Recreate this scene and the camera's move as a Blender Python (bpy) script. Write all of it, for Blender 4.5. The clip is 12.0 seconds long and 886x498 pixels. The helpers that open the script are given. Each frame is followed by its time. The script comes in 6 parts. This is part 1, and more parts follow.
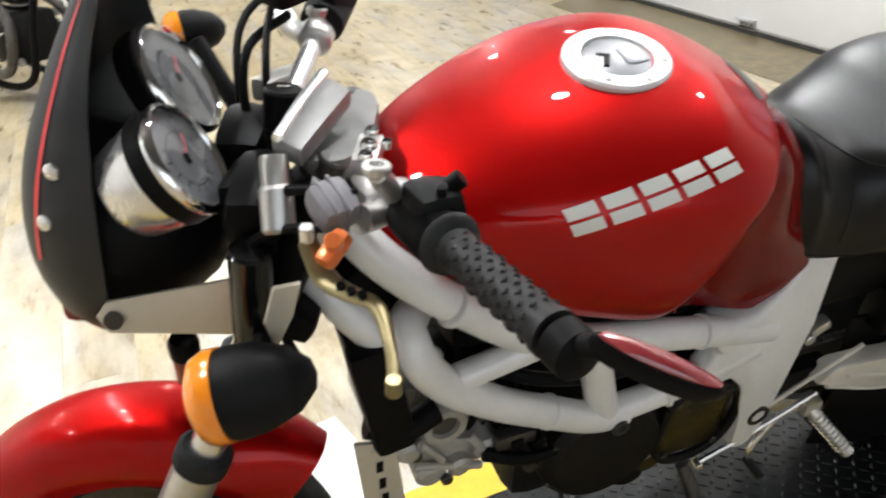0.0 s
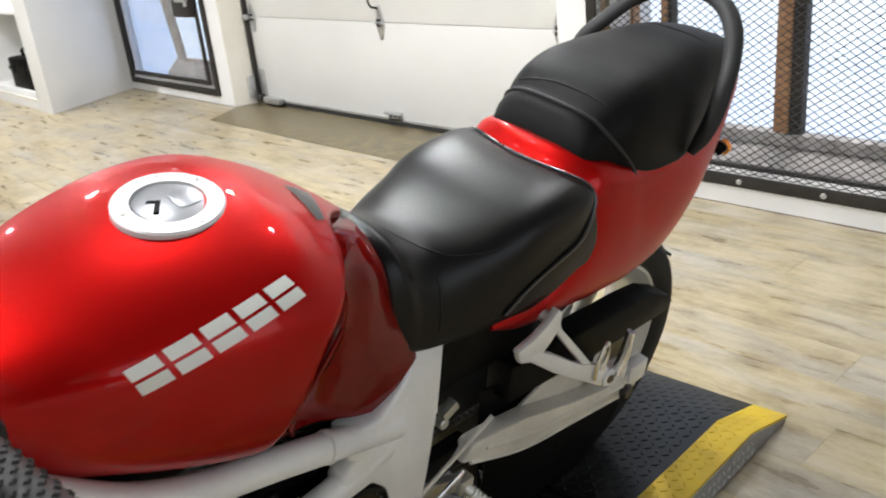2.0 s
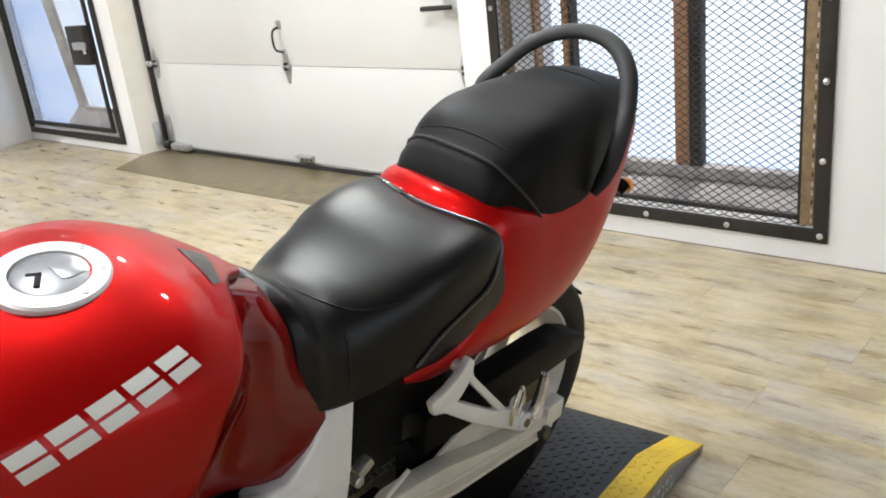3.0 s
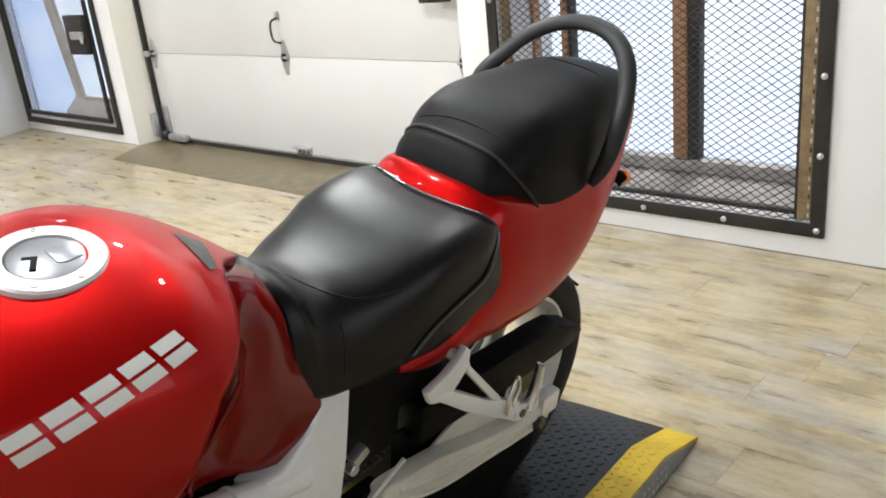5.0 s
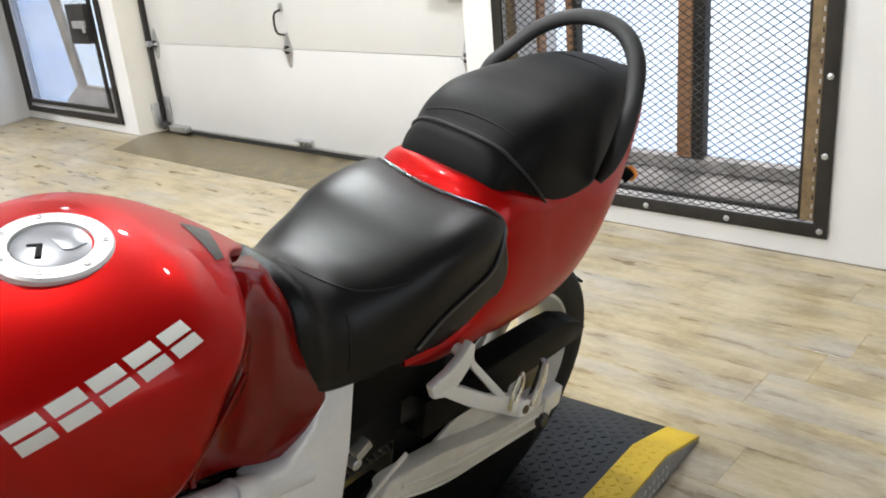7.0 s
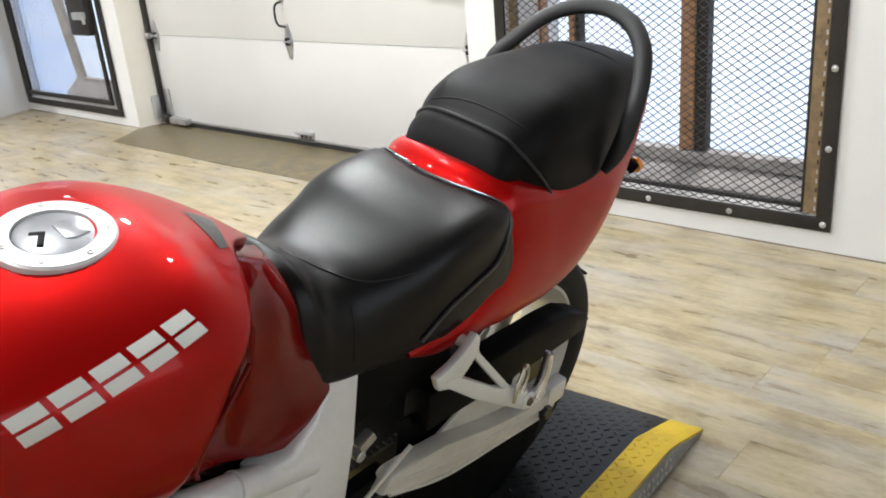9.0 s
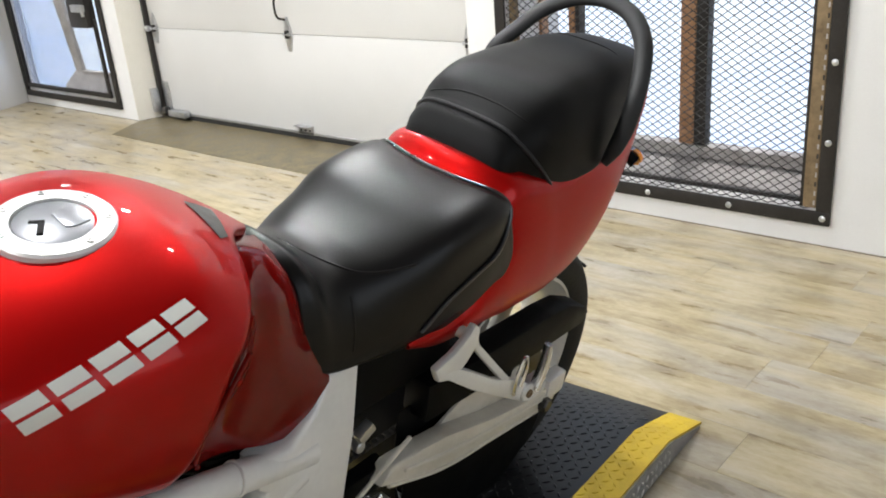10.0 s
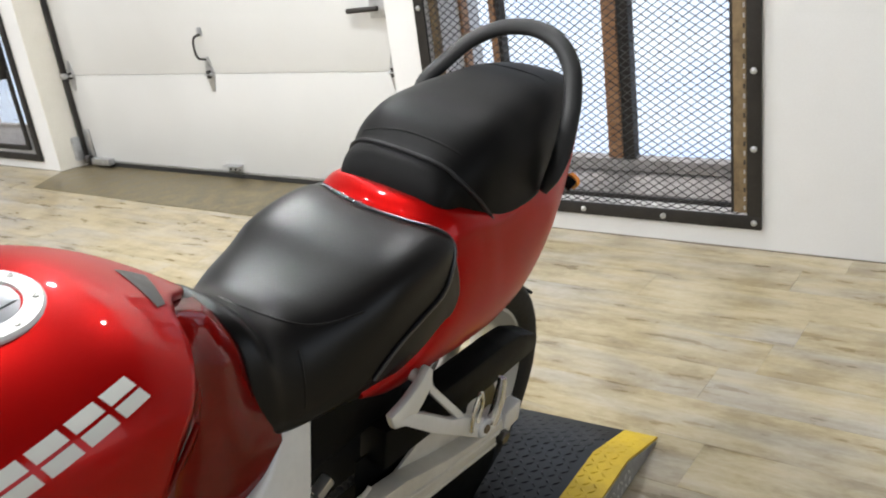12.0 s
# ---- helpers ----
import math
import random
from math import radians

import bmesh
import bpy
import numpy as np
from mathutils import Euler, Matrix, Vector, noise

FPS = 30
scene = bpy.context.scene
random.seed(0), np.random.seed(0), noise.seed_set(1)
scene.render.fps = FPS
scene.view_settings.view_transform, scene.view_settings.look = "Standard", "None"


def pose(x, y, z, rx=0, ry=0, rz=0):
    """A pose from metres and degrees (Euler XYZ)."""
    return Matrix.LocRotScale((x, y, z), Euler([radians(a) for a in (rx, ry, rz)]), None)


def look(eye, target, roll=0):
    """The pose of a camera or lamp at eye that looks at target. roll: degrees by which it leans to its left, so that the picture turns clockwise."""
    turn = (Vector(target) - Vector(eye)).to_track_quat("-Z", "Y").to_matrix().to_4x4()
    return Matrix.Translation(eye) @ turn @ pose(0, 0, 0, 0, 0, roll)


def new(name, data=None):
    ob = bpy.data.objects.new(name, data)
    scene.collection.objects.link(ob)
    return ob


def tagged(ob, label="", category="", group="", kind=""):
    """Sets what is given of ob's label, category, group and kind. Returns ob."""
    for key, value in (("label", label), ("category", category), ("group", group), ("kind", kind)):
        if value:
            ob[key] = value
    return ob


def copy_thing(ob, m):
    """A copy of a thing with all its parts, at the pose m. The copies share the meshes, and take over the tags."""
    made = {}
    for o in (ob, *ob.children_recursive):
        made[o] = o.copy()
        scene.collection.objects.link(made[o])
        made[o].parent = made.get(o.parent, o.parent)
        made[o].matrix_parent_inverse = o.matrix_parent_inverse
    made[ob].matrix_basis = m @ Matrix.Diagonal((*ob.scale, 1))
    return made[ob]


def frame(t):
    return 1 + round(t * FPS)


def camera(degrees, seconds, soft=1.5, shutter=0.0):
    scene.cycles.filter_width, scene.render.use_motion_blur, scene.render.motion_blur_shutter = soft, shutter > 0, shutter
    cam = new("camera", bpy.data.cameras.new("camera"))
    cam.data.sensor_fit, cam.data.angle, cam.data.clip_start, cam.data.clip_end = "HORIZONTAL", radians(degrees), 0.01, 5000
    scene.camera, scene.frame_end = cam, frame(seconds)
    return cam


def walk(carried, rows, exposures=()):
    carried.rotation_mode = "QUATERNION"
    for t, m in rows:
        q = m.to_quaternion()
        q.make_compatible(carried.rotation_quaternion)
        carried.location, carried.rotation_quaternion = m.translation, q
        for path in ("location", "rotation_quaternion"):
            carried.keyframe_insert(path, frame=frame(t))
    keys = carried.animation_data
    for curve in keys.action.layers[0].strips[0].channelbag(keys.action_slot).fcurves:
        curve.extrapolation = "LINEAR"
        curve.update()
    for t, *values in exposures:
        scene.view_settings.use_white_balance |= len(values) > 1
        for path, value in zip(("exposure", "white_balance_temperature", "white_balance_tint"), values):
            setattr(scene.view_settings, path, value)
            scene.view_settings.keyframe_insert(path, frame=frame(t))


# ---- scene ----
from mathutils.bvhtree import BVHTree

# ---------------------------------------------------------------- camera
cam = camera(54.0, 12.0, soft=1.9, shutter=0.3)
# seconds, eye x y z, heading to the left of +y, pitch, roll
ROWS = [
    (0.0, 5.592, -3.248, 1.234, 69.45, -26.71, -3.65),
    (0.5, 5.612, -3.198, 1.248, 62.77, -24.80, -5.41),
    (1.0, 5.636, -3.150, 1.244, 56.22, -24.79, -5.28),
    (1.5, 5.655, -3.130, 1.248, 53.44, -23.52, -4.96),
    (2.0, 5.661, -3.103, 1.260, 48.87, -21.93, -6.10),
    (2.5, 5.659, -3.080, 1.267, 44.92, -21.01, -6.52),
    (3.0, 5.659, -3.068, 1.272, 43.03, -20.15, -6.59),
    (5.0, 5.660, -3.070, 1.265, 42.87, -20.57, -6.10),
    (5.5, 5.656, -3.074, 1.265, 43.39, -20.32, -5.82),
    (6.0, 5.651, -3.071, 1.258, 42.58, -20.99, -5.56),
    (6.5, 5.649, -3.075, 1.263, 43.01, -20.66, -5.19),
    (7.0, 5.645, -3.072, 1.260, 42.79, -20.86, -5.21),
    (9.0, 5.632, -3.071, 1.252, 42.79, -21.27, -5.10),
    (9.5, 5.634, -3.072, 1.249, 42.71, -21.54, -4.96),
    (10.0, 5.631, -3.073, 1.247, 42.74, -21.63, -4.94),
    (10.5, 5.632, -3.074, 1.247, 42.67, -21.77, -5.01),
    (11.0, 5.629, -3.070, 1.250, 41.66, -21.69, -6.34),
    (11.5, 5.609, -3.072, 1.257, 40.75, -21.59, -7.52),
    (12.0, 5.605, -3.052, 1.264, 38.27, -20.58, -7.79),
]


def view(x, y, z, yaw, pitch, roll):
    a, b = radians(yaw), radians(pitch)
    ahead = Vector((-math.sin(a) * math.cos(b), math.cos(a) * math.cos(b), math.sin(b)))
    eye = Vector((x, y, z))
    return look(eye, eye + ahead, roll)


EXPOSURES = [(0.0, 0.18), (1.0, 0.06), (2.5, 0.11), (5.0, 0.07), (9.5, 0.08), (10.5, 0.08), (11.5, -0.02), (12.0, -0.04)]
walk(cam, [(r[0], view(*r[1:])) for r in ROWS], EXPOSURES)

# ---------------------------------------------------------------- light
world = bpy.data.worlds.new("daylight")
scene.world = world
world.use_nodes = True
wn = world.node_tree
sky = wn.nodes.new("ShaderNodeTexSky")
sky.sky_type = "NISHITA"
sky.sun_disc = False
sky.sun_elevation, sky.sun_rotation = radians(71), radians(0)
wn.nodes["Background"].inputs["Strength"].default_value = 0.12
wn.links.new(sky.outputs[0], wn.nodes["Background"].inputs["Color"])

sun_data = bpy.data.lights.new("sun", "SUN")
sun_data.energy, sun_data.angle, sun_data.color = 1.3, radians(12), (1.0, 0.97, 0.92)
sun = new("sun", sun_data)
sun.matrix_world = look((3, 5, 9), (3, 2, 0))

CEIL = 3.05


def downlight(x, y, watts):
    d = bpy.data.lights.new("downlight", "AREA")
    d.shape, d.size, d.energy, d.color = "DISK", 0.14, watts, (0.975, 0.985, 1.0)
    o = new("downlight", d)
    o.matrix_world = look((x, y, CEIL - 0.03), (x, y, 0))


# where each downlight hangs, and its watts
LAMPS = {
    (-1.6, -1.0): 44, (1.3, -0.9): 4, (3.0, -0.8): 62, (4.4, -0.7): 22,
    (-1.6, -2.6): 74, (1.3, -2.0): 30, (4.0, -2.4): 36,
    (-1.6, -4.4): 60, (1.3, -4.2): 50, (3.1, -4.15): 38, (4.36, -4.4): 40,
    (-1.6, -6.3): 40, (1.3, -6.3): 40, (4.2, -6.3): 24,
}
for (lx, ly), w in LAMPS.items():
    downlight(lx, ly, w)

# area lamp added in an unseen end-wall opening behind the camera for side light
EWY0, EWY1, EWZ0, EWZ1 = -5.0, -1.4, 0.75, 2.45
fill_data = bpy.data.lights.new("window_daylight", "AREA")
fill_data.shape, fill_data.size, fill_data.size_y, fill_data.energy, fill_data.color = "RECTANGLE", EWY1 - EWY0, EWZ1 - EWZ0, 22, (0.97, 0.985, 1.0)
fill_lamp = new("window_daylight", fill_data)
fill_lamp.matrix_world = look((8.22, (EWY0 + EWY1) / 2, (EWZ0 + EWZ1) / 2), (0, (EWY0 + EWY1) / 2, (EWZ0 + EWZ1) / 2))


# ---------------------------------------------------------------- materials
def mat(name):
    m = bpy.data.materials.new(name)
    m.use_nodes = True
    return m, m.node_tree, m.node_tree.nodes["Principled BSDF"]


def node(nt, kind, **values):
    n = nt.nodes.new(kind)
    for k, v in values.items():
        if k == "operation":
            n.operation = v
        elif k == "blend_type":
            n.data_type, n.blend_type = "RGBA", v
        else:
            n.inputs[k.replace("_", " ")].default_value = v
    return n


def ramp(nt, fac, stops):
    n = nt.nodes.new("ShaderNodeValToRGB")
    e = n.color_ramp.elements
    while len(e) < len(stops):
        e.new(0.5)
    for el, (p, c) in zip(e, stops):
        el.position, el.color = p, (*c, 1)
    nt.links.new(fac, n.inputs[0])
    return n.outputs[0]


def coords(nt, scale=(1, 1, 1), kind="Object"):
    tc = nt.nodes.new("ShaderNodeTexCoord")
    mp = nt.nodes.new("ShaderNodeMapping")
    mp.inputs["Scale"].default_value = scale
    nt.links.new(tc.outputs[kind], mp.inputs[0])
    return mp.outputs[0]


def noise_of(nt, vec, scale, detail=4.0, rough=0.6):
    n = nt.nodes.new("ShaderNodeTexNoise")
    n.inputs["Scale"].default_value, n.inputs["Detail"].default_value, n.inputs["Roughness"].default_value = scale, detail, rough
    nt.links.new(vec, n.inputs["Vector"])
    return n.outputs["Fac"]


def bump(nt, bsdf, height, strength, distance):
    b = nt.nodes.new("ShaderNodeBump")
    b.inputs["Strength"].default_value, b.inputs["Distance"].default_value = strength, distance
    nt.links.new(height, b.inputs["Height"])
    nt.links.new(b.outputs[0], bsdf.inputs["Normal"])


def surface(name, dark, light, rough=(0.4, 0.6), metal=0.0, coat=0.0, scale=6.0, fine=90.0, relief=0.15, depth=0.001, spec=0.5):
    """A plain material with stains and grain: two scales of noise in its colour, its gloss and its relief."""
    m, nt, b = mat(name)
    v = coords(nt)
    big, small = noise_of(nt, v, scale), noise_of(nt, v, fine, 3.0)
    mix = node(nt, "ShaderNodeMath", operation="MULTIPLY_ADD")
    nt.links.new(small, mix.inputs[0])
    mix.inputs[1].default_value = 0.35
    nt.links.new(big, mix.inputs[2])
    nt.links.new(ramp(nt, mix.outputs[0], [(0.40, dark), (0.85, light)]), b.inputs["Base Color"])
    r = node(nt, "ShaderNodeMapRange")
    nt.links.new(big, r.inputs[0])
    r.inputs[1].default_value, r.inputs[2].default_value = 0.3, 0.7
    r.inputs[3].default_value, r.inputs[4].default_value = rough
    nt.links.new(r.outputs[0], b.inputs["Roughness"])
    b.inputs["Metallic"].default_value = metal
    b.inputs["Coat Weight"].default_value = coat
    b.inputs["Coat Roughness"].default_value = 0.03
    b.inputs["Specular IOR Level"].default_value = spec
    if relief:
        bump(nt, b, small, relief, depth)
    return m


def red_paint():
    m, nt, b = mat("candy_red_paint")
    v = coords(nt)
    vo = nt.nodes.new("ShaderNodeTexVoronoi")
    vo.inputs["Scale"].default_value = 900
    nt.links.new(v, vo.inputs["Vector"])
    big = noise_of(nt, v, 5)
    nt.links.new(ramp(nt, big, [(0.3, (0.35, 0.0040, 0.0036)), (0.75, (0.42, 0.0052, 0.0046))]), b.inputs["Base Color"])
    b.inputs["Metallic"].default_value = 0.62
    b.inputs["Roughness"].default_value = 0.42
    b.inputs["Specular IOR Level"].default_value = 0.0
    b.inputs["Coat Weight"].default_value, b.inputs["Coat Roughness"].default_value = 0.4, 0.025
    bump(nt, b, vo.outputs["Distance"], 0.03, 0.0003)
    return m


def leather(name, dark, light, rough, spec):
    m, nt, b = mat(name)
    v = coords(nt)
    vo = nt.nodes.new("ShaderNodeTexVoronoi")
    vo.feature = "SMOOTH_F1"
    vo.inputs["Scale"].default_value = 420
    nt.links.new(v, vo.inputs["Vector"])
    nt.links.new(ramp(nt, noise_of(nt, v, 7), [(0.3, dark), (0.8, light)]), b.inputs["Base Color"])
    b.inputs["Roughness"].default_value = rough
    b.inputs["Specular IOR Level"].default_value = spec
    bump(nt, b, vo.outputs["Distance"], 0.2, 0.0005)
    return m


def plank_wood():
    m, nt, b = mat("weathered_vinyl_plank")
    tc = nt.nodes.new("ShaderNodeTexCoord")
    oi = nt.nodes.new("ShaderNodeObjectInfo")
    add = nt.nodes.new("ShaderNodeVectorMath")
    add.operation = "MULTIPLY_ADD"
    comb = nt.nodes.new("ShaderNodeCombineXYZ")
    for k in range(3):
        nt.links.new(oi.outputs["Random"], comb.inputs[k])
    nt.links.new(comb.outputs[0], add.inputs[0])
    add.inputs[1].default_value = (37.0, 61.0, 13.0)
    nt.links.new(tc.outputs["Object"], add.inputs[2])
    mp = nt.nodes.new("ShaderNodeMapping")
    mp.inputs["Scale"].default_value = (0.9, 4.2, 1.0)
    nt.links.new(add.outputs[0], mp.inputs[0])
    grain = noise_of(nt, mp.outputs[0], 4.6, 7.0, 0.62)
    broad = noise_of(nt, add.outputs[0], 5.0, 4.0)
    mix = node(nt, "ShaderNodeMath", operation="MULTIPLY_ADD")
    nt.links.new(oi.outputs["Random"], mix.inputs[0])
    mix.inputs[1].default_value = 0.07
    sum2 = node(nt, "ShaderNodeMath", operation="ADD")
    nt.links.new(grain, sum2.inputs[0])
    half = node(nt, "ShaderNodeMath", operation="MULTIPLY")
    nt.links.new(broad, half.inputs[0])
    half.inputs[1].default_value = 0.75
    nt.links.new(half.outputs[0], sum2.inputs[1])
    nt.links.new(sum2.outputs[0], mix.inputs[2])
    fm = nt.nodes.new("ShaderNodeMapping")
    fm.inputs["Scale"].default_value = (3.2, 9.0, 1.0)
    nt.links.new(add.outputs[0], fm.inputs[0])
    fine = noise_of(nt, fm.outputs[0], 13.0, 5.0, 0.65)
    tot = node(nt, "ShaderNodeMath", operation="MULTIPLY_ADD")
    nt.links.new(fine, tot.inputs[0])
    tot.inputs[1].default_value = 0.38
    nt.links.new(mix.outputs[0], tot.inputs[2])
    span = node(nt, "ShaderNodeMapRange")
    nt.links.new(tot.outputs[0], span.inputs[0])
    span.inputs[1].default_value, span.inputs[2].default_value = 0.76, 1.40
    warm = ramp(nt, span.outputs[0], [(0.04, (0.215, 0.168, 0.096)), (0.34, (0.310, 0.248, 0.140)), (0.62, (0.425, 0.352, 0.212)), (1.0, (0.51, 0.445, 0.310))])
    grey = ramp(nt, span.outputs[0], [(0.04, (0.222, 0.188, 0.142)), (0.34, (0.300, 0.265, 0.208)), (0.62, (0.375, 0.340, 0.278)), (1.0, (0.470, 0.440, 0.385))])
    hm = nt.nodes.new("ShaderNodeMapping")
    hm.inputs["Scale"].default_value = (1.0, 4.0, 1.0)
    nt.links.new(add.outputs[0], hm.inputs[0])
    hue = ramp(nt, noise_of(nt, hm.outputs[0], 1.7, 2.0), [(0.32, (0, 0, 0)), (0.56, (1, 1, 1))])
    tint = node(nt, "ShaderNodeMix", blend_type="MIX")
    nt.links.new(hue, tint.inputs["Factor"])
    nt.links.new(grey, tint.inputs[6])
    nt.links.new(warm, tint.inputs[7])
    col = tint.outputs[2]
    # knots
    kn = nt.nodes.new("ShaderNodeTexVoronoi")
    kn.inputs["Scale"].default_value = 4.6
    km = nt.nodes.new("ShaderNodeMapping")
    km.inputs["Scale"].default_value = (1.0, 2.2, 1.0)
    nt.links.new(add.outputs[0], km.inputs[0])
    nt.links.new(km.outputs[0], kn.inputs["Vector"])
    spot = ramp(nt, kn.outputs["Distance"], [(0.010, (0.74, 0.69, 0.64)), (0.055, (1, 1, 1))])
    mul = node(nt, "ShaderNodeMix", blend_type="MULTIPLY")
    mul.inputs["Factor"].default_value = 1.0
    nt.links.new(col, mul.inputs[6])
    nt.links.new(spot, mul.inputs[7])
    nt.links.new(mul.outputs[2], b.inputs["Base Color"])
    rr = node(nt, "ShaderNodeMapRange")
    nt.links.new(grain, rr.inputs[0])
    rr.inputs[3].default_value, rr.inputs[4].default_value = 0.21, 0.38
    nt.links.new(rr.outputs[0], b.inputs["Roughness"])
    b.inputs["Specular IOR Level"].default_value = 0.52
    bump(nt, b, grain, 0.05, 0.001)
    return m


def glass(name, tint=(1, 1, 1), rough=0.0):
    m, nt, b = mat(name)
    b.inputs["Base Color"].default_value = (*tint, 1)
    b.inputs["Transmission Weight"].default_value = 1.0
    b.inputs["Roughness"].default_value = rough
    b.inputs["IOR"].default_value = 1.45
    return m


def glowing(name, stops, strength, scale):
    m, nt, b = mat(name)
    v = coords(nt, scale)
    em = nt.nodes.new("ShaderNodeEmission")
    nt.links.new(ramp(nt, noise_of(nt, v, 1.0, 3.0), stops), em.inputs[0])
    em.inputs[1].default_value = strength
    nt.links.new(em.outputs[0], nt.nodes["Material Output"].inputs[0])
    return m


RED = red_paint()
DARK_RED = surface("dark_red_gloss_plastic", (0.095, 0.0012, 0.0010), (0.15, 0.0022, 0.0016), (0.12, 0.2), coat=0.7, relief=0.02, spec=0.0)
SEAT = leather("black_seat_vinyl", (0.0022, 0.0019, 0.0018), (0.0048, 0.0041, 0.0038), 0.37, 0.28)
PAD = leather("black_grained_pad_vinyl", (0.0020, 0.0019, 0.0019), (0.0042, 0.0040, 0.0039), 0.50, 0.13)
GLOSSBLACK = surface("glossy_black_sleeve", (0.004, 0.004, 0.004), (0.008, 0.008, 0.008), (0.12, 0.2), relief=0.0, spec=0.5)
GRABM = surface("matte_black_grab_rail", (0.006, 0.006, 0.0062), (0.013, 0.013, 0.0135), (0.5, 0.62), relief=0.15, spec=0.4)
PIPING = surface("black_glossy_piping", (0.012, 0.012, 0.012), (0.024, 0.024, 0.024), (0.24, 0.34), relief=0.0, spec=1.0)
BOOT = surface("grey_lilac_rubber", (0.13, 0.125, 0.135), (0.22, 0.21, 0.225), (0.45, 0.6), relief=0.2)
FLUID = surface("brown_red_fluid_pot", (0.16, 0.03, 0.025), (0.28, 0.08, 0.06), (0.15, 0.25), coat=0.5, relief=0.0)
SILVER = surface("silver_grey_paint", (0.66, 0.655, 0.64), (0.76, 0.755, 0.74), (0.32, 0.45), metal=0.12, coat=0.25, relief=0.05)
ARMM = surface("dusty_silver_arm_paint", (0.52, 0.49, 0.42), (0.66, 0.63, 0.56), (0.35, 0.5), metal=0.15, coat=0.15, relief=0.08)
ALU = surface("cast_aluminium", (0.50, 0.49, 0.47), (0.66, 0.65, 0.62), (0.28, 0.45), metal=0.85, relief=0.12)
BRIGHT = surface("brushed_bright_aluminium", (0.78, 0.77, 0.75), (0.88, 0.87, 0.86), (0.18, 0.32), metal=0.9, relief=0.05)
LID = surface("grey_satin_lid", (0.21, 0.215, 0.23), (0.28, 0.285, 0.30), (0.30, 0.40), metal=0.5, relief=0.03)
SATIN = surface("satin_aluminium_ring", (0.64, 0.635, 0.63), (0.71, 0.71, 0.705), (0.32, 0.42), metal=0.35, relief=0.03)
CHROME = surface("chrome", (0.80, 0.80, 0.80), (0.86, 0.86, 0.86), (0.05, 0.1), metal=1.0, relief=0.0)
YOKEM = surface("satin_grey_yoke_alloy", (0.15, 0.148, 0.144), (0.24, 0.237, 0.23), (0.40, 0.55), metal=0.5, relief=0.12)
CASTING = surface("dull_grey_casting", (0.30, 0.285, 0.25), (0.46, 0.445, 0.41), (0.4, 0.6), metal=0.4, scale=18, relief=0.3, depth=0.002)
BEIGE = surface("dusty_silver_bracket", (0.50, 0.455, 0.37), (0.60, 0.555, 0.46), (0.35, 0.5), metal=0.3, relief=0.08)
GOLD = surface("gold_anodised_alloy", (0.17, 0.14, 0.065), (0.25, 0.205, 0.10), (0.3, 0.42), metal=0.7, relief=0.08)
ORANGE_ALLOY = surface("orange_anodised_alloy", (0.72, 0.16, 0.04), (0.82, 0.22, 0.06), (0.25, 0.35), metal=0.3, relief=0.05)
BLACK = surface("black_plastic", (0.002, 0.002, 0.002), (0.0045, 0.0045, 0.0045), (0.38, 0.6), relief=0.15, spec=0.08)
MATTE = surface("matte_charcoal_plastic", (0.005, 0.0051, 0.0053), (0.011, 0.011, 0.0113), (0.46, 0.6), relief=0.2, spec=0.1)
SCREENM = surface("satin_charcoal_screen", (0.016, 0.0162, 0.0168), (0.028, 0.0284, 0.029), (0.40, 0.52), relief=0.2, spec=0.3)
RUBBER = surface("worn_black_rubber", (0.008, 0.008, 0.008), (0.018, 0.018, 0.018), (0.6, 0.8), relief=0.4, depth=0.002, spec=0.25)
GRIPR = surface("worn_grip_rubber", (0.006, 0.006, 0.006), (0.022, 0.022, 0.022), (0.38, 0.58), relief=0.3, scale=40, spec=0.22)
ENGINE = surface("black_engine_casting", (0.003, 0.003, 0.0028), (0.008, 0.0078, 0.0072), (0.4, 0.6), relief=0.3, depth=0.002, spec=0.14)
BRASSY = surface("oily_brown_cover", (0.012, 0.010, 0.005), (0.07, 0.055, 0.018), (0.25, 0.4), metal=0.5, relief=0.2)
AMBER = surface("amber_lens", (0.85, 0.22, 0.01), (0.95, 0.30, 0.015), (0.12, 0.2), coat=0.8, relief=0.0)
DECAL = surface("pale_silver_decal", (0.66, 0.65, 0.60), (0.74, 0.73, 0.68), (0.35, 0.45), relief=0.03)
STRIPE = surface("red_stripe_decal", (0.62, 0.03, 0.04), (0.72, 0.05, 0.05), (0.35, 0.45), relief=0.03)
STICKER = surface("black_warning_sticker", (0.012, 0.010, 0.010), (0.045, 0.035, 0.03), (0.35, 0.5), scale=60, relief=0.0)
DIAL = surface("grey_dial_face", (0.045, 0.046, 0.050), (0.085, 0.086, 0.090), (0.4, 0.5), relief=0.0)
WHITE_WHEEL = surface("off_white_wheel_paint", (0.50, 0.485, 0.44), (0.60, 0.585, 0.54), (0.3, 0.45), coat=0.3, relief=0.05)
CHAIN = surface("oily_chain_steel", (0.03, 0.028, 0.025), (0.12, 0.115, 0.11), (0.3, 0.5), metal=0.8, relief=0.2)
WALL = surface("white_wall_paint", (0.70, 0.695, 0.685), (0.77, 0.768, 0.76), (0.55, 0.7), scale=1.6, fine=160, relief=0.12)
JAMB = surface("cream_jamb_paint", (0.66, 0.63, 0.55), (0.74, 0.71, 0.64), (0.5, 0.65), scale=3, relief=0.1)
DOORW = surface("white_door_steel", (0.60, 0.597, 0.578), (0.655, 0.652, 0.636), (0.38, 0.5), scale=1.2, fine=300, relief=0.08)
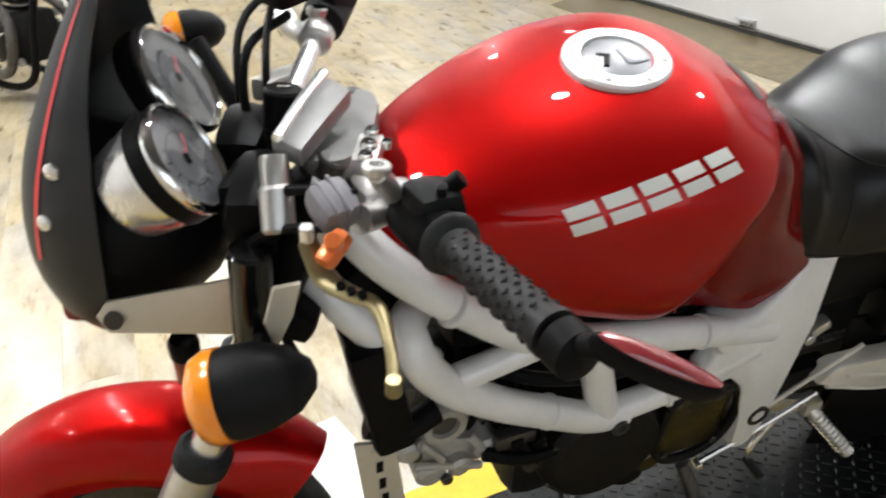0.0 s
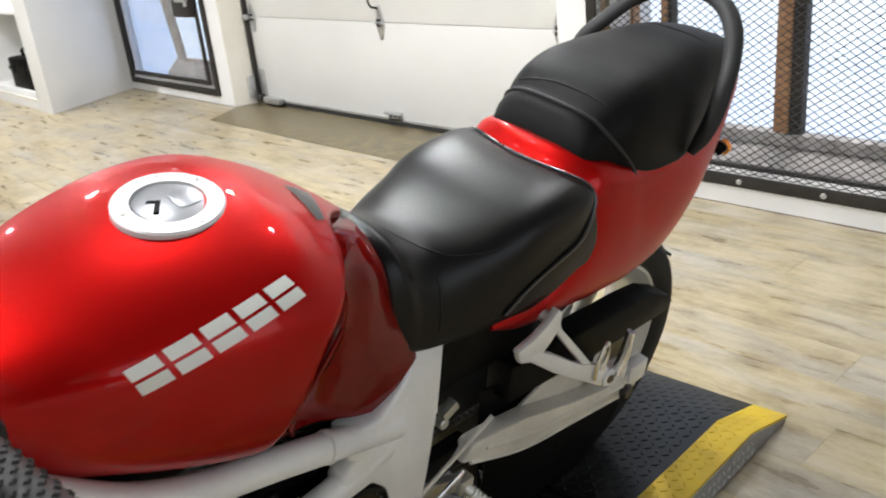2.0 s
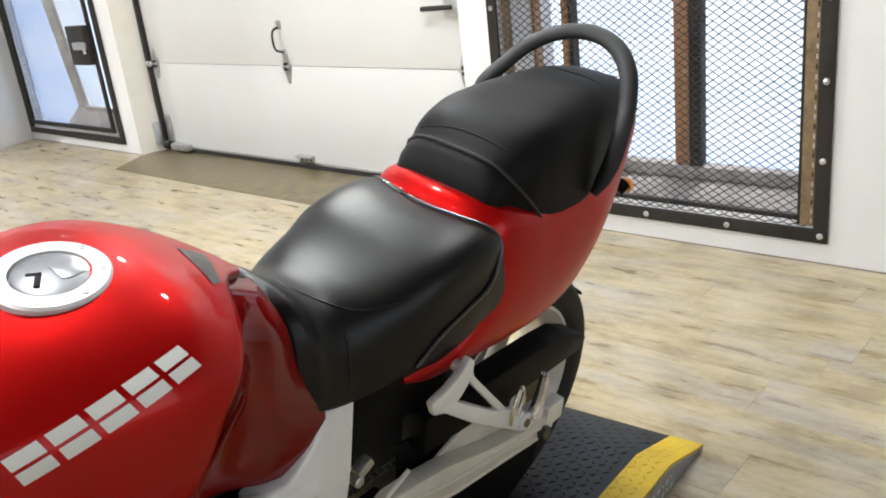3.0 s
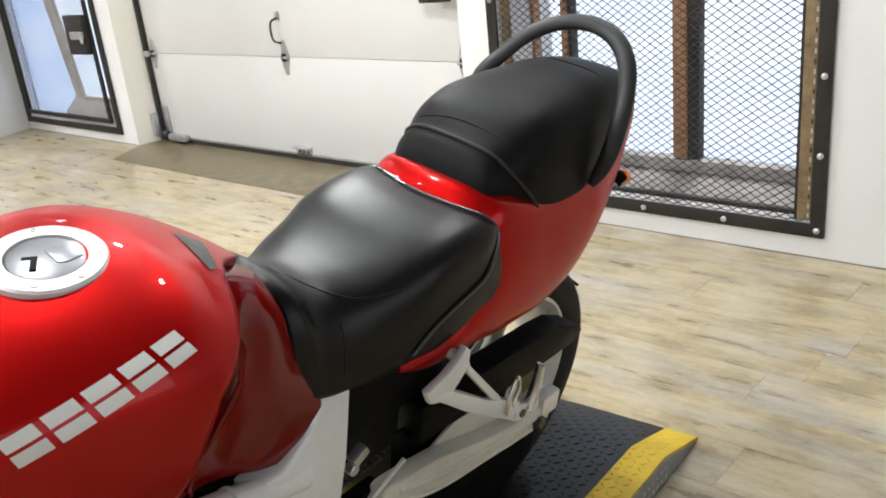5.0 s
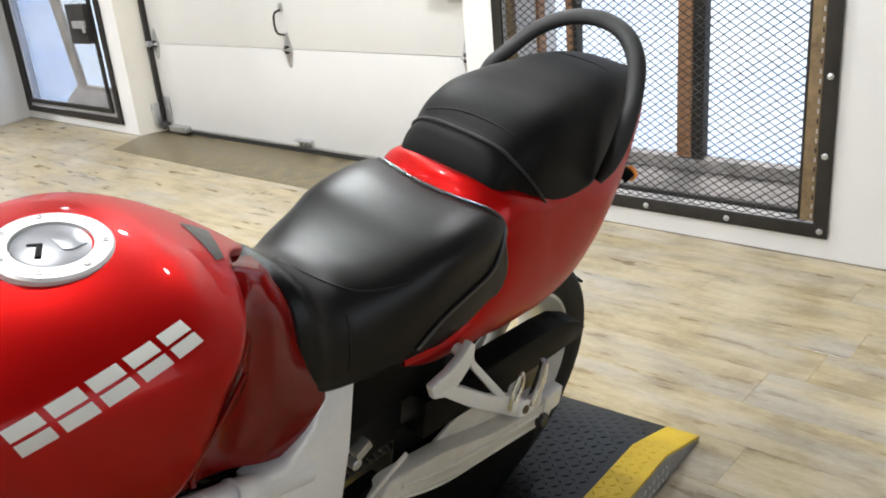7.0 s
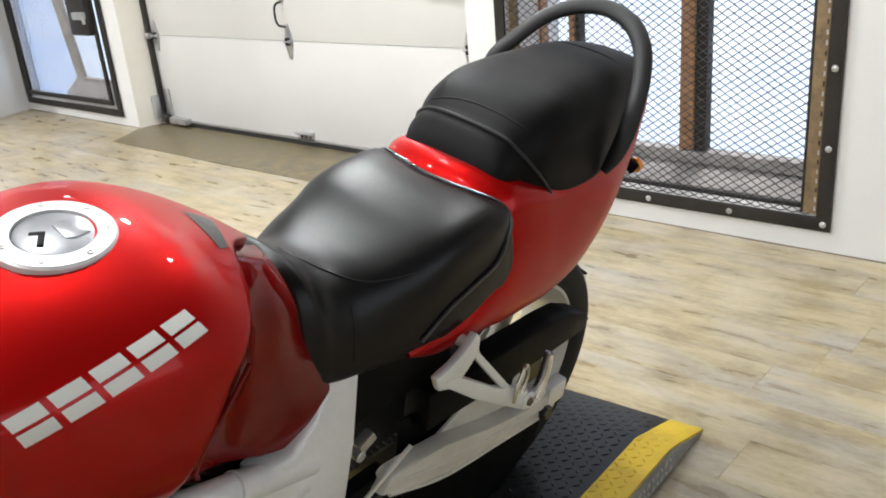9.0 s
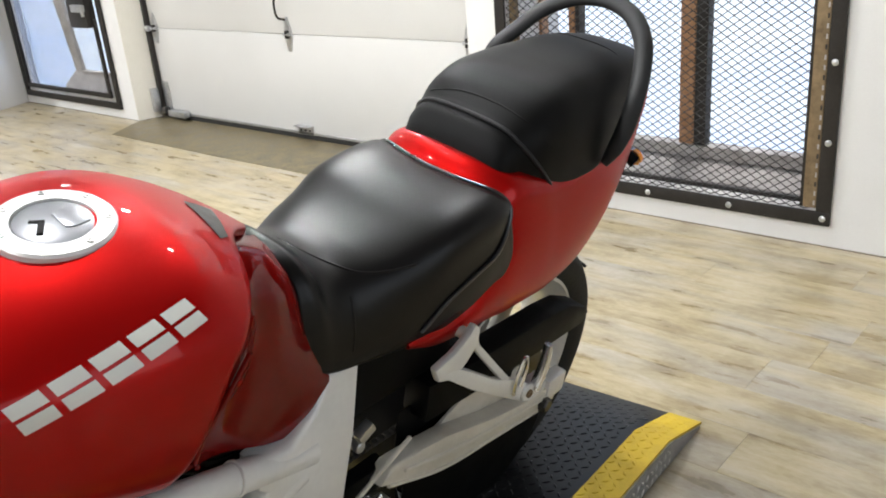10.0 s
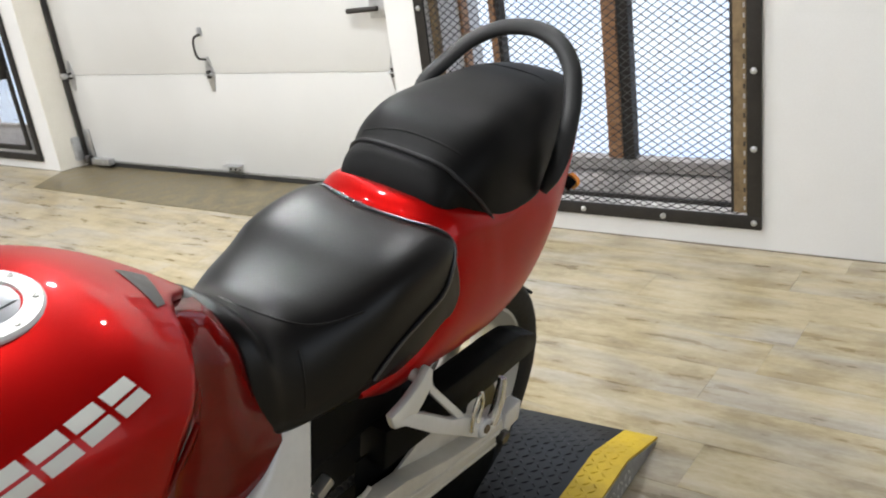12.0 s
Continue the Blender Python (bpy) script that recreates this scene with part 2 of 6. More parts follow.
CEILM = surface("dark_painted_ceiling", (0.05, 0.05, 0.05), (0.09, 0.09, 0.088), (0.7, 0.8), scale=2)
TRIM = surface("white_lamp_trim", (0.70, 0.70, 0.69), (0.76, 0.76, 0.75), (0.4, 0.5))
FARWALL = surface("dark_timber_wall", (0.06, 0.05, 0.04), (0.13, 0.11, 0.09), (0.5, 0.7), scale=3)
FRAME = surface("black_steel_window_frame", (0.010, 0.009, 0.008), (0.032, 0.028, 0.025), (0.4, 0.6), metal=0.3, relief=0.3)
RUSTY = surface("rusty_brown_steel", (0.11, 0.075, 0.04), (0.28, 0.20, 0.11), (0.55, 0.8), metal=0.2, scale=14, relief=0.4)
WOODPOST = surface("brown_stained_wood_post", (0.27, 0.13, 0.06), (0.44, 0.24, 0.125), (0.5, 0.7), scale=18, relief=0.3)
SILL = surface("weathered_grey_sill", (0.24, 0.225, 0.215), (0.52, 0.50, 0.495), (0.7, 0.85), scale=7, fine=60, relief=0.4, depth=0.003)
SILLP = surface("pale_lilac_grey_sill", (0.42, 0.41, 0.43), (0.60, 0.59, 0.61), (0.6, 0.8), scale=9, fine=60, relief=0.3)
MESHM = surface("black_expanded_metal", (0.02, 0.018, 0.017), (0.045, 0.04, 0.037), (0.45, 0.6), metal=0.4, relief=0.1)
GALV = surface("galvanised_steel", (0.42, 0.43, 0.44), (0.62, 0.63, 0.64), (0.3, 0.45), metal=0.85, scale=30, relief=0.08)
SEALR = surface("black_door_seal", (0.012, 0.012, 0.012), (0.03, 0.03, 0.03), (0.5, 0.7))
DECKM = surface("black_painted_tread_plate", (0.004, 0.0044, 0.0048), (0.012, 0.0128, 0.0135), (0.26, 0.40), metal=0.1, scale=5, relief=0.15, spec=0.32)
STEELP = surface("bare_tread_plate", (0.16, 0.165, 0.17), (0.34, 0.345, 0.35), (0.3, 0.5), metal=0.6, scale=9, relief=0.2)
YELLOW = surface("worn_yellow_safety_paint", (0.50, 0.33, 0.014), (0.66, 0.465, 0.028), (0.5, 0.65), scale=14, relief=0.3)
CONCRETE = surface("stained_brown_threshold", (0.055, 0.042, 0.021), (0.215, 0.176, 0.102), (0.34, 0.55), scale=11, fine=70, relief=0.25, depth=0.002)
PLANK = plank_wood()
PAPER = surface("white_card", (0.74, 0.74, 0.75), (0.82, 0.82, 0.82), (0.6, 0.7), relief=0.05)
NAVY = surface("navy_print", (0.05, 0.06, 0.16), (0.09, 0.10, 0.24), (0.5, 0.6), relief=0.0)
REDLENS = surface("red_reflector_lens", (0.20, 0.008, 0.012), (0.34, 0.05, 0.055), (0.08, 0.15), coat=1.0, scale=30, relief=0.1)
PANE = glass("clear_glass", (0.97, 0.985, 1.0))
FILM = glass("blue_filmed_glass", (0.74, 0.82, 1.0))
LENSG = glass("gauge_glass")
OUTSIDE = glowing("pale_overcast_distance", [(0.35, (0.66, 0.79, 1.0)), (0.65, (0.84, 0.91, 1.0))], 1.45, (0.5, 1, 1.6))



# ---------------------------------------------------------------- geometry helpers
def finish(name, bm, material, smooth=35):
    me = bpy.data.meshes.new(name)
    bm.to_mesh(me)
    bm.free()
    me.materials.append(material)
    if smooth:
        me.polygons.foreach_set("use_smooth", [True] * len(me.polygons))
        me.set_sharp_from_angle(angle=radians(smooth))
    return me


def part(name, bm, material, parent=None, label="", smooth=35):
    ob = new(name, finish(name, bm, material, smooth))
    ob.parent = parent
    return tagged(ob, label)


def thing(name, label, category, group="", kind="", m=None):
    ob = new(name)
    ob.empty_display_size = 0.1
    if m is not None:
        ob.matrix_world = m
    return tagged(ob, label, category, group, kind)


def spline(keys, values, at):
    """Smooth values between keys (Catmull-Rom)."""
    keys, values, at = np.asarray(keys, float), np.asarray(values, float), np.atleast_1d(np.asarray(at, float))
    if values.ndim == 1:
        values = values[:, None]
    slope = np.gradient(values, keys, axis=0)
    k = np.clip(np.searchsorted(keys, at, side="right") - 1, 0, len(keys) - 2)
    h = (keys[k + 1] - keys[k])[:, None]
    s = ((at - keys[k]) / h[:, 0])[:, None]
    return ((2 * s**3 - 3 * s**2 + 1) * values[k] + (s**3 - 2 * s**2 + s) * h * slope[k] + (3 * s**2 - 2 * s**3) * values[k + 1] + (s**3 - s**2) * h * slope[k + 1])


def curve(points, n):
    pts = np.array(points, float)
    d = np.r_[0, np.cumsum(np.linalg.norm(np.diff(pts, axis=0), axis=1))]
    return spline(d, pts, np.linspace(0, d[-1], n))


def rings(bm, loops, closed=True, caps=True):
    """Skin a list of rings of points, each of the same length."""
    vs = [[bm.verts.new(Vector(p)) for p in loop] for loop in loops]
    n = len(vs[0])
    for a, b in zip(vs, vs[1:]):
        for i in range(n if closed else n - 1):
            j = (i + 1) % n
            bm.faces.new((a[i], a[j], b[j], b[i]))
    if caps and closed:
        bm.faces.new(list(reversed(vs[0])))
        bm.faces.new(vs[-1])
    return vs


def done(bm):
    bmesh.ops.recalc_face_normals(bm, faces=bm.faces)
    return bm


def sweep(points, radius, n=None, sides=12, flat=1.0, up=(0, 0, 1), bm=None, smooth=True):
    """A tube along points. radius: one number or one for each point; flat: how much thinner across up."""
    pts = np.array(points, float)
    rad = np.full(len(pts), radius) if np.isscalar(radius) else np.array(radius, float)
    if smooth and len(pts) > 2:
        n = n or 6 * len(pts)
        d = np.r_[0, np.cumsum(np.linalg.norm(np.diff(pts, axis=0), axis=1))]
        at = np.linspace(0, d[-1], n)
        rad = np.interp(at, d, rad)
        pts = spline(d, pts, at)
    bm = bm or bmesh.new()
    tang = np.gradient(pts, axis=0)
    loops, ref = [], Vector(up)
    for p, t, r in zip(pts, tang, rad):
        t = Vector(t).normalized()
        a = ref - t * ref.dot(t)
        if a.length < 1e-3:
            a = t.orthogonal()
        a.normalize()
        ref = a
        b = t.cross(a)
        loops.append([Vector(p) + (a * math.sin(q) * flat + b * math.cos(q)) * r for q in np.linspace(0, 2 * math.pi, sides, endpoint=False)])
    rings(bm, loops)
    return done(bm)


def lathe(profile, p0, axis, sides=32, bm=None, arc=(0, 360), caps=True):
    """Turn a profile of (along, radius) about an axis through p0."""
    bm = bm or bmesh.new()
    ax = Vector(axis).normalized()
    a = ax.orthogonal().normalized()
    b = ax.cross(a)
    full = arc[1] - arc[0] >= 360
    q = [radians(x) for x in np.linspace(arc[0], arc[1], sides, endpoint=not full)]
    loops = [[Vector(p0) + ax * h + (a * math.cos(s) + b * math.sin(s)) * max(r, 1e-4) for s in q] for h, r in profile]
    rings(bm, loops, closed=full, caps=full and caps)
    return done(bm)


def rod(p0, p1, r, sides=14, bm=None, r1=None, chamfer=0.15):
    p0, p1 = Vector(p0), Vector(p1)
    ln = (p1 - p0).length
    r1 = r if r1 is None else r1
    c = min(chamfer * r, ln * 0.2)
    return lathe([(0, r - c), (c, r), (ln - c, r1), (ln, r1 - c)], p0, p1 - p0, sides, bm)


def block(size, centre=(0, 0, 0), bevel=0.004, m=None, bm=None, seg=2):
    own = bm is None
    bm = bm or bmesh.new()
    tmp = bmesh.new()
    bmesh.ops.create_cube(tmp, size=1.0)
    for v in tmp.verts:
        v.co = Vector((v.co.x * size[0], v.co.y * size[1], v.co.z * size[2]))
    if bevel:
        bmesh.ops.bevel(tmp, geom=tmp.edges[:], offset=min(bevel, 0.45 * min(size)), segments=seg, profile=0.6, affect="EDGES")
    t = Matrix.Translation(centre) @ (m or Matrix.Identity(4))
    bmesh.ops.transform(tmp, matrix=t, verts=tmp.verts)
    me = bpy.data.meshes.new("tmp")
    tmp.to_mesh(me)
    tmp.free()
    bm.from_mesh(me)
    bpy.data.meshes.remove(me)
    return bm


def slab(outline, u, thick, bevel=0.003, plane="u", holes=()):
    """A plate: an outline of (v, w) points, standing at u and thick across it."""
    bm = bmesh.new()
    place = {"u": lambda a, b: (u, a, b), "z": lambda a, b: (a, b, u), "y": lambda a, b: (a, u, b)}[plane]
    vs = [bm.verts.new(place(a, b)) for a, b in outline]
    f = bm.faces.new(vs)
    bm.normal_update()
    out = bmesh.ops.extrude_face_region(bm, geom=[f])
    shift = {"u": (thick, 0, 0), "z": (0, 0, thick), "y": (0, thick, 0)}[plane]
    bmesh.ops.translate(bm, vec=shift, verts=[g for g in out["geom"] if isinstance(g, bmesh.types.BMVert)])
    bmesh.ops.translate(bm, vec=[-0.5 * s for s in shift], verts=bm.verts)
    done(bm)
    if bevel:
        bmesh.ops.bevel(bm, geom=bm.edges[:], offset=bevel, segments=2, profile=0.6, affect="EDGES", clamp_overlap=True)
    return bm


def strip(a, b, width0, width1, u, thick, bevel=0.004):
    """A tapering bar in the plane u from a to b, both (v, w)."""
    a, b = Vector(a), Vector(b)
    n = Vector((-(b - a).y, (b - a).x)).normalized()
    return slab([a + n * width0 / 2, b + n * width1 / 2, b - n * width1 / 2, a - n * width0 / 2], u, thick, bevel)


# ---------------------------------------------------------------- the room
XW, XE, YS = -7.0, 8.2, -7.5
WY = -0.055  # face of the wall beside the big window
DY = 0.17  # face of the garage door


def box_between(name, lo, hi, material, label="", category="", kind="structure", bevel=0.0, parent=None):
    size = [b - a for a, b in zip(lo, hi)]
    bm = block(size, [(a + b) / 2 for a, b in zip(lo, hi)], bevel)
    ob = part(name, bm, material, parent, label)
    return tagged(ob, label, category, kind=kind) if not parent else ob


box_between("floor", (XW, YS, -0.12), (XE, 0.3, -0.006), PLANK, "pale weathered wood-plank floor of a showroom", "floor")
box_between("ceiling", (XW, YS, CEIL), (XE, 0.3, CEIL + 0.12), CEILM, "dark painted showroom ceiling with round downlights", "ceiling")
box_between("wall_west", (XW - 0.15, YS, 0), (XW, 0.3, CEIL), FARWALL, "dark timber-clad far wall", "wall")
we = thing("wall_east", "white painted end wall with an unseen opening for a fill lamp", "wall", kind="structure")
for lo, hi in (((XE, YS, 0), (XE + 0.15, EWY0, CEIL)), ((XE, EWY1, 0), (XE + 0.15, 0.3, CEIL)), ((XE, EWY0, 0), (XE + 0.15, EWY1, EWZ0)), ((XE, EWY0, EWZ1), (XE + 0.15, EWY1, CEIL))):
    box_between("wall_panel", lo, hi, WALL, parent=we)
box_between("wall_south", (XW, YS - 0.15, 0), (XE, YS, CEIL), WALL, "white painted back wall", "wall")
for lx, ly in LAMPS:
    ring = lathe([(0, 0.075), (-0.004, 0.10), (0.012, 0.10), (0.012, 0.075)], (lx, ly, CEIL - 0.012), (0, 0, 1), 28, caps=False)
    tagged(part("ceiling_light", ring, TRIM), "round white recessed ceiling downlight", "light", "ceiling downlights")

# north wall, in pieces round its openings
TOPW = 2.05  # heads of the windows
LWX0, LWX1, LWZ0 = -1.655, -0.176, 0.066
RWX0, RWX1, RWZ0 = 3.27, 4.708, 0.080


def wall_north():
    w = thing("wall_north", "white painted wall with two barred windows and a garage door", "wall", kind="structure")
    T = 0.34
    pieces = [
        ((XW, 0, 0), (LWX0 + 0.03, 0.09, CEIL)),
        ((LWX0 + 0.03, 0, 0), (LWX1 - 0.03, 0.09, LWZ0 + 0.03)),
        ((LWX0 + 0.03, 0, TOPW), (LWX1 - 0.03, T, CEIL)),
        ((LWX1 - 0.03, 0, 0), (0.0, T, CEIL)),
        ((0.0, 0, 2.46), (3.10, T, CEIL)),
        ((3.10, WY, 0), (RWX0 + 0.05, T, CEIL)),
        ((RWX0 + 0.05, WY, 0), (RWX1 - 0.05, T, RWZ0 + 0.05)),
        ((RWX0 + 0.05, WY, TOPW), (RWX1 - 0.05, T, CEIL)),
        ((RWX1 - 0.05, WY, 0), (XE, T, CEIL)),
    ]
    for lo, hi in pieces:
        box_between("wall_panel", lo, hi, WALL, parent=w)
    # splayed jamb of the door opening
    part("jamb", slab([(0.001, -0.002), (0.001, 0.30), (0.10, 0.30), (0.072, DY + 0.01), (0.004, -0.002)], 1.23, 2.46, 0.0, "z"), JAMB, w, "cream painted door jamb")
    part("jamb", slab([(2.985, 0.30), (2.985, DY + 0.012), (3.099, DY + 0.012), (3.099, 0.30)], 1.23, 2.46, 0.0, "z"), JAMB, w)
    return w


wall_north()


def expanded_metal(x0, x1, z0, z1, y, dx, dz, r):
    """Diamond mesh: rows of zigzag strands that touch at their bends."""
    bm = bmesh.new()
    cols, rows_ = int((x1 - x0) / (dx / 2)), int((z1 - z0) / dz)
    for k in range(rows_ + 1):
        base = z0 + k * dz
        prev = None
        for i in range(cols + 1):
            x = x0 + i * dx / 2
            z = base + (dz / 2 if (i + k) % 2 else -dz / 2) * 0.96
            z = min(max(z, z0), z1)
            ring = [bm.verts.new((x, y + oy, z + oz)) for oy, oz in ((-r * 1.6, 0), (0, r), (r * 1.6, 0), (0, -r))]
            if prev:
                for a in range(4):
                    bm.faces.new((prev[a], prev[(a + 1) % 4], ring[(a + 1) % 4], ring[a]))
            prev = ring
    return bm


def frame_bars(x0, x1, z0, z1, wide, y, thick):
    b = 0.003
    yc = y
    return [
        block((x1 - x0, thick, wide), ((x0 + x1) / 2, yc, z0 + wide / 2), b),
        block((x1 - x0, thick, wide), ((x0 + x1) / 2, yc, z1 - wide / 2), b),
        block((wide, thick, z1 - z0 - 2 * wide), (x0 + wide / 2, yc, (z0 + z1) / 2), b),
        block((wide, thick, z1 - z0 - 2 * wide), (x1 - wide / 2, yc, (z0 + z1) / 2), b),
    ]


def window_right():
    w = thing("window_1", "tall window behind a black bolted frame of expanded metal mesh", "window", kind="structure")
    for bm in frame_bars(RWX0, RWX1, RWZ0, TOPW + 0.05, 0.050, WY - 0.009, 0.014):
        part("security_frame", bm, FRAME, w, "black painted steel security frame")
    for x in (RWX1 - 0.025, RWX0 + 0.025):
        for z in np.arange(RWZ0 + 0.027, 2.05, 0.275):
            part("bolt", lathe([(0, 0.0115), (0.003, 0.0115), (0.007, 0.006), (0.008, 0.002)], (x, WY - 0.016, z), (0, -1, 0), 10), GALV, w)
    for x in np.arange(RWX1 - 0.030 - 0.338, RWX0 + 0.1, -0.338):
        part("bolt", lathe([(0, 0.0115), (0.003, 0.0115), (0.007, 0.006), (0.008, 0.002)], (x, WY - 0.016, RWZ0 + 0.024), (0, -1, 0), 10), GALV, w)
    ix0, ix1, iz0 = RWX0 + 0.062, RWX1 - 0.062, RWZ0 + 0.062
    part("angle_bar", block((0.046, 0.014, TOPW - iz0), (RWX1 - 0.074, WY - 0.007, (TOPW + iz0) / 2), 0.002), RUSTY, w, "rusty brown steel angle")
    part("angle_bar", block((0.030, 0.03, TOPW - iz0), (ix0 + 0.016, WY + 0.02, (TOPW + iz0) / 2), 0.002), RUSTY, w)
    for z in np.arange(iz0 + 0.02, 1.2, 0.034):
        part("strip_slot", block((0.006, 0.003, 0.016), (RWX1 - 0.058, WY - 0.0145, z), 0), SILL if int(z * 30) % 3 else FRAME, w)
    part("hole_strip", block((0.010, 0.010, TOPW - iz0), (RWX1 - 0.103, WY - 0.006, (TOPW + iz0) / 2), 0.001), FRAME, w)
    mesh = part("wire_mesh", expanded_metal(ix0 - 0.01, ix1 + 0.01, iz0 - 0.01, 1.95, WY + 0.0, 0.0445, 0.0150, 0.0022), MESHM, w, "black diamond expanded metal mesh", 0)
    tagged(mesh, kind="stuff")
    # glazed wooden window set deep behind the mesh
    part("window_sill", slab([(0.030, 0.150), (0.34, 0.215), (0.34, 0.17), (0.030, 0.11)], (ix0 + ix1) / 2, ix1 - ix0 + 0.1, 0.003), SILL, w, "weathered grey window sill")
    # black strip painted in for the shaded gap between frame and sill
    part("sill_front", block((ix1 - ix0 + 0.1, 0.02, 0.09), ((ix0 + ix1) / 2, 0.018, 0.100), 0.003), FRAME, w, "black strip standing for the dark gap under the sill")
    for xa, xb, m in ((4.003, 4.065, WOODPOST), (4.069, 4.118, FRAME), (3.475, 3.505, WOODPOST), (3.51, 3.53, FRAME), (4.56, 4.63, WOODPOST), (3.30, 3.335, WOODPOST)):
        part("window_post", block((xb - xa, 0.054, TOPW - 0.245), ((xa + xb) / 2, 0.211, (TOPW + 0.245) / 2), 0.004), m, w, "brown stained wooden window post" if m is WOODPOST else "")
    part("window_rail", block((1.35, 0.06, 0.05), (3.98, 0.215, 0.215), 0.004), SILL, w, "grey weathered bottom rail")
    for xa, xb in ((3.53, 4.003), (4.118, 4.56)):
        p = part("pane", block((xb - xa, 0.006, TOPW - 0.25), ((xa + xb) / 2, 0.225, (TOPW + 0.25) / 2), 0), PANE, w)
        p.visible_shadow = False
    return w


window_right()


def window_left():
    w = thing("window_2", "window behind a black hinged steel grille with a lock box", "window", kind="structure")
    for bm in frame_bars(LWX0, LWX1, LWZ0, TOPW + 0.03, 0.044, -0.012, 0.020):
        part("security_frame", bm, FRAME, w, "black painted outer steel frame")
    gx0, gx1, gz0 = LWX0 + 0.060, LWX1 - 0.104, LWZ0 + 0.074
    for bm in frame_bars(gx0, gx1, gz0, TOPW, 0.030, -0.014, 0.022):
        part("gate_frame", bm, FRAME, w, "black steel gate frame")
    part("frame_lining", block((gx1 - gx0 + 0.08, 0.006, 0.034), ((gx0 + gx1) / 2, 0.012, LWZ0 + 0.058), 0.001), WALL, w, "white lining strip")
    part("frame_lining", block((0.062, 0.006, 1.9), (LWX1 - 0.074, 0.012, 1.03), 0.001), WALL, w)
    for z in (0.20, 0.46, 0.62, 1.0):
        part("gate_hinge", rod((gx1 + 0.012, -0.026, z), (gx1 + 0.012, -0.026, z + 0.075), 0.013, 10), FRAME, w)
    lock = part("lock_box", block((0.25, 0.05, 0.27), (-0.40, -0.052, 0.775), 0.006), FRAME, w, "black steel lock box with a grey latch")
    part("latch", block((0.15, 0.03, 0.05), (-0.35, -0.088, 0.775), 0.006), GALV, lock, "grey steel latch")
    part("latch_bolt", rod((-0.29, -0.09, 0.765), (-0.29, -0.09, 0.72), 0.012), GALV, lock)
    mesh = part("wire_mesh", expanded_metal(gx0 + 0.02, gx1 - 0.02, gz0 + 0.02, 1.6, -0.008, 0.034, 0.017, 0.0009), MESHM, w, "fine black wire mesh", 0)
    tagged(mesh, kind="stuff")
    part("window_sill", slab([(-1.06, 0.10), (-1.00, 0.190), (-0.790, 0.312), (-0.68, 0.298), (-0.20, 0.288), (-0.20, 0.10)], 0.024, 0.018, 0.003, "y"), SILLP, w, "weathered grey window sill")
    part("window_rail", block((0.50, 0.03, 0.030), (-0.44, 0.024, 0.300), 0.004), SILL, w, "weathered grey bottom rail")
    part("window_post", slab([(-0.780, 0.30), (-0.675, 0.30), (-1.020, 2.05), (-1.170, 2.05)], 0.026, 0.030, 0.005, "y"), SILL, w, "weathered leaning window post")
    p = part("pane", slab([(gx0 - 0.01, 0.12), (-0.72, 0.12), (-0.72, 0.30), (-1.10, TOPW), (gx0 - 0.01, TOPW)], 0.036, 0.006, 0, "y"), FILM, w, "blue-filmed pane")
    p.visible_shadow = False
    p = part("pane", slab([(-0.70, 0.12), (-0.15, 0.12), (-0.15, TOPW), (-1.08, TOPW), (-0.71, 0.30)], 0.046, 0.006, 0, "y"), PANE, w)
    p.visible_shadow = False
    return w


window_left()


def hinge_plate(x, z, tall=0.16, wide=0.055):
    """A pointed hinge leaf with its pin, as on sectional doors."""
    y = DY - 0.004
    o = [(x - wide / 2, z), (x - 0.008, z + tall / 2), (x + 0.008, z + tall / 2), (x + wide / 2, z), (x + 0.010, z - tall / 2), (x - 0.010, z - tall / 2)]
    return slab(o, y, 0.005, 0.001, "y")


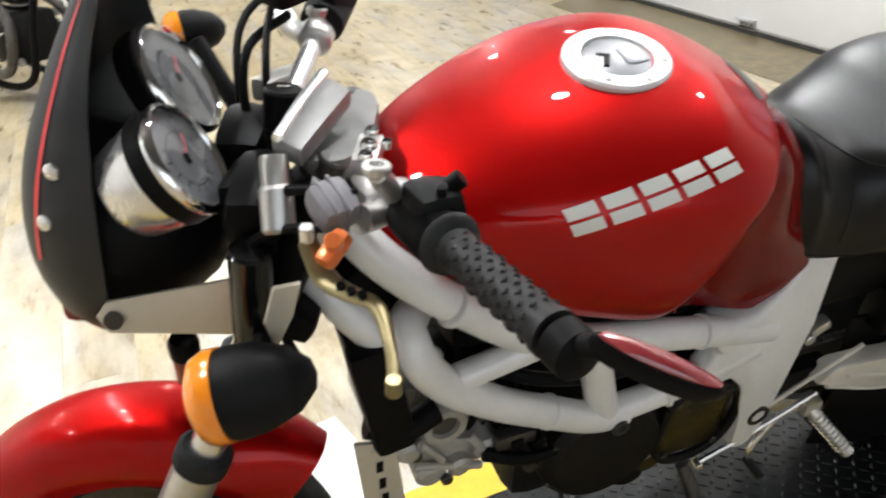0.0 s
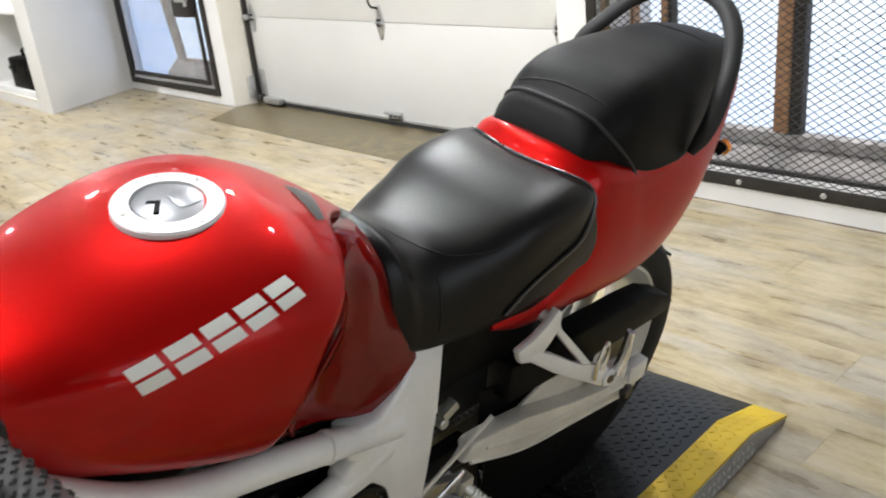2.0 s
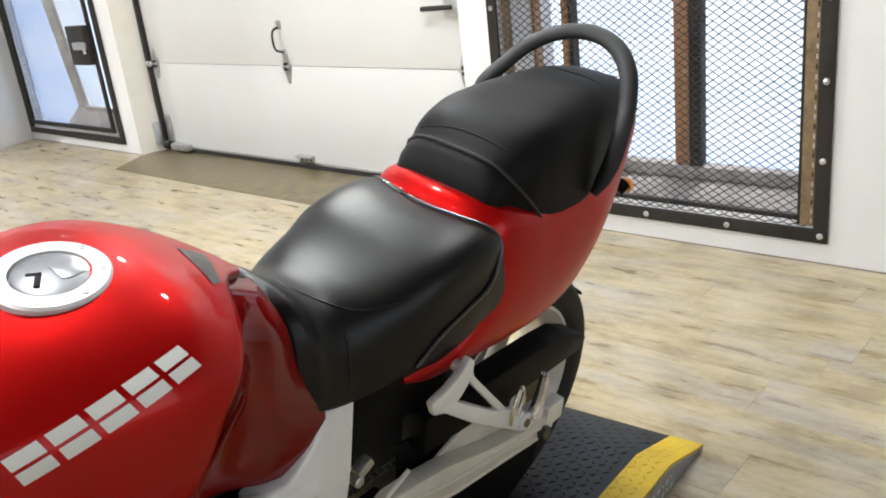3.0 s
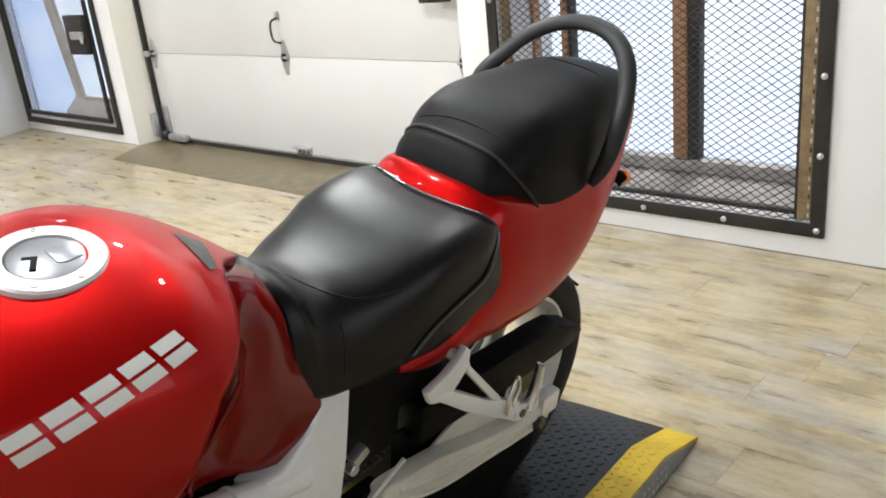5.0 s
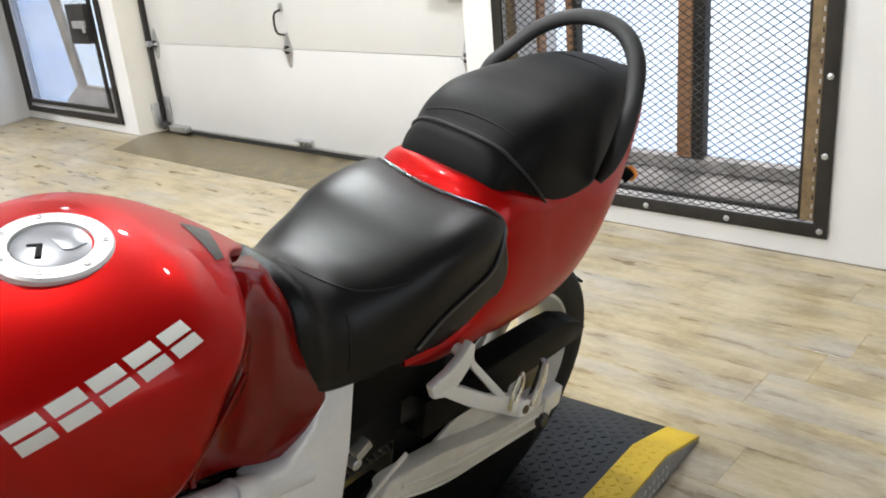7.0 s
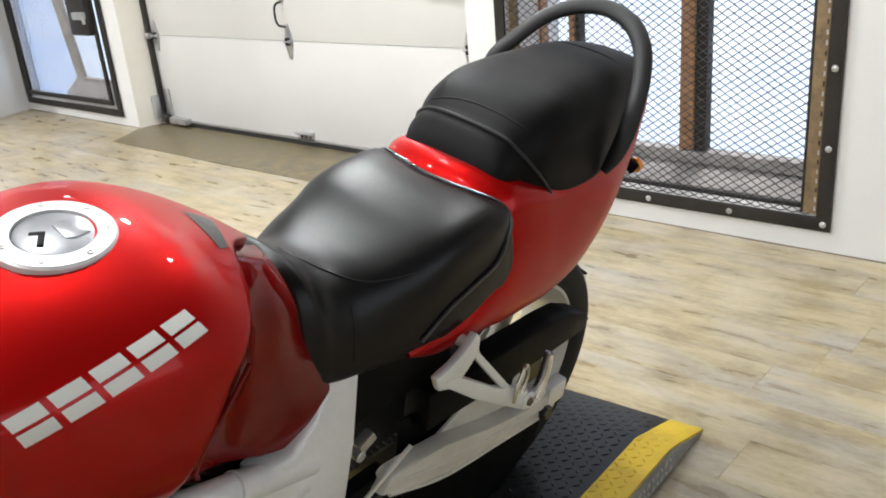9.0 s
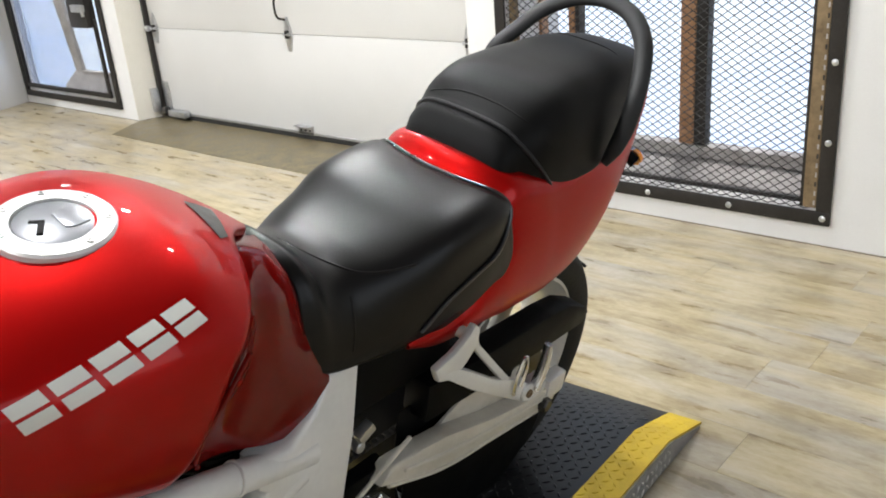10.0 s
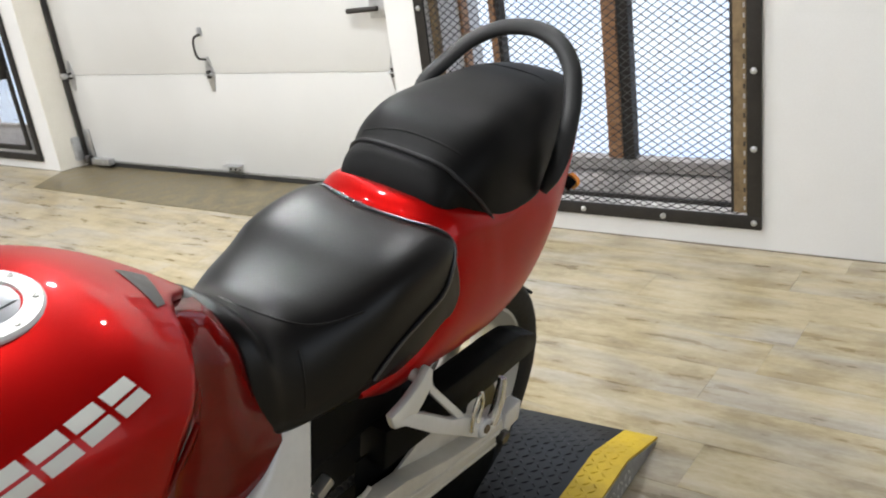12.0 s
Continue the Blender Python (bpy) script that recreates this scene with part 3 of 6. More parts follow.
def garage_door():
    d = thing("door_1", "closed white sectional garage door with galvanised hinges", "garage door", kind="structure")
    x0, x1 = 0.085, 2.985
    for k in range(4):
        z0 = 0.035 + 0.585 * k + (0.0 if k else -0.005)
        z1 = 0.035 + 0.585 * (k + 1) - 0.0022
        part("door_panel", block((x1 - x0, 0.05, z1 - z0), ((x0 + x1) / 2, DY + 0.025, (z0 + z1) / 2), 0.004), DOORW, d, "white steel door section")
    for k in (1, 2, 3):
        z = 0.033 + 0.585 * k
        for x, wide in ((1.575, 0.075), (0.165, 0.075), (2.925, 0.075)):
            h = part("hinge", hinge_plate(x, z, 0.20, wide), GALV, d, "galvanised steel hinge")
            part("hinge_pin", rod((x - 0.03, DY - 0.016, z), (x + 0.03, DY - 0.016, z), 0.010, 10), GALV, h)
            part("hinge_knuckle", block((0.022, 0.022, 0.045), (x, DY - 0.014, z), 0.003), FRAME, h)
        part("roller", rod((0.10, DY - 0.03, z), (0.135, DY - 0.03, z), 0.02, 12), GALV, d)
    part("bottom_seal", block((x1 - x0, 0.045, 0.032), ((x0 + x1) / 2, DY + 0.02, 0.017), 0.008), SEALR, d, "black rubber bottom seal")
    part("retainer", block((x1 - x0 - 0.1, 0.006, 0.014), ((x0 + x1) / 2, DY - 0.004, 0.040), 0.001), GALV, d)
    # step plate at the foot
    p = part("step_plate", block((0.14, 0.045, 0.006), (1.615, DY - 0.022, 0.085), 0.001), GALV, d, "galvanised lift plate")
    part("plate_back", block((0.14, 0.006, 0.06), (1.615, DY - 0.004, 0.060), 0.001), GALV, p)
    for k in (-0.04, 0, 0.04):
        part("plate_screw", rod((1.615 + k, DY - 0.006, 0.058), (1.615 + k, DY - 0.013, 0.058), 0.007, 8), FRAME, p)
    # lift handle
    hx = 1.556
    part("handle", sweep([(hx, DY - 0.004, 0.842), (hx - 0.004, DY - 0.045, 0.83), (hx - 0.010, DY - 0.055, 0.775), (hx - 0.002, DY - 0.045, 0.715), (hx + 0.01, DY - 0.004, 0.70)], 0.0065, sides=10), FRAME, d, "dark steel lift handle")
    part("handle_foot", block((0.032, 0.008, 0.05), (hx, DY - 0.005, 0.855), 0.002), GALV, d)
    part("handle_foot", block((0.032, 0.008, 0.04), (hx + 0.012, DY - 0.005, 0.69), 0.002), GALV, d)
    # side bolt
    bolt = part("slide_bolt", block((0.12, 0.03, 0.10), (2.905, DY - 0.016, 0.925), 0.005), GALV, d, "galvanised slide bolt")
    part("bolt_bar", rod((2.70, DY - 0.028, 0.915), (2.90, DY - 0.028, 0.92), 0.012, 10), FRAME, bolt)
    # corner bracket and vertical track
    br = part("corner_bracket", block((0.075, 0.006, 0.22), (0.155, DY - 0.005, 0.145), 0.001), GALV, d, "galvanised corner bracket")
    part("cable_drum", rod((0.115, DY - 0.025, 0.055), (0.165, DY - 0.025, 0.055), 0.026, 14), CHAIN, br)
    part("foot_wedge", block((0.20, 0.05, 0.045), (0.30, DY - 0.028, 0.045), 0.008), GALV, br)
    part("track", block((0.028, 0.035, 2.3), (0.098, DY - 0.015, 1.17), 0.003), FRAME, d, "dark vertical door track")
    part("track_bracket", block((0.035, 0.06, 0.16), (0.080, DY - 0.05, 0.13), 0.003), GALV, d)
    part("track", block((0.02, 0.03, 2.3), (2.992, DY - 0.01, 1.17), 0.003), GALV, d)
    return d


garage_door()

# stained strip of floor before the door
tagged(part("threshold", slab([(0.02, DY + 0.03), (3.09, DY + 0.03), (3.09, -0.325), (1.4, -0.335), (0.20, -0.322), (0.03, -0.03)], -0.0005, 0.008, 0.002, "z"), CONCRETE), "stained brown concrete strip at the garage door", "threshold", kind="structure")

# dirt gathered along the foot of the wall
DIRT = surface("dark_floor_dirt", (0.05, 0.04, 0.028), (0.16, 0.13, 0.09), (0.6, 0.8), scale=9)
for x0, x1, y in ((3.10, XE, WY), (-1.70, 0.0, 0.0)):
    pts = [(x, y + 0.002) for x in (x0, x1)] + [(x, y - 0.006 - 0.008 * abs(math.sin(3.1 * x) * math.cos(7.7 * x))) for x in np.linspace(x1, x0, 60)]
    tagged(part("trim", slab(pts, 0.0006, 0.0024, 0, "z"), DIRT), "dark line of dirt along the foot of the wall", "trim", kind="structure")

# outside
tagged(part("backdrop", block((26, 0.05, 6.7), (1.5, 3.4, -0.15), 0), OUTSIDE), "pale overcast distance outside the windows", "backdrop", kind="structure")


# ---------------------------------------------------------------- built-in cabinet and boxes
def cabinet():
    c = thing("cabinet", "white built-in cabinet with an open niche standing on the floor", "cabinet")
    y = -0.83
    # niche between the uprights
    part("side_panel", slab([(-1.34, y), (-1.70, -0.004), (-1.76, -0.004), (-1.62, y)], 1.2, 2.4, 0.004, "z"), WALL, c, "white side panel")
    part("side_panel", block((0.22, 0.82, 2.4), (-2.79, -0.415, 1.2), 0.004), WALL, c)
    part("plinth", slab([(-2.68, -0.82), (-1.635, -0.82), (-1.765, -0.02), (-2.68, -0.02)], 0.0675, 0.135, 0.003, "z"), WALL, c)
    part("plinth_trim", block((1.03, 0.012, 0.018), (-2.165, y + 0.008, 0.080), 0.002), JAMB, c)
    part("shelf", slab([(-2.68, -0.81), (-1.637, -0.81), (-1.765, -0.03), (-2.68, -0.03)], 0.76, 0.03, 0.003, "z"), WALL, c)
    part("back_panel", block((0.90, 0.02, 2.3), (-2.23, -0.03, 1.25), 0.002), WALL, c)
    return c


cabinet()


def tool_case():
    t = thing("tool_case", "black plastic tool case standing in the white niche", "tool case")
    part("body", block((0.50, 0.22, 0.25), (-1.98, -0.68, 0.262), 0.02), BLACK, t)
    part("lid_rim", block((0.515, 0.235, 0.03), (-1.98, -0.68, 0.30), 0.008), MATTE, t)
    part("handle", sweep([(-2.08, -0.70, 0.385), (-2.07, -0.71, 0.42), (-1.89, -0.71, 0.42), (-1.88, -0.70, 0.385)], 0.012), MATTE, t)
    for x in (-2.10, -1.86):
        part("latch", block((0.05, 0.014, 0.07), (x, -0.795, 0.30), 0.004), MATTE, t)
    return t


tool_case()


def paper_carton():
    c = thing("carton", "white card carton with a navy printed band", "carton", "stacked cartons")
    part("body", block((0.40, 0.30, 0.235), (0, 0, 0.1175), 0.006), PAPER, c)
    part("lid", block((0.412, 0.312, 0.05), (0, 0, 0.215), 0.005), PAPER, c)
    for x in (-0.16, -0.05, 0.06, 0.16):
        part("print_band", block((0.085, 0.004, 0.045), (x, -0.1515, 0.034 + 0.006 * math.sin(9 * x)), 0.001), NAVY, c, "navy printed band")
    for x in (-0.06, 0.05):
        part("hand_hole", lathe([(0, 0.016), (0.003, 0.014)], (x, -0.1500, 0.135), (0, -1, 0), 12), BLACK, c)
    return c


carton = paper_carton()
rc = random.Random(4)
first = True
for row in range(2):
    for k in range(6):
        m = pose(-3.13 - 0.435 * k + rc.uniform(-0.012, 0.012), -0.74 + rc.uniform(-0.02, 0.02), 0.242 * row, 0, 0, rc.uniform(-2.5, 2.5))
        if first:
            carton.matrix_basis, first = m, False
        else:
            copy_thing(carton, m)


# ---------------------------------------------------------------- lift deck under the motorcycle
DECK_Z = 0.060
DECK_TURN = 3.0
DX0, DX1 = -0.57, 0.0  # across, from the left edge
DECK_AT = (4.862, -1.86)


def lozenges(u0, u1, v0, v1, height, step=0.0225, long=0.0105, wide=0.0034, tall=0.0018):
    """Raised tread of a checker plate; height(u, v) gives point and normal."""
    bm = bmesh.new()
    nu, nv = int((u1 - u0) / step), int((v1 - v0) / step)
    for i in range(nu):
        for j in range(nv):
            u, v = u0 + (i + 0.5) * step, v0 + (j + 0.5) * step
            s = 1 if (i + j) % 2 else -1
            a = Vector((0.7071, 0.7071 * s))
            b = Vector((-0.7071 * s, 0.7071))
            ps = [Vector((u, v)) + a * long, Vector((u, v)) + b * wide, Vector((u, v)) - a * long, Vector((u, v)) - b * wide]
            vs = [bm.verts.new(height(p.x, p.y, 0.0)) for p in ps]
            top = [bm.verts.new(height(u + (p.x - u) * 0.45, v + (p.y - v) * 0.45, tall)) for p in ps]
            for k in range(4):
                bm.faces.new((vs[k], vs[(k + 1) % 4], top[(k + 1) % 4], top[k]))
            bm.faces.new(top)
    return done(bm)


def deck_height(v):
    """Flat, with a short slope down to the floor at the rear end."""
    return DECK_Z if v < 0.345 else max(0.004, DECK_Z - (v - 0.345) * DECK_Z / 0.20)


def lift_deck():
    d = thing("lift_platform", "black checker-plate bike platform with worn yellow painted edges", "platform", m=pose(DECK_AT[0], DECK_AT[1], 0, 0, 0, DECK_TURN))
    v0, v1 = -2.1, 0.535
    prof = [(v0, 0.0), (v0, DECK_Z), (0.345, DECK_Z), (v1, 0.004), (v1, 0.0)]

    def slice_(u0, u1, lift=0.0):
        return slab([(v, max(z - (0.0 if not lift else 0), 0) + (lift if z > 0 else 0)) for v, z in prof], (u0 + u1) / 2, u1 - u0, 0.0)

    part("deck_plate", slice_(DX0 + 0.004, DX1 - 0.004), DECKM, d, "black painted checker plate")
    yw = 0.085
    for a, b in ((DX1 - yw, DX1), (DX0, DX0 + yw)):
        part("edge_stripe", slab([(v0, DECK_Z - 0.012), (v0, DECK_Z + 0.0015), (0.345, DECK_Z + 0.0015), (v1, 0.0055), (v1, 0.001), (0.345, DECK_Z - 0.012)], (a + b) / 2, b - a, 0.0), YELLOW, d, "worn yellow painted edge")
    part("side_plate", slab([(v0, 0.0), (v0, DECK_Z - 0.004), (0.345, DECK_Z - 0.004), (v1 - 0.02, 0.004), (v1 - 0.02, 0.0)], DX1 + 0.002, 0.004, 0.0), STEELP, d, "bare steel side plate")
    tagged(part("tread", lozenges(DX0 + yw, DX1 - yw, v0 + 0.02, v1 - 0.01, lambda u, v, h: (u, v, deck_height(v) + h)), DECKM, d, smooth=0), kind="stuff")
    tagged(part("tread", lozenges(DX1 - yw, DX1, v0 + 0.02, v1 - 0.02, lambda u, v, h: (u, v, deck_height(v) + 0.0015 + h)), YELLOW, d, smooth=0), kind="stuff")
    tagged(part("tread", lozenges(0.0, DECK_Z, v0 + 0.02, 0.36, lambda z, v, h: (DX1 + 0.004 + h, v, min(z, DECK_Z)), step=0.0225, long=0.0105, wide=0.0042), GALV, d, smooth=0), kind="stuff")
    # a joint across the deck
    part("joint", block((DX1 - DX0 + 0.004, 0.008, 0.003), ((DX0 + DX1) / 2, -0.090, DECK_Z + 0.0018), 0), BLACK, d, "dark joint between deck plates")
    return d


lift_deck()


# ---- on the floor before the platform
def floor_sheet():
    bm = bmesh.new()
    n, m = 10, 8
    rs = random.Random(4)
    grid = [[bm.verts.new((-0.16 + 0.32 * i / n, -0.12 + 0.24 * j / m, 0.0015 + 0.004 * rs.random() * (i in (0, n) or j in (0, m)))) for j in range(m + 1)] for i in range(n + 1)]
    for i in range(n):
        for j in range(m):
            bm.faces.new((grid[i][j], grid[i + 1][j], grid[i + 1][j + 1], grid[i][j + 1]))
    out = bmesh.ops.extrude_face_region(bm, geom=bm.faces[:])
    bmesh.ops.translate(bm, vec=(0, 0, 0.0006), verts=[g for g in out["geom"] if isinstance(g, bmesh.types.BMVert)])
    o = new("paper_sheet", finish("paper_sheet", done(bm), PAPER, 0))
    o.matrix_world = pose(4.16, -3.02, 0.001, 0, 0, 12)
    tagged(o, "loose white paper sheet lying flat on the plank floor", "paper")


floor_sheet()


def other_motorcycle():
    """A second machine further down the room: black cruiser with a finned engine and bright pipes."""
    k = thing("cruiser_motorcycle", "black cruiser motorcycle with a finned engine and dark pipes", "motorcycle", m=pose(0.55, -3.60, 0, 0, 0, 34))
    for x, r in ((-0.80, 0.31), (0.72, 0.31)):
        w = part("wheel", lathe([(-0.06, r - 0.10), (-0.065, r - 0.03), (-0.03, r), (0.03, r), (0.065, r - 0.03), (0.06, r - 0.10)], (x, 0, r), (0, 1, 0), 40), RUBBER, k, "black tyred wheel", 50)
        part("rim", lathe([(-0.045, r - 0.10), (-0.05, r - 0.085), (0.05, r - 0.085), (0.045, r - 0.10)], (x, 0, r), (0, 1, 0), 36), CHROME, w)
        part("hub", rod((x, -0.07, r), (x, 0.07, r), 0.045, 18), ALU, w)
        for q in range(12):
            a = q * math.pi / 6
            part("spoke", rod((x, 0.02 * (-1) ** q, r), (x + math.cos(a) * (r - 0.09), 0, r + math.sin(a) * (r - 0.09)), 0.005, 6), ALU, w)
    e = part("engine", block((0.36, 0.26, 0.26), (-0.05, 0, 0.32), 0.04), ENGINE, k, "black engine with chrome covers")
    for lean in (-0.42, 0.42):
        d = Vector((math.sin(lean), 0, math.cos(lean)))
        base = Vector((-0.05, 0, 0.40))
        part("cylinder", rod(base, base + d * 0.26, 0.062, 20), ENGINE, e)
        for q in range(9):
            part("cooling_fin", lathe([(-0.004, 0.060), (-0.004, 0.086), (0.004, 0.086), (0.004, 0.060)], base + d * (0.06 + 0.02 * q), d, 20), ALU if q % 2 else ENGINE, e)
        part("head_cover", lathe([(0, 0.07), (0.03, 0.068), (0.05, 0.04), (0.052, 0.001)], base + d * 0.25, d, 20), CHROME, e)
    for s in (1, -1):
        part("side_cover", lathe([(0, 0.095), (0.025, 0.09), (0.04, 0.06), (0.042, 0.001)], (0.04, s * 0.13, 0.30), (0, s, 0), 28), ENGINE, e)
        part("air_filter", lathe([(0, 0.07), (0.04, 0.07), (0.05, 0.05), (0.051, 0.001)], (-0.05, s * 0.11, 0.56), (0, s, 0), 24), ENGINE, e)
        for q in range(8):
            a = q * math.pi / 4 + 0.2
            part("cover_bolt", rod((0.04 + 0.078 * math.cos(a), s * 0.150, 0.30 + 0.078 * math.sin(a)), (0.04 + 0.078 * math.cos(a), s * 0.172, 0.30 + 0.078 * math.sin(a)), 0.009, 8), CHROME, e)
        for x, w in ((-0.16, 0.26), (-0.18, 0.36), (-0.10, 0.43), (0.12, 0.42), (0.14, 0.22)):
            part("engine_fitting", block((0.035, 0.03, 0.028), (x, s * 0.135, w), 0.006, Matrix.Rotation(6 * x, 4, "Y")), ALU, e)
        part("exhaust_pipe", sweep([(0.02, s * 0.12, 0.52), (0.16, s * 0.16, 0.42), (0.10, s * 0.17, 0.20), (-0.30, s * 0.18, 0.17), (-0.95, s * 0.19, 0.20)], 0.026, sides=14), CHAIN, k, "dark steel exhaust pipe")
        part("fork_leg", sweep([(0.40, s * 0.10, 0.98), (0.58, s * 0.10, 0.62), (0.72, s * 0.10, 0.31)], 0.026, sides=12), CHROME, k, "chrome fork leg")
        part("frame_tube", sweep([(0.38, s * 0.03, 0.86), (0.30, s * 0.12, 0.40), (0.22, s * 0.13, 0.16), (-0.35, s * 0.13, 0.16), (-0.55, s * 0.11, 0.36)], 0.020, sides=10), BLACK, k)
        part("handlebar", sweep([(0.36, s * 0.05, 1.00), (0.30, s * 0.22, 1.10), (0.14, s * 0.40, 1.06)], 0.013, sides=10), CHROME, k)
    part("fuel_tank", sweep([(0.32, 0, 0.82), (0.12, 0, 0.84), (-0.12, 0, 0.80), (-0.26, 0, 0.74)], [0.08, 0.15, 0.14, 0.05], sides=20), RED, k, "glossy red fuel tank", 60)
    part("saddle", sweep([(-0.26, 0, 0.72), (-0.45, 0, 0.67), (-0.66, 0, 0.72), (-0.84, 0, 0.74)], [0.08, 0.15, 0.12, 0.08], sides=16, flat=0.55), SEAT, k, "black saddle")
    part("rear_fender", lathe([(-0.085, 0.315), (-0.07, 0.35), (0.07, 0.35), (0.085, 0.315)], (-0.80, 0, 0.31), (0, 1, 0), 24, arc=(20, 170)), BLACK, k)
    part("front_fender", lathe([(-0.085, 0.315), (-0.07, 0.35), (0.07, 0.35), (0.085, 0.315)], (0.72, 0, 0.31), (0, 1, 0), 24, arc=(40, 150)), BLACK, k)
    part("headlamp", lathe([(-0.10, 0.02), (-0.06, 0.07), (0.0, 0.09), (0.02, 0.085)], (0.52, 0, 0.92), (1, 0, -0.1), 24), CHROME, k)
    part("side_stand", rod((-0.10, -0.12, 0.18), (-0.12, -0.30, 0.005), 0.012, 10), CHAIN, k)


other_motorcycle()


# ---------------------------------------------------------------- the motorcycle
# Own axes: u to its left, v to its rear from the rear axle, w up from the deck. It leans on its side stand.
bike = thing("motorcycle", "red naked motorcycle with silver tube frame, leaning on its stand", "motorcycle", m=pose(4.519, -1.86, 0.06, 0, 14, 0))


# ---- fuel tank
TV = [-1.185, -1.16, -1.10, -1.02, -0.94, -0.86, -0.78, -0.70, -0.63, -0.58, -0.555]
TP = np.array([
    # top, half width, height of the widest line, bottom, half width at the bottom
    [0.820, 0.033, 0.800, 0.760, 0.030],
    [0.844, 0.065, 0.806, 0.752, 0.050],
    [0.884, 0.116, 0.818, 0.735, 0.080],
    [0.918, 0.161, 0.828, 0.712, 0.100],
    [0.940, 0.190, 0.838, 0.685, 0.118],
    [0.951, 0.208, 0.842, 0.662, 0.128],
    [0.950, 0.210, 0.832, 0.648, 0.130],
    [0.918, 0.192, 0.812, 0.642, 0.125],
    [0.870, 0.162, 0.792, 0.650, 0.118],
    [0.828, 0.133, 0.780, 0.660, 0.110],
    [0.806, 0.106, 0.775, 0.668, 0.100],
])


def tank_point(v, s, lift=0.0):
    """A point of the tank: s from 0 at the top of its middle to 1 at the foot of its left side."""
    top, hw, wm, bot, ub = spline(TV, TP, v)[0]

    def at(s):
        if s < 0.55:
            q = s / 0.55 * math.pi / 2
            return hw * math.sin(q) ** 0.95, wm + (top - wm) * max(math.cos(q), 0.0) ** 0.95
        q = (s - 0.55) / 0.45 * math.pi / 2
        return ub + (hw - ub) * math.cos(q) ** 0.85, wm - (wm - bot) * math.sin(q) ** 0.9

    u, w = at(s)
    if lift:
        e = 1e-3
        a, b = at(max(s - e, 0)), at(min(s + e, 1))
        t = Vector((b[0] - a[0], b[1] - a[1])).normalized()
        u, w = u - t.y * lift, w + t.x * lift
    return u, v, w


def seam(s):
    """v at which the red tank ends: further forward down its side."""
    return float(spline([0, 0.06, 0.12, 0.17, 0.26, 0.32, 0.39, 0.47, 0.55, 0.64, 0.76, 1.0], [-0.604, -0.628, -0.668, -0.690, -0.709, -0.721, -0.738, -0.760, -0.785, -0.810, -0.835, -0.862], s)[0, 0])


def tank_body():
    bm = bmesh.new()
    loops = []
    ss = np.linspace(0, 1, 48)
    for a in np.r_[0, 0.004, np.linspace(0.012, 1.0, 56)]:
        left = [tank_point(-1.185 + (seam(s) + 1.185) * a, s) for s in ss]
        loops.append(left + [(-u, v, w) for u, v, w in reversed(left[1:])])
    # rounded lip that turns in behind the seam
    for drop, back in ((0.0015, 0.0016), (0.0045, 0.0022), (0.012, 0.0)):
        lip = [tank_point(seam(s) + back, s, -drop) for s in ss]
        lip[0] = (0.0, *lip[0][1:])
        loops.append(lip + [(-u, v, w) for u, v, w in reversed(lip[1:])])
    rings(bm, loops)
    return done(bm)


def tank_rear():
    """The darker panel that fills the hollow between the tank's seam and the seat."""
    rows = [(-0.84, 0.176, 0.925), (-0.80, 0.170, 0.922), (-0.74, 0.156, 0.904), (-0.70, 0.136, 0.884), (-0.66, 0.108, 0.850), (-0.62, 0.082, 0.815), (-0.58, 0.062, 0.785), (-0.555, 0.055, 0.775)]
    at = np.linspace(-0.84, -0.555, 36)
    loops = []
    for v, (hw, top) in zip(at, spline([r[0] for r in rows], [r[1:] for r in rows], at)):
        half = []
        for q in np.linspace(0, math.pi, 44):
            c = math.cos(q)
            half.append((hw * math.sin(q) ** 0.8, v, 0.795 + (top - 0.795 if c > 0 else 0.145) * math.copysign(abs(c) ** 0.9, c)))
        half[0], half[-1] = (0.0, *half[0][1:]), (0.0, *half[-1][1:])
        loops.append(half + [(-u, a, w) for u, a, w in reversed(half[1:-1])])
    bm = bmesh.new()
    rings(bm, loops)
    return done(bm)


def tank_patch(corners, n=8, m=6, lift=0.0012):
    """A thin skin over the left flank: four corners (v, s), in order round it."""
    bm = bmesh.new()
    c = [Vector(x) for x in corners]
    grid = []
    for i in range(n + 1):
        a, b = c[0].lerp(c[1], i / n), c[3].lerp(c[2], i / n)
        grid.append([bm.verts.new(tank_point(q.x, q.y, lift)) for q in (a.lerp(b, j / m) for j in range(m + 1))])
    for i in range(n):
        for j in range(m):
            bm.faces.new((grid[i][j], grid[i + 1][j], grid[i + 1][j + 1], grid[i][j + 1]))
    return done(bm)


tank = part("fuel_tank", tank_body(), RED, bike, "glossy candy-red fuel tank", 60)
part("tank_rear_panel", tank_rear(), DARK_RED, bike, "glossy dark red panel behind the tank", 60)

# front edge, along the tank's seam, and rear edge, before the seat, of the side cover, from its foot upwards
COVER = [
    ((0.128, -0.800, 0.634), (0.126, -0.606, 0.583)),
    ((0.136, -0.806, 0.655), (0.128, -0.578, 0.612)),
    ((0.144, -0.800, 0.690), (0.124, -0.560, 0.650)),
    ((0.154, -0.775, 0.740), (0.117, -0.586, 0.700)),
    ((0.158, -0.742, 0.795), (0.110, -0.600, 0.752)),
    ((0.140, -0.724, 0.858), (0.098, -0.606, 0.804)),
    ((0.088, -0.692, 0.886), (0.060, -0.606, 0.834)),
    ((0.030, -0.646, 0.862), (0.020, -0.602, 0.840)),
]


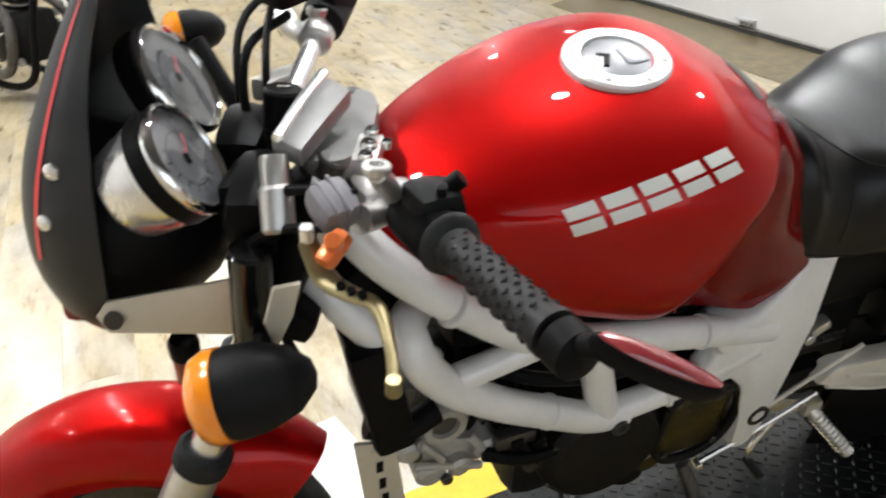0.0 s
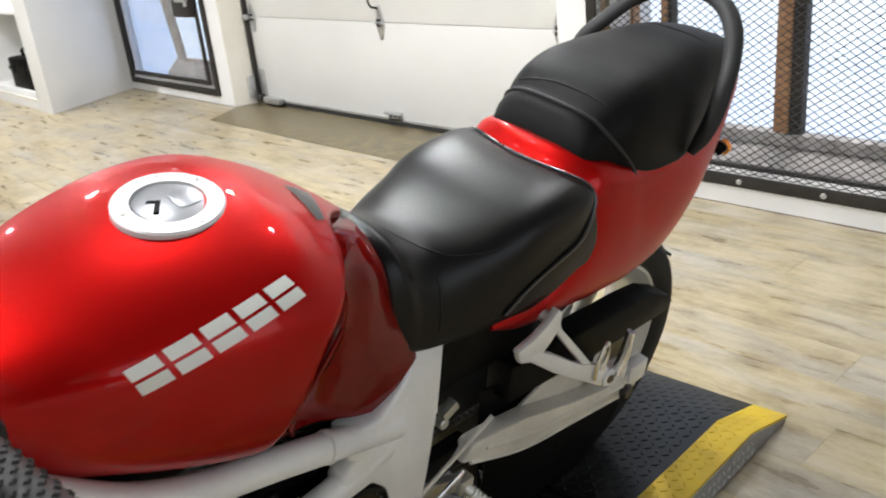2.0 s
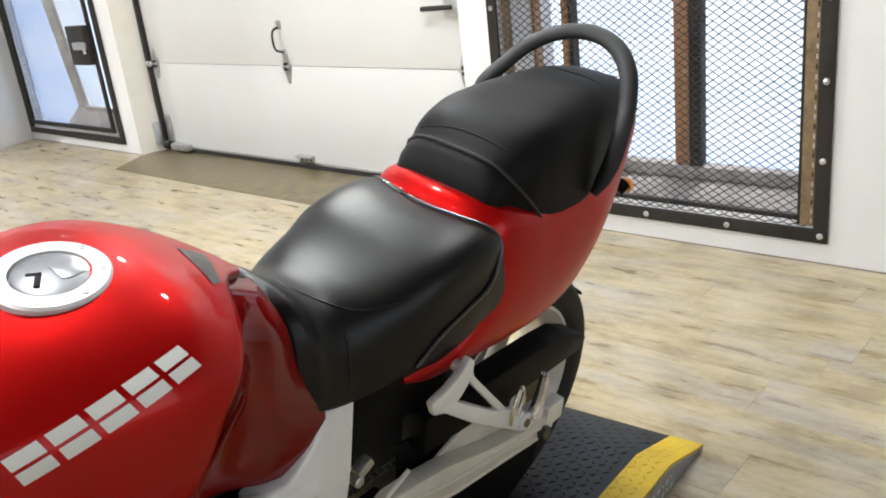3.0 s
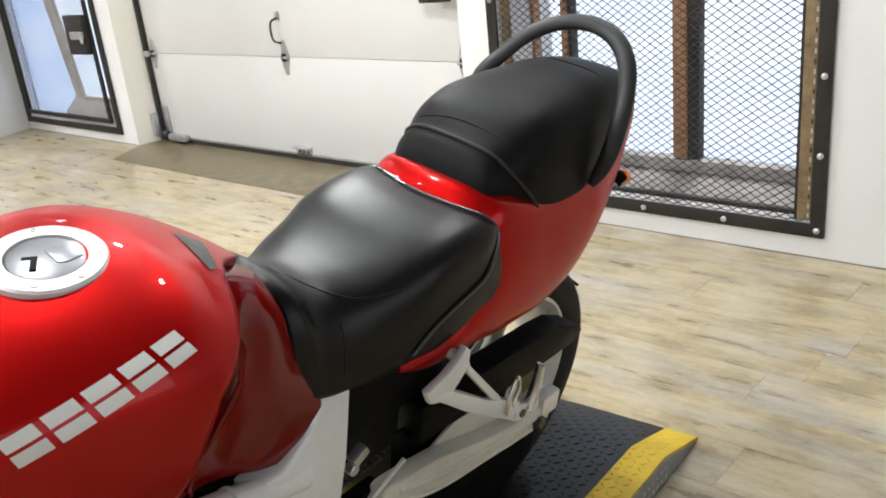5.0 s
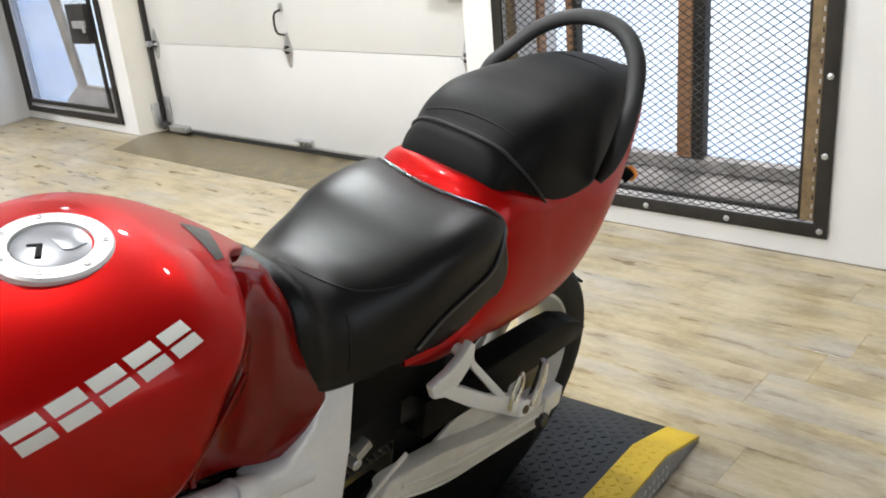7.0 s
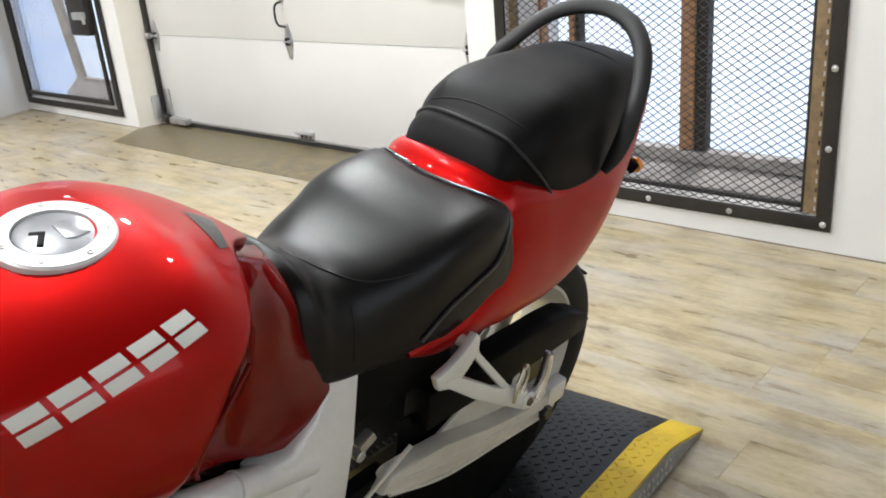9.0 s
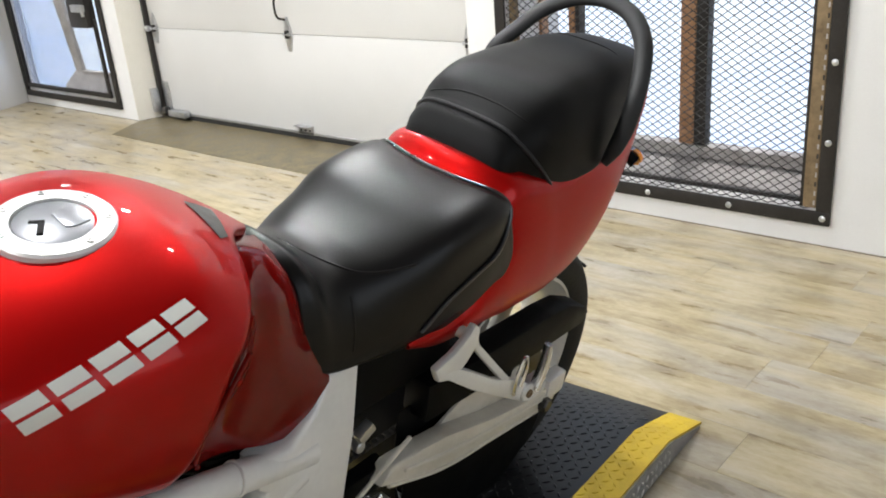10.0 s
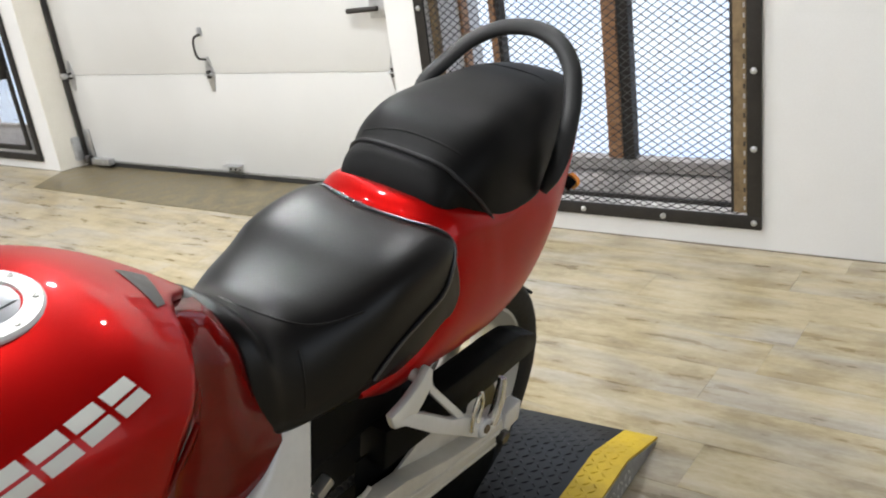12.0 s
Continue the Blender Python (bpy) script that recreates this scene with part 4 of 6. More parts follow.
def side_cover(s):
    """A dished panel between the two edges, 5 mm thick."""
    keys = np.linspace(0, 1, len(COVER))
    at = np.linspace(0, 1, 40)
    fronts, rears = spline(keys, [c[0] for c in COVER], at), spline(keys, [c[1] for c in COVER], at)
    loops = []
    for h, f, r in zip(at, fronts, rears):
        f, r, deep = Vector(f), Vector(r), min(1.0, 2.5 * (1 - h))
        face = []
        for k in np.linspace(0, 1, 22):
            p = f.lerp(r, k)
            # hollow beside the seam, a little full before the seat
            p.x += -0.011 * deep * math.sin(math.pi * min(k / 0.62, 1.0)) ** 1.5 + 0.004 * math.sin(math.pi * max((k - 0.55) / 0.45, 0.0))
            face.append(p)
        loop = face + [p - Vector((0.005, 0, 0)) for p in reversed(face)]
        loops.append([(s * p.x, p.y, p.z) for p in loop])
    bm = bmesh.new()
    rings(bm, loops)
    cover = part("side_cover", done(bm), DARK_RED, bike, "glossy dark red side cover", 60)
    # bead added so that the seam's edge shows a highlight
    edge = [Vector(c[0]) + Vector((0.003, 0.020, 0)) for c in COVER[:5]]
    part("cover_bead", sweep([(s * p.x, p.y, p.z) for p in edge], 0.0036, n=50, sides=10), DARK_RED, cover, "rounded bead added to give the seam a highlight")
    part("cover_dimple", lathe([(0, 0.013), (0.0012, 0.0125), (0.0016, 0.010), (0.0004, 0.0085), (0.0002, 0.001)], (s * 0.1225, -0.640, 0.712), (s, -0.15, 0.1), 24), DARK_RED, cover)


for s in (1, -1):
    side_cover(s)

# pale plain blocks where the maker's lettering stands
BL, BR, TR, TL = Vector((-0.984, 0.512)), Vector((-0.790, 0.378)), Vector((-0.802, 0.311)), Vector((-0.994, 0.411))
for k in range(5):
    a, b = (k + 0.04) / 5, (k + 0.86) / 5
    for lo, hi in ((0.0, 0.44), (0.56, 1.0)):
        p0, p1 = BL.lerp(BR, a), BL.lerp(BR, b)
        q0, q1 = TL.lerp(TR, a), TL.lerp(TR, b)
        part("emblem_block", tank_patch([p0.lerp(q0, lo), p1.lerp(q1, lo), p1.lerp(q1, hi), p0.lerp(q0, hi)]), DECAL, tank, "pale silver block of the emblem")


def fuel_cap():
    p = Vector((0.022, -0.859, 0.9495))
    n = Vector((0.085, -0.012, 1.0)).normalized()
    ring = part("cap_ring", lathe([(-0.014, 0.0630), (0.0015, 0.0625), (0.0045, 0.0595), (0.0056, 0.047), (0.0050, 0.0415), (0.001, 0.0405), (-0.002, 0.0405)], p, n, 56), SATIN, tank, "bright satin aluminium fuel cap ring")
    a = n.orthogonal().normalized()
    b = n.cross(a)
    for k in range(7):
        q = k * 2 * math.pi / 7 + 0.3
        c = p + n * 0.0052 + (a * math.cos(q) + b * math.sin(q)) * 0.0525
        part("cap_bolt", lathe([(0, 0.0036), (0.0014, 0.0034), (0.0015, 0.0020), (0.0003, 0.0018)], c, n, 8), ALU, ring)
    lid = part("cap_lid", lathe([(-0.002, 0.0398), (0.0025, 0.0395), (0.0035, 0.0375), (0.0036, 0.001)], p, n, 48), LID, tank, "grey satin fuel cap lid")
    flap = part("lock_flap", slab([(-0.012, 0.004), (0.016, 0.004), (0.020, 0.012), (0.018, 0.030), (-0.014, 0.030), (-0.016, 0.012)], 0.0, 0.0014, 0.0005, "z"), LID, lid)
    flap.location = p + n * 0.0042
    flap.rotation_euler = (0, 0.085, 0)
    part("key_slot", block((0.026, 0.0065, 0.004), p + n * 0.0026 + Vector((0.004, -0.016, 0.0)), 0.001, Matrix.Rotation(-0.55, 4, "Z")), BLACK, lid)
    part("key_slot", block((0.007, 0.016, 0.004), p + n * 0.0026 + Vector((-0.008, -0.014, 0.0)), 0.001, Matrix.Rotation(-0.55, 4, "Z")), BLACK, lid)


fuel_cap()


part("warning_sticker", tank_patch([(-0.700, 0.015), (-0.712, 0.175), (-0.696, 0.165), (-0.660, 0.015)]), STICKER, tank, "small black warning sticker")


# ---- seats and tail
def shoulder(x):
    """0 to 1 as x goes from 0 to 1, smoothly."""
    x = min(max(x, 0.0), 1.0)
    return x * x * (3 - 2 * x)


def seat_body(rows, front_round, back_round, bend=0.0):
    """Rows of v, half width and height at the rim, crown height, how square the crown is, half width and height of the foot.
    bend: how much further back the rim lies than the middle at the rear end."""
    keys = [r[0] for r in rows]
    vals = np.array([r[1:] for r in rows])
    at = list(np.linspace(keys[0], keys[-1], 64))
    loops = []
    for v, (hw, wc, wr, sq, uf, wf) in zip(at, spline(keys, vals, at)):
        far = bend * shoulder((v + 0.37) / 0.12)
        half = []
        for q in np.r_[np.linspace(0, 0.75, 16), np.linspace(0.78, 1, 14)] * math.pi / 2:
            half.append((hw * math.sin(q) ** sq, wr + (wc - wr) * max(math.cos(q), 0) ** sq))
        for k in (0.2, 0.5, 0.8, 1.0):
            half.append((hw + (uf - hw) * k + 0.003 * math.sin(math.pi * k), wr + (wf - wr) * k))
        half.append((uf * 0.92, wf - 0.006))
        half = [(u, v + far * (u / 0.145) ** 2, w) for u, w in half]
        half[0] = (0.0, *half[0][1:])
        loops.append(half + [(-u, a, w) for u, a, w in reversed(half[1:])])

    def shrunk(loop, x, dv):
        """The ring of a rounded end: it closes in on the foot as x goes to 1."""
        k = math.sqrt(max(0.0, 1 - x * x))
        low = min(p[2] for p in loop)
        return [(u * max(k, 0.05) ** 0.32, v + dv, low + (w - low) * k) for u, v, w in loop]

    xs = (0.998, 0.97, 0.92, 0.84, 0.74, 0.6, 0.42, 0.2)
    head = [shrunk(loops[0], x, -front_round * x) for x in xs]
    foot = [shrunk(loops[-1], x, back_round * x) for x in reversed(xs)]
    bm = bmesh.new()
    rings(bm, head + loops + foot)
    return done(bm)


def on_skin(bm, line, n, lift=0.0):
    """A line laid on the skin of a mesh: each of its points goes to the nearest place on it."""
    tree = BVHTree.FromBMesh(bm)
    out = []
    for p in curve(line, n):
        c, nrm, _, _ = tree.find_nearest(Vector(p))
        out.append(c + nrm * lift)
    for _ in range(3):
        out = [out[0]] + [(p + q * 2 + r) / 4 for p, q, r in zip(out, out[1:], out[2:])] + [out[-1]]
    return out


RIDER = [
    # v, half width, crown, rim, squareness, half width and height of the foot
    (-0.590, 0.114, 0.822, 0.676, 0.72, 0.112, 0.664),
    (-0.576, 0.122, 0.824, 0.672, 0.70, 0.120, 0.658),
    (-0.550, 0.126, 0.803, 0.664, 0.80, 0.124, 0.650),
    (-0.510, 0.132, 0.787, 0.658, 0.74, 0.130, 0.646),
    (-0.460, 0.142, 0.789, 0.664, 0.54, 0.138, 0.644),
    (-0.400, 0.152, 0.801, 0.692, 0.47, 0.146, 0.640),
    (-0.360, 0.157, 0.814, 0.728, 0.43, 0.153, 0.648),
    (-0.315, 0.159, 0.824, 0.750, 0.41, 0.158, 0.664),
    (-0.272, 0.156, 0.829, 0.765, 0.42, 0.158, 0.686),
    (-0.252, 0.151, 0.829, 0.768, 0.42, 0.158, 0.690),
    (-0.236, 0.143, 0.822, 0.790, 0.42, 0.157, 0.700),
]
PILLION = [
    (-0.155, 0.114, 0.901, 0.828, 0.62, 0.104, 0.796),
    (-0.122, 0.130, 0.927, 0.820, 0.55, 0.123, 0.782),
    (-0.080, 0.137, 0.945, 0.812, 0.50, 0.133, 0.772),
    (0.000, 0.139, 0.958, 0.806, 0.52, 0.138, 0.775),
    (0.080, 0.133, 0.962, 0.812, 0.56, 0.133, 0.790),
    (0.150, 0.122, 0.962, 0.828, 0.54, 0.122, 0.810),
    (0.200, 0.111, 0.958, 0.850, 0.56, 0.111, 0.835),
    (0.240, 0.101, 0.952, 0.866, 0.60, 0.101, 0.850),
    (0.280, 0.088, 0.942, 0.876, 0.62, 0.088, 0.860),
    (0.315, 0.070, 0.925, 0.880, 0.66, 0.070, 0.870),
]
RIDER_PIPE = [(0.145, -0.405, 0.665), (0.152, -0.360, 0.703), (0.156, -0.300, 0.728), (0.155, -0.250, 0.745), (0.151, -0.224, 0.774), (0.142, -0.212, 0.801), (0.100, -0.225, 0.818), (0.050, -0.239, 0.826), (0.0, -0.245, 0.830)]
PILLION_PIPE = [(0.133, -0.085, 0.792), (0.128, -0.112, 0.828), (0.114, -0.138, 0.862), (0.085, -0.155, 0.886), (0.045, -0.161, 0.897), (0.0, -0.162, 0.900)]


def seat(name, rows, pipe, label, rounds, creases, material):
    bm = seat_body(rows, *rounds)
    line = on_skin(bm, pipe + [(-u, v, w) for u, v, w in reversed(pipe[:-1])], 90, 0.0022)
    lines = [on_skin(bm, c, 30, -0.0004) for c in creases]
    s = part(name, bm, material, bike, label, 60)
    part("piping", sweep(line, 0.0034, n=120, sides=10), PIPING if material is SEAT else GRABM, s, "black raised seam piping")
    for c in lines:
        part("seam_crease", sweep(c, 0.0020, n=40, sides=8), material, s)
    return s


rider_seat = seat("rider_seat", RIDER, RIDER_PIPE, "black vinyl rider seat with piped edges", (0.016, 0.016, 0.030), [[(-0.020, -0.530, 0.80), (0.030, -0.522, 0.80), (0.065, -0.506, 0.785), (0.095, -0.482, 0.77), (0.114, -0.445, 0.765), (0.124, -0.405, 0.765)], [(0.112, -0.512, 0.755), (0.126, -0.518, 0.715), (0.130, -0.522, 0.675)]], SEAT)
pillion_seat = seat("passenger_seat", PILLION, PILLION_PIPE, "black vinyl passenger pad with a stitched seam", (0.052, 0.022), [[(0.124, 0.135, 0.850), (0.112, 0.150, 0.905), (0.070, 0.168, 0.944), (0.0, 0.176, 0.953), (-0.070, 0.168, 0.944), (-0.112, 0.150, 0.905)], [(-0.095, -0.135, 0.896), (-0.030, -0.132, 0.918), (0.040, -0.130, 0.917), (0.088, -0.122, 0.900), (0.118, -0.098, 0.868)]], PAD)

TAIL = [
    # v, half width and height of the top's edge, crown, half width and height of the belly, then of the foot
    (-0.425, 0.146, 0.650, 0.655, 0.149, 0.646, 0.147, 0.640),
    (-0.375, 0.151, 0.652, 0.660, 0.155, 0.640, 0.150, 0.622),
    (-0.310, 0.153, 0.652, 0.664, 0.160, 0.640, 0.152, 0.613),
    (-0.275, 0.149, 0.682, 0.705, 0.162, 0.650, 0.152, 0.610),
    (-0.252, 0.145, 0.730, 0.770, 0.162, 0.658, 0.152, 0.607),
    (-0.236, 0.142, 0.765, 0.820, 0.162, 0.660, 0.151, 0.603),
    (-0.216, 0.143, 0.786, 0.846, 0.162, 0.660, 0.150, 0.600),
    (-0.190, 0.145, 0.792, 0.850, 0.162, 0.660, 0.149, 0.598),
    (-0.150, 0.147, 0.786, 0.844, 0.162, 0.660, 0.149, 0.597),
    (-0.080, 0.146, 0.780, 0.830, 0.160, 0.662, 0.149, 0.597),
    (-0.020, 0.144, 0.780, 0.826, 0.158, 0.668, 0.146, 0.601),
    (0.050, 0.139, 0.793, 0.830, 0.152, 0.680, 0.140, 0.615),
    (0.120, 0.132, 0.808, 0.840, 0.143, 0.712, 0.130, 0.648),
    (0.190, 0.118, 0.830, 0.862, 0.126, 0.760, 0.116, 0.712),
    (0.250, 0.100, 0.860, 0.884, 0.105, 0.815, 0.097, 0.785),
    (0.300, 0.080, 0.880, 0.896, 0.083, 0.850, 0.075, 0.832),
    (0.335, 0.055, 0.885, 0.893, 0.057, 0.870, 0.050, 0.862),
]


def tail_cowl():
    keys = [r[0] for r in TAIL]
    at = np.linspace(keys[0], keys[-1], 110)
    bm = bmesh.new()
    loops = []
    for v, (us, ws, wt, ub, wb, uf, wf) in zip(at, spline(keys, [r[1:] for r in TAIL], at)):
        half = []
        for q in np.linspace(0, 1, 16) * math.pi / 2:
            half.append((us * math.sin(q) ** 0.6, ws + (wt - ws) * max(math.cos(q), 0) ** 0.85))
        for k in np.linspace(0.08, 1, 12):
            # flank: out to the belly, then in to the foot
            p = Vector((us, ws)) * (1 - k) ** 2 + Vector((2 * ub - 0.5 * (us + uf), wb)) * 2 * k * (1 - k) + Vector((uf, wf)) * k * k
            half.append((p.x, p.y))
        half.append((uf - 0.006, wf - 0.002))
        half.append((uf - 0.008, wf + 0.006))
        half = [(u, v + 0.028 * (u / 0.145) ** 2 * shoulder((v + 0.30) / 0.06) * shoulder((-0.04 - v) / 0.12), w) for u, w in half]
        half[0] = (0.0, *half[0][1:])
        loops.append(half + [(-u, a, w) for u, a, w in reversed(half[1:])])
    rings(bm, loops)
    return part("tail_cowl", done(bm), RED, bike, "glossy red tail cowl", 70)


tail_cowl()
part("rear_lamp", slab([(0.262, 0.80), (0.318, 0.845), (0.318, 0.872), (0.28, 0.872)], 0.0, 0.10, 0.006), DARK_RED, bike, "dark red rear lamp")
for s in (1, -1):
    sig = part("rear_signal", sweep([(s * 0.05, 0.240, 0.775), (s * 0.085, 0.262, 0.742), (s * 0.105, 0.27, 0.728)], [0.008, 0.011, 0.014], sides=12), BLACK, bike, "small rear turn signal")
    part("lens", lathe([(0, 0.017), (0.010, 0.0155), (0.017, 0.007), (0.018, 0.001)], (s * 0.098, 0.276, 0.733), (s * 0.25, 1, 0.3), 16), AMBER, sig, "amber lens")

GRAB = [(0.146, 0.060, 0.800), (0.154, 0.072, 0.828), (0.157, 0.088, 0.862), (0.155, 0.105, 0.912), (0.138, 0.142, 0.948), (0.107, 0.182, 0.990), (0.060, 0.212, 1.018), (0.0, 0.224, 1.028)]
GRAB = GRAB + [(-u, v, w) for u, v, w in reversed(GRAB[:-1])]
part("grab_rail", sweep(GRAB, [0.008, 0.015] + [0.0168] * (len(GRAB) - 4) + [0.015, 0.008], n=80, sides=14, flat=0.62, up=(0, 1, 0)), GRABM, bike, "thick black grab rail hoop", 60)
# ---- frame of silver tubes
TUBE = 0.0225


def tube(name, pts, r=TUBE, material=None, label="", parent=None, sides=16):
    return part(name, sweep(pts, r, sides=sides), material or SILVER, parent or bike, label, 50)


for s in (1, -1):
    lab = "silver painted frame tube"
    up = tube("upper_frame_tube", [(s * 0.045, -1.225, 0.880), (s * 0.110, -1.165, 0.812), (s * 0.135, -1.08, 0.738), (s * 0.138, -0.985, 0.665), (s * 0.138, -0.93, 0.640), (s * 0.138, -0.80, 0.604), (s * 0.136, -0.690, 0.572), (s * 0.132, -0.60, 0.545)], label=lab)
    lo = tube("lower_frame_tube", [(s * 0.080, -1.118, 0.706), (s * 0.118, -1.142, 0.712), (s * 0.139, -1.138, 0.690), (s * 0.142, -1.110, 0.640), (s * 0.140, -1.05, 0.582), (s * 0.140, -0.95, 0.515), (s * 0.140, -0.865, 0.472), (s * 0.138, -0.83, 0.468)], label=lab)
    tube("head_strut", [(s * 0.050, -1.235, 0.780), (s * 0.094, -1.200, 0.735), (s * 0.112, -1.150, 0.680), (s * 0.112, -1.110, 0.640)], 0.021, label=lab)
    tube("frame_brace", [(s * 0.138, -0.855, 0.472), (s * 0.138, -0.735, 0.488), (s * 0.134, -0.62, 0.520)], 0.0205, label=lab)
    tube("frame_brace", [(s * 0.138, -0.985, 0.650), (s * 0.138, -1.085, 0.632)], 0.018, label=lab)
    tube("frame_brace", [(s * 0.136, -0.900, 0.620), (s * 0.137, -0.862, 0.478)], 0.022, label=lab)
    for p, q in (((-0.955, 0.518), (-0.95, 0.515)), ((-0.735, 0.588), (-0.729, 0.586)), ((-0.770, 0.483), (-0.764, 0.484)), ((-1.10, 0.755), (-1.094, 0.750))):
        part("weld_ring", rod((s * 0.139, p[0], p[1]), (s * 0.139, q[0], q[1]), TUBE + 0.0022, 16), SILVER, up)
    part("clamp_bolt", lathe([(0, 0.013), (0.010, 0.013), (0.010, 0.008), (0.004, 0.007)], (s * 0.155, -0.845, 0.462), (s, 0, 0), 12), CHAIN, lo)
    PLATE = [(-0.500, 0.652), (-0.560, 0.652), (-0.598, 0.616), (-0.645, 0.592), (-0.705, 0.594), (-0.705, 0.552), (-0.690, 0.540), (-0.715, 0.512), (-0.712, 0.470), (-0.660, 0.478), (-0.632, 0.448), (-0.612, 0.360), (-0.606, 0.292), (-0.575, 0.288), (-0.556, 0.330), (-0.545, 0.420), (-0.534, 0.540)]
    pb = slab(PLATE, s * 0.134, 0.040, 0.010)
    for vert in pb.verts:
        # the top leans in under the seat
        vert.co.x -= s * 0.42 * max(vert.co.z - 0.575, 0.0)
    pv = part("pivot_plate", pb, SILVER, bike, "silver swingarm pivot plate", 50)
    part("pivot_bolt", lathe([(0, 0.020), (0.003, 0.020), (0.004, 0.013), (-0.004, 0.010)], (s * 0.152, -0.574, 0.362), (s, 0, 0), 18), CHAIN, pv, "dark pivot bolt")
# crossings hidden under the tank
part("head_tube", rod((0, -1.225, 0.72), (0, -1.156, 0.866), 0.034, 20), SILVER, bike, "silver steering head")

# ---- swingarm, rear wheel, chain
for s in (1, -1):
    arm = [(-0.432, 0.408), (-0.360, 0.400), (-0.300, 0.390), (-0.161, 0.345), (-0.045, 0.318), (0.040, 0.315), (0.062, 0.300), (0.060, 0.262), (0.008, 0.264), (-0.041, 0.274), (-0.151, 0.290), (-0.260, 0.303), (-0.378, 0.345), (-0.462, 0.382)]
    sw = part("swingarm", slab(arm, s * 0.132, 0.036, 0.007), ARMM, bike, "dusty silver box-section swingarm", 50)
    part("arm_ridge", sweep([(s * 0.150, -0.405, 0.385), (s * 0.151, -0.28, 0.346), (s * 0.151, -0.15, 0.320), (s * 0.150, 0.02, 0.293)], 0.0045, sides=8), ARMM, sw)
    part("arm_lip", sweep([(s * 0.149, -0.44, 0.372), (s * 0.150, -0.30, 0.317), (s * 0.150, -0.15, 0.292), (s * 0.149, 0.00, 0.268)], 0.004, sides=8), ARMM, sw)
    # black on the swingarm's front end stands for the shade there
    part("pivot_arm", slab([(-0.60, 0.395), (-0.42, 0.398), (-0.42, 0.350), (-0.60, 0.335)], s * 0.110, 0.030, 0.006), BLACK, sw, "swingarm front end, painted black for the shade there")
    part("inner_web", slab([(-0.300, 0.372), (-0.225, 0.402), (-0.170, 0.398), (-0.085, 0.346), (-0.085, 0.315), (-0.300, 0.350)], s * 0.112, 0.006, 0.001), ARMM, sw, "dusty silver web plate")
    part("axle_block", block((0.030, 0.060, 0.050), (s * 0.140, 0.050, 0.308), 0.006), SILVER, sw, "axle adjuster block")
    part("adjuster_bolt", rod((s * 0.132, 0.07, 0.292), (s * 0.132, 0.098, 0.290), 0.006, 10), CHAIN, sw)
    part("axle_nut", rod((s * 0.148, 0.012, 0.283), (s * 0.166, 0.012, 0.283), 0.016, 6), CHAIN, sw)


def wheel(name, label, centre, axis, tyre_r, tyre_w, rim_r, tread=24):
    c, ax = Vector(centre), Vector(axis).normalized()
    w = part(name, lathe([(-0.055, 0.030), (-0.05, 0.045), (0.05, 0.045), (0.055, 0.030)], c, ax, 24), WHITE_WHEEL, bike, label)
    h = tyre_w / 2
    prof = [(-h * 0.80, rim_r), (-h * 0.97, rim_r + 0.02), (-h, rim_r + 0.05)]
    for q in np.linspace(-1, 1, 13):
        prof.append((h * 0.98 * math.sin(q * 1.25) / math.sin(1.25), tyre_r - (tyre_r - rim_r - 0.055) * (1 - math.cos(q * 1.25)) / (1 - math.cos(1.25))))
    prof += [(h, rim_r + 0.05), (h * 0.97, rim_r + 0.02), (h * 0.80, rim_r)]
    tyre = part("tyre", lathe(prof, c, ax, 72, caps=False), RUBBER, w, "black road tyre", 60)
    a = ax.orthogonal().normalized()
    b = ax.cross(a)
    for k in range(tread):
        q = k * 2 * math.pi / tread
        d = a * math.cos(q) + b * math.sin(q)
        e = -a * math.sin(q) + b * math.cos(q)
        pts = [c + ax * (sx * h * f) + (d * math.cos(g) + e * math.sin(g)) * (tyre_r + 0.0005 - (tyre_r - rim_r - 0.055) * (f**2) * 0.55) for f, g, sx in ((0.15, 0.0, 1 if k % 2 else -1), (0.5, 0.07, 1 if k % 2 else -1), (0.85, 0.10, 1 if k % 2 else -1))]
        part("groove", sweep(pts, 0.0035, n=6, sides=6), BLACK, tyre)
    rim = [(-h * 0.82, rim_r + 0.012), (-h * 0.86, rim_r - 0.002), (-h * 0.70, rim_r - 0.012), (-h * 0.35, rim_r - 0.028), (h * 0.35, rim_r - 0.028), (h * 0.70, rim_r - 0.012), (h * 0.86, rim_r - 0.002), (h * 0.82, rim_r + 0.012)]
    part("rim", lathe(rim + [(h * 0.70, rim_r + 0.004), (0, rim_r - 0.018), (-h * 0.70, rim_r + 0.004), rim[0]], c, ax, 64, caps=False), WHITE_WHEEL, w, "off-white painted rim", 60)
    for k in range(3):
        q = k * 2 * math.pi / 3 + 0.4
        d = a * math.cos(q) + b * math.sin(q)
        part("spoke", sweep([c + d * 0.03, c + d * 0.10, c + d * (rim_r - 0.02)], [0.030, 0.022, 0.030], sides=12, flat=0.65, up=tuple(ax)), WHITE_WHEEL, w, "", 60)
    return w


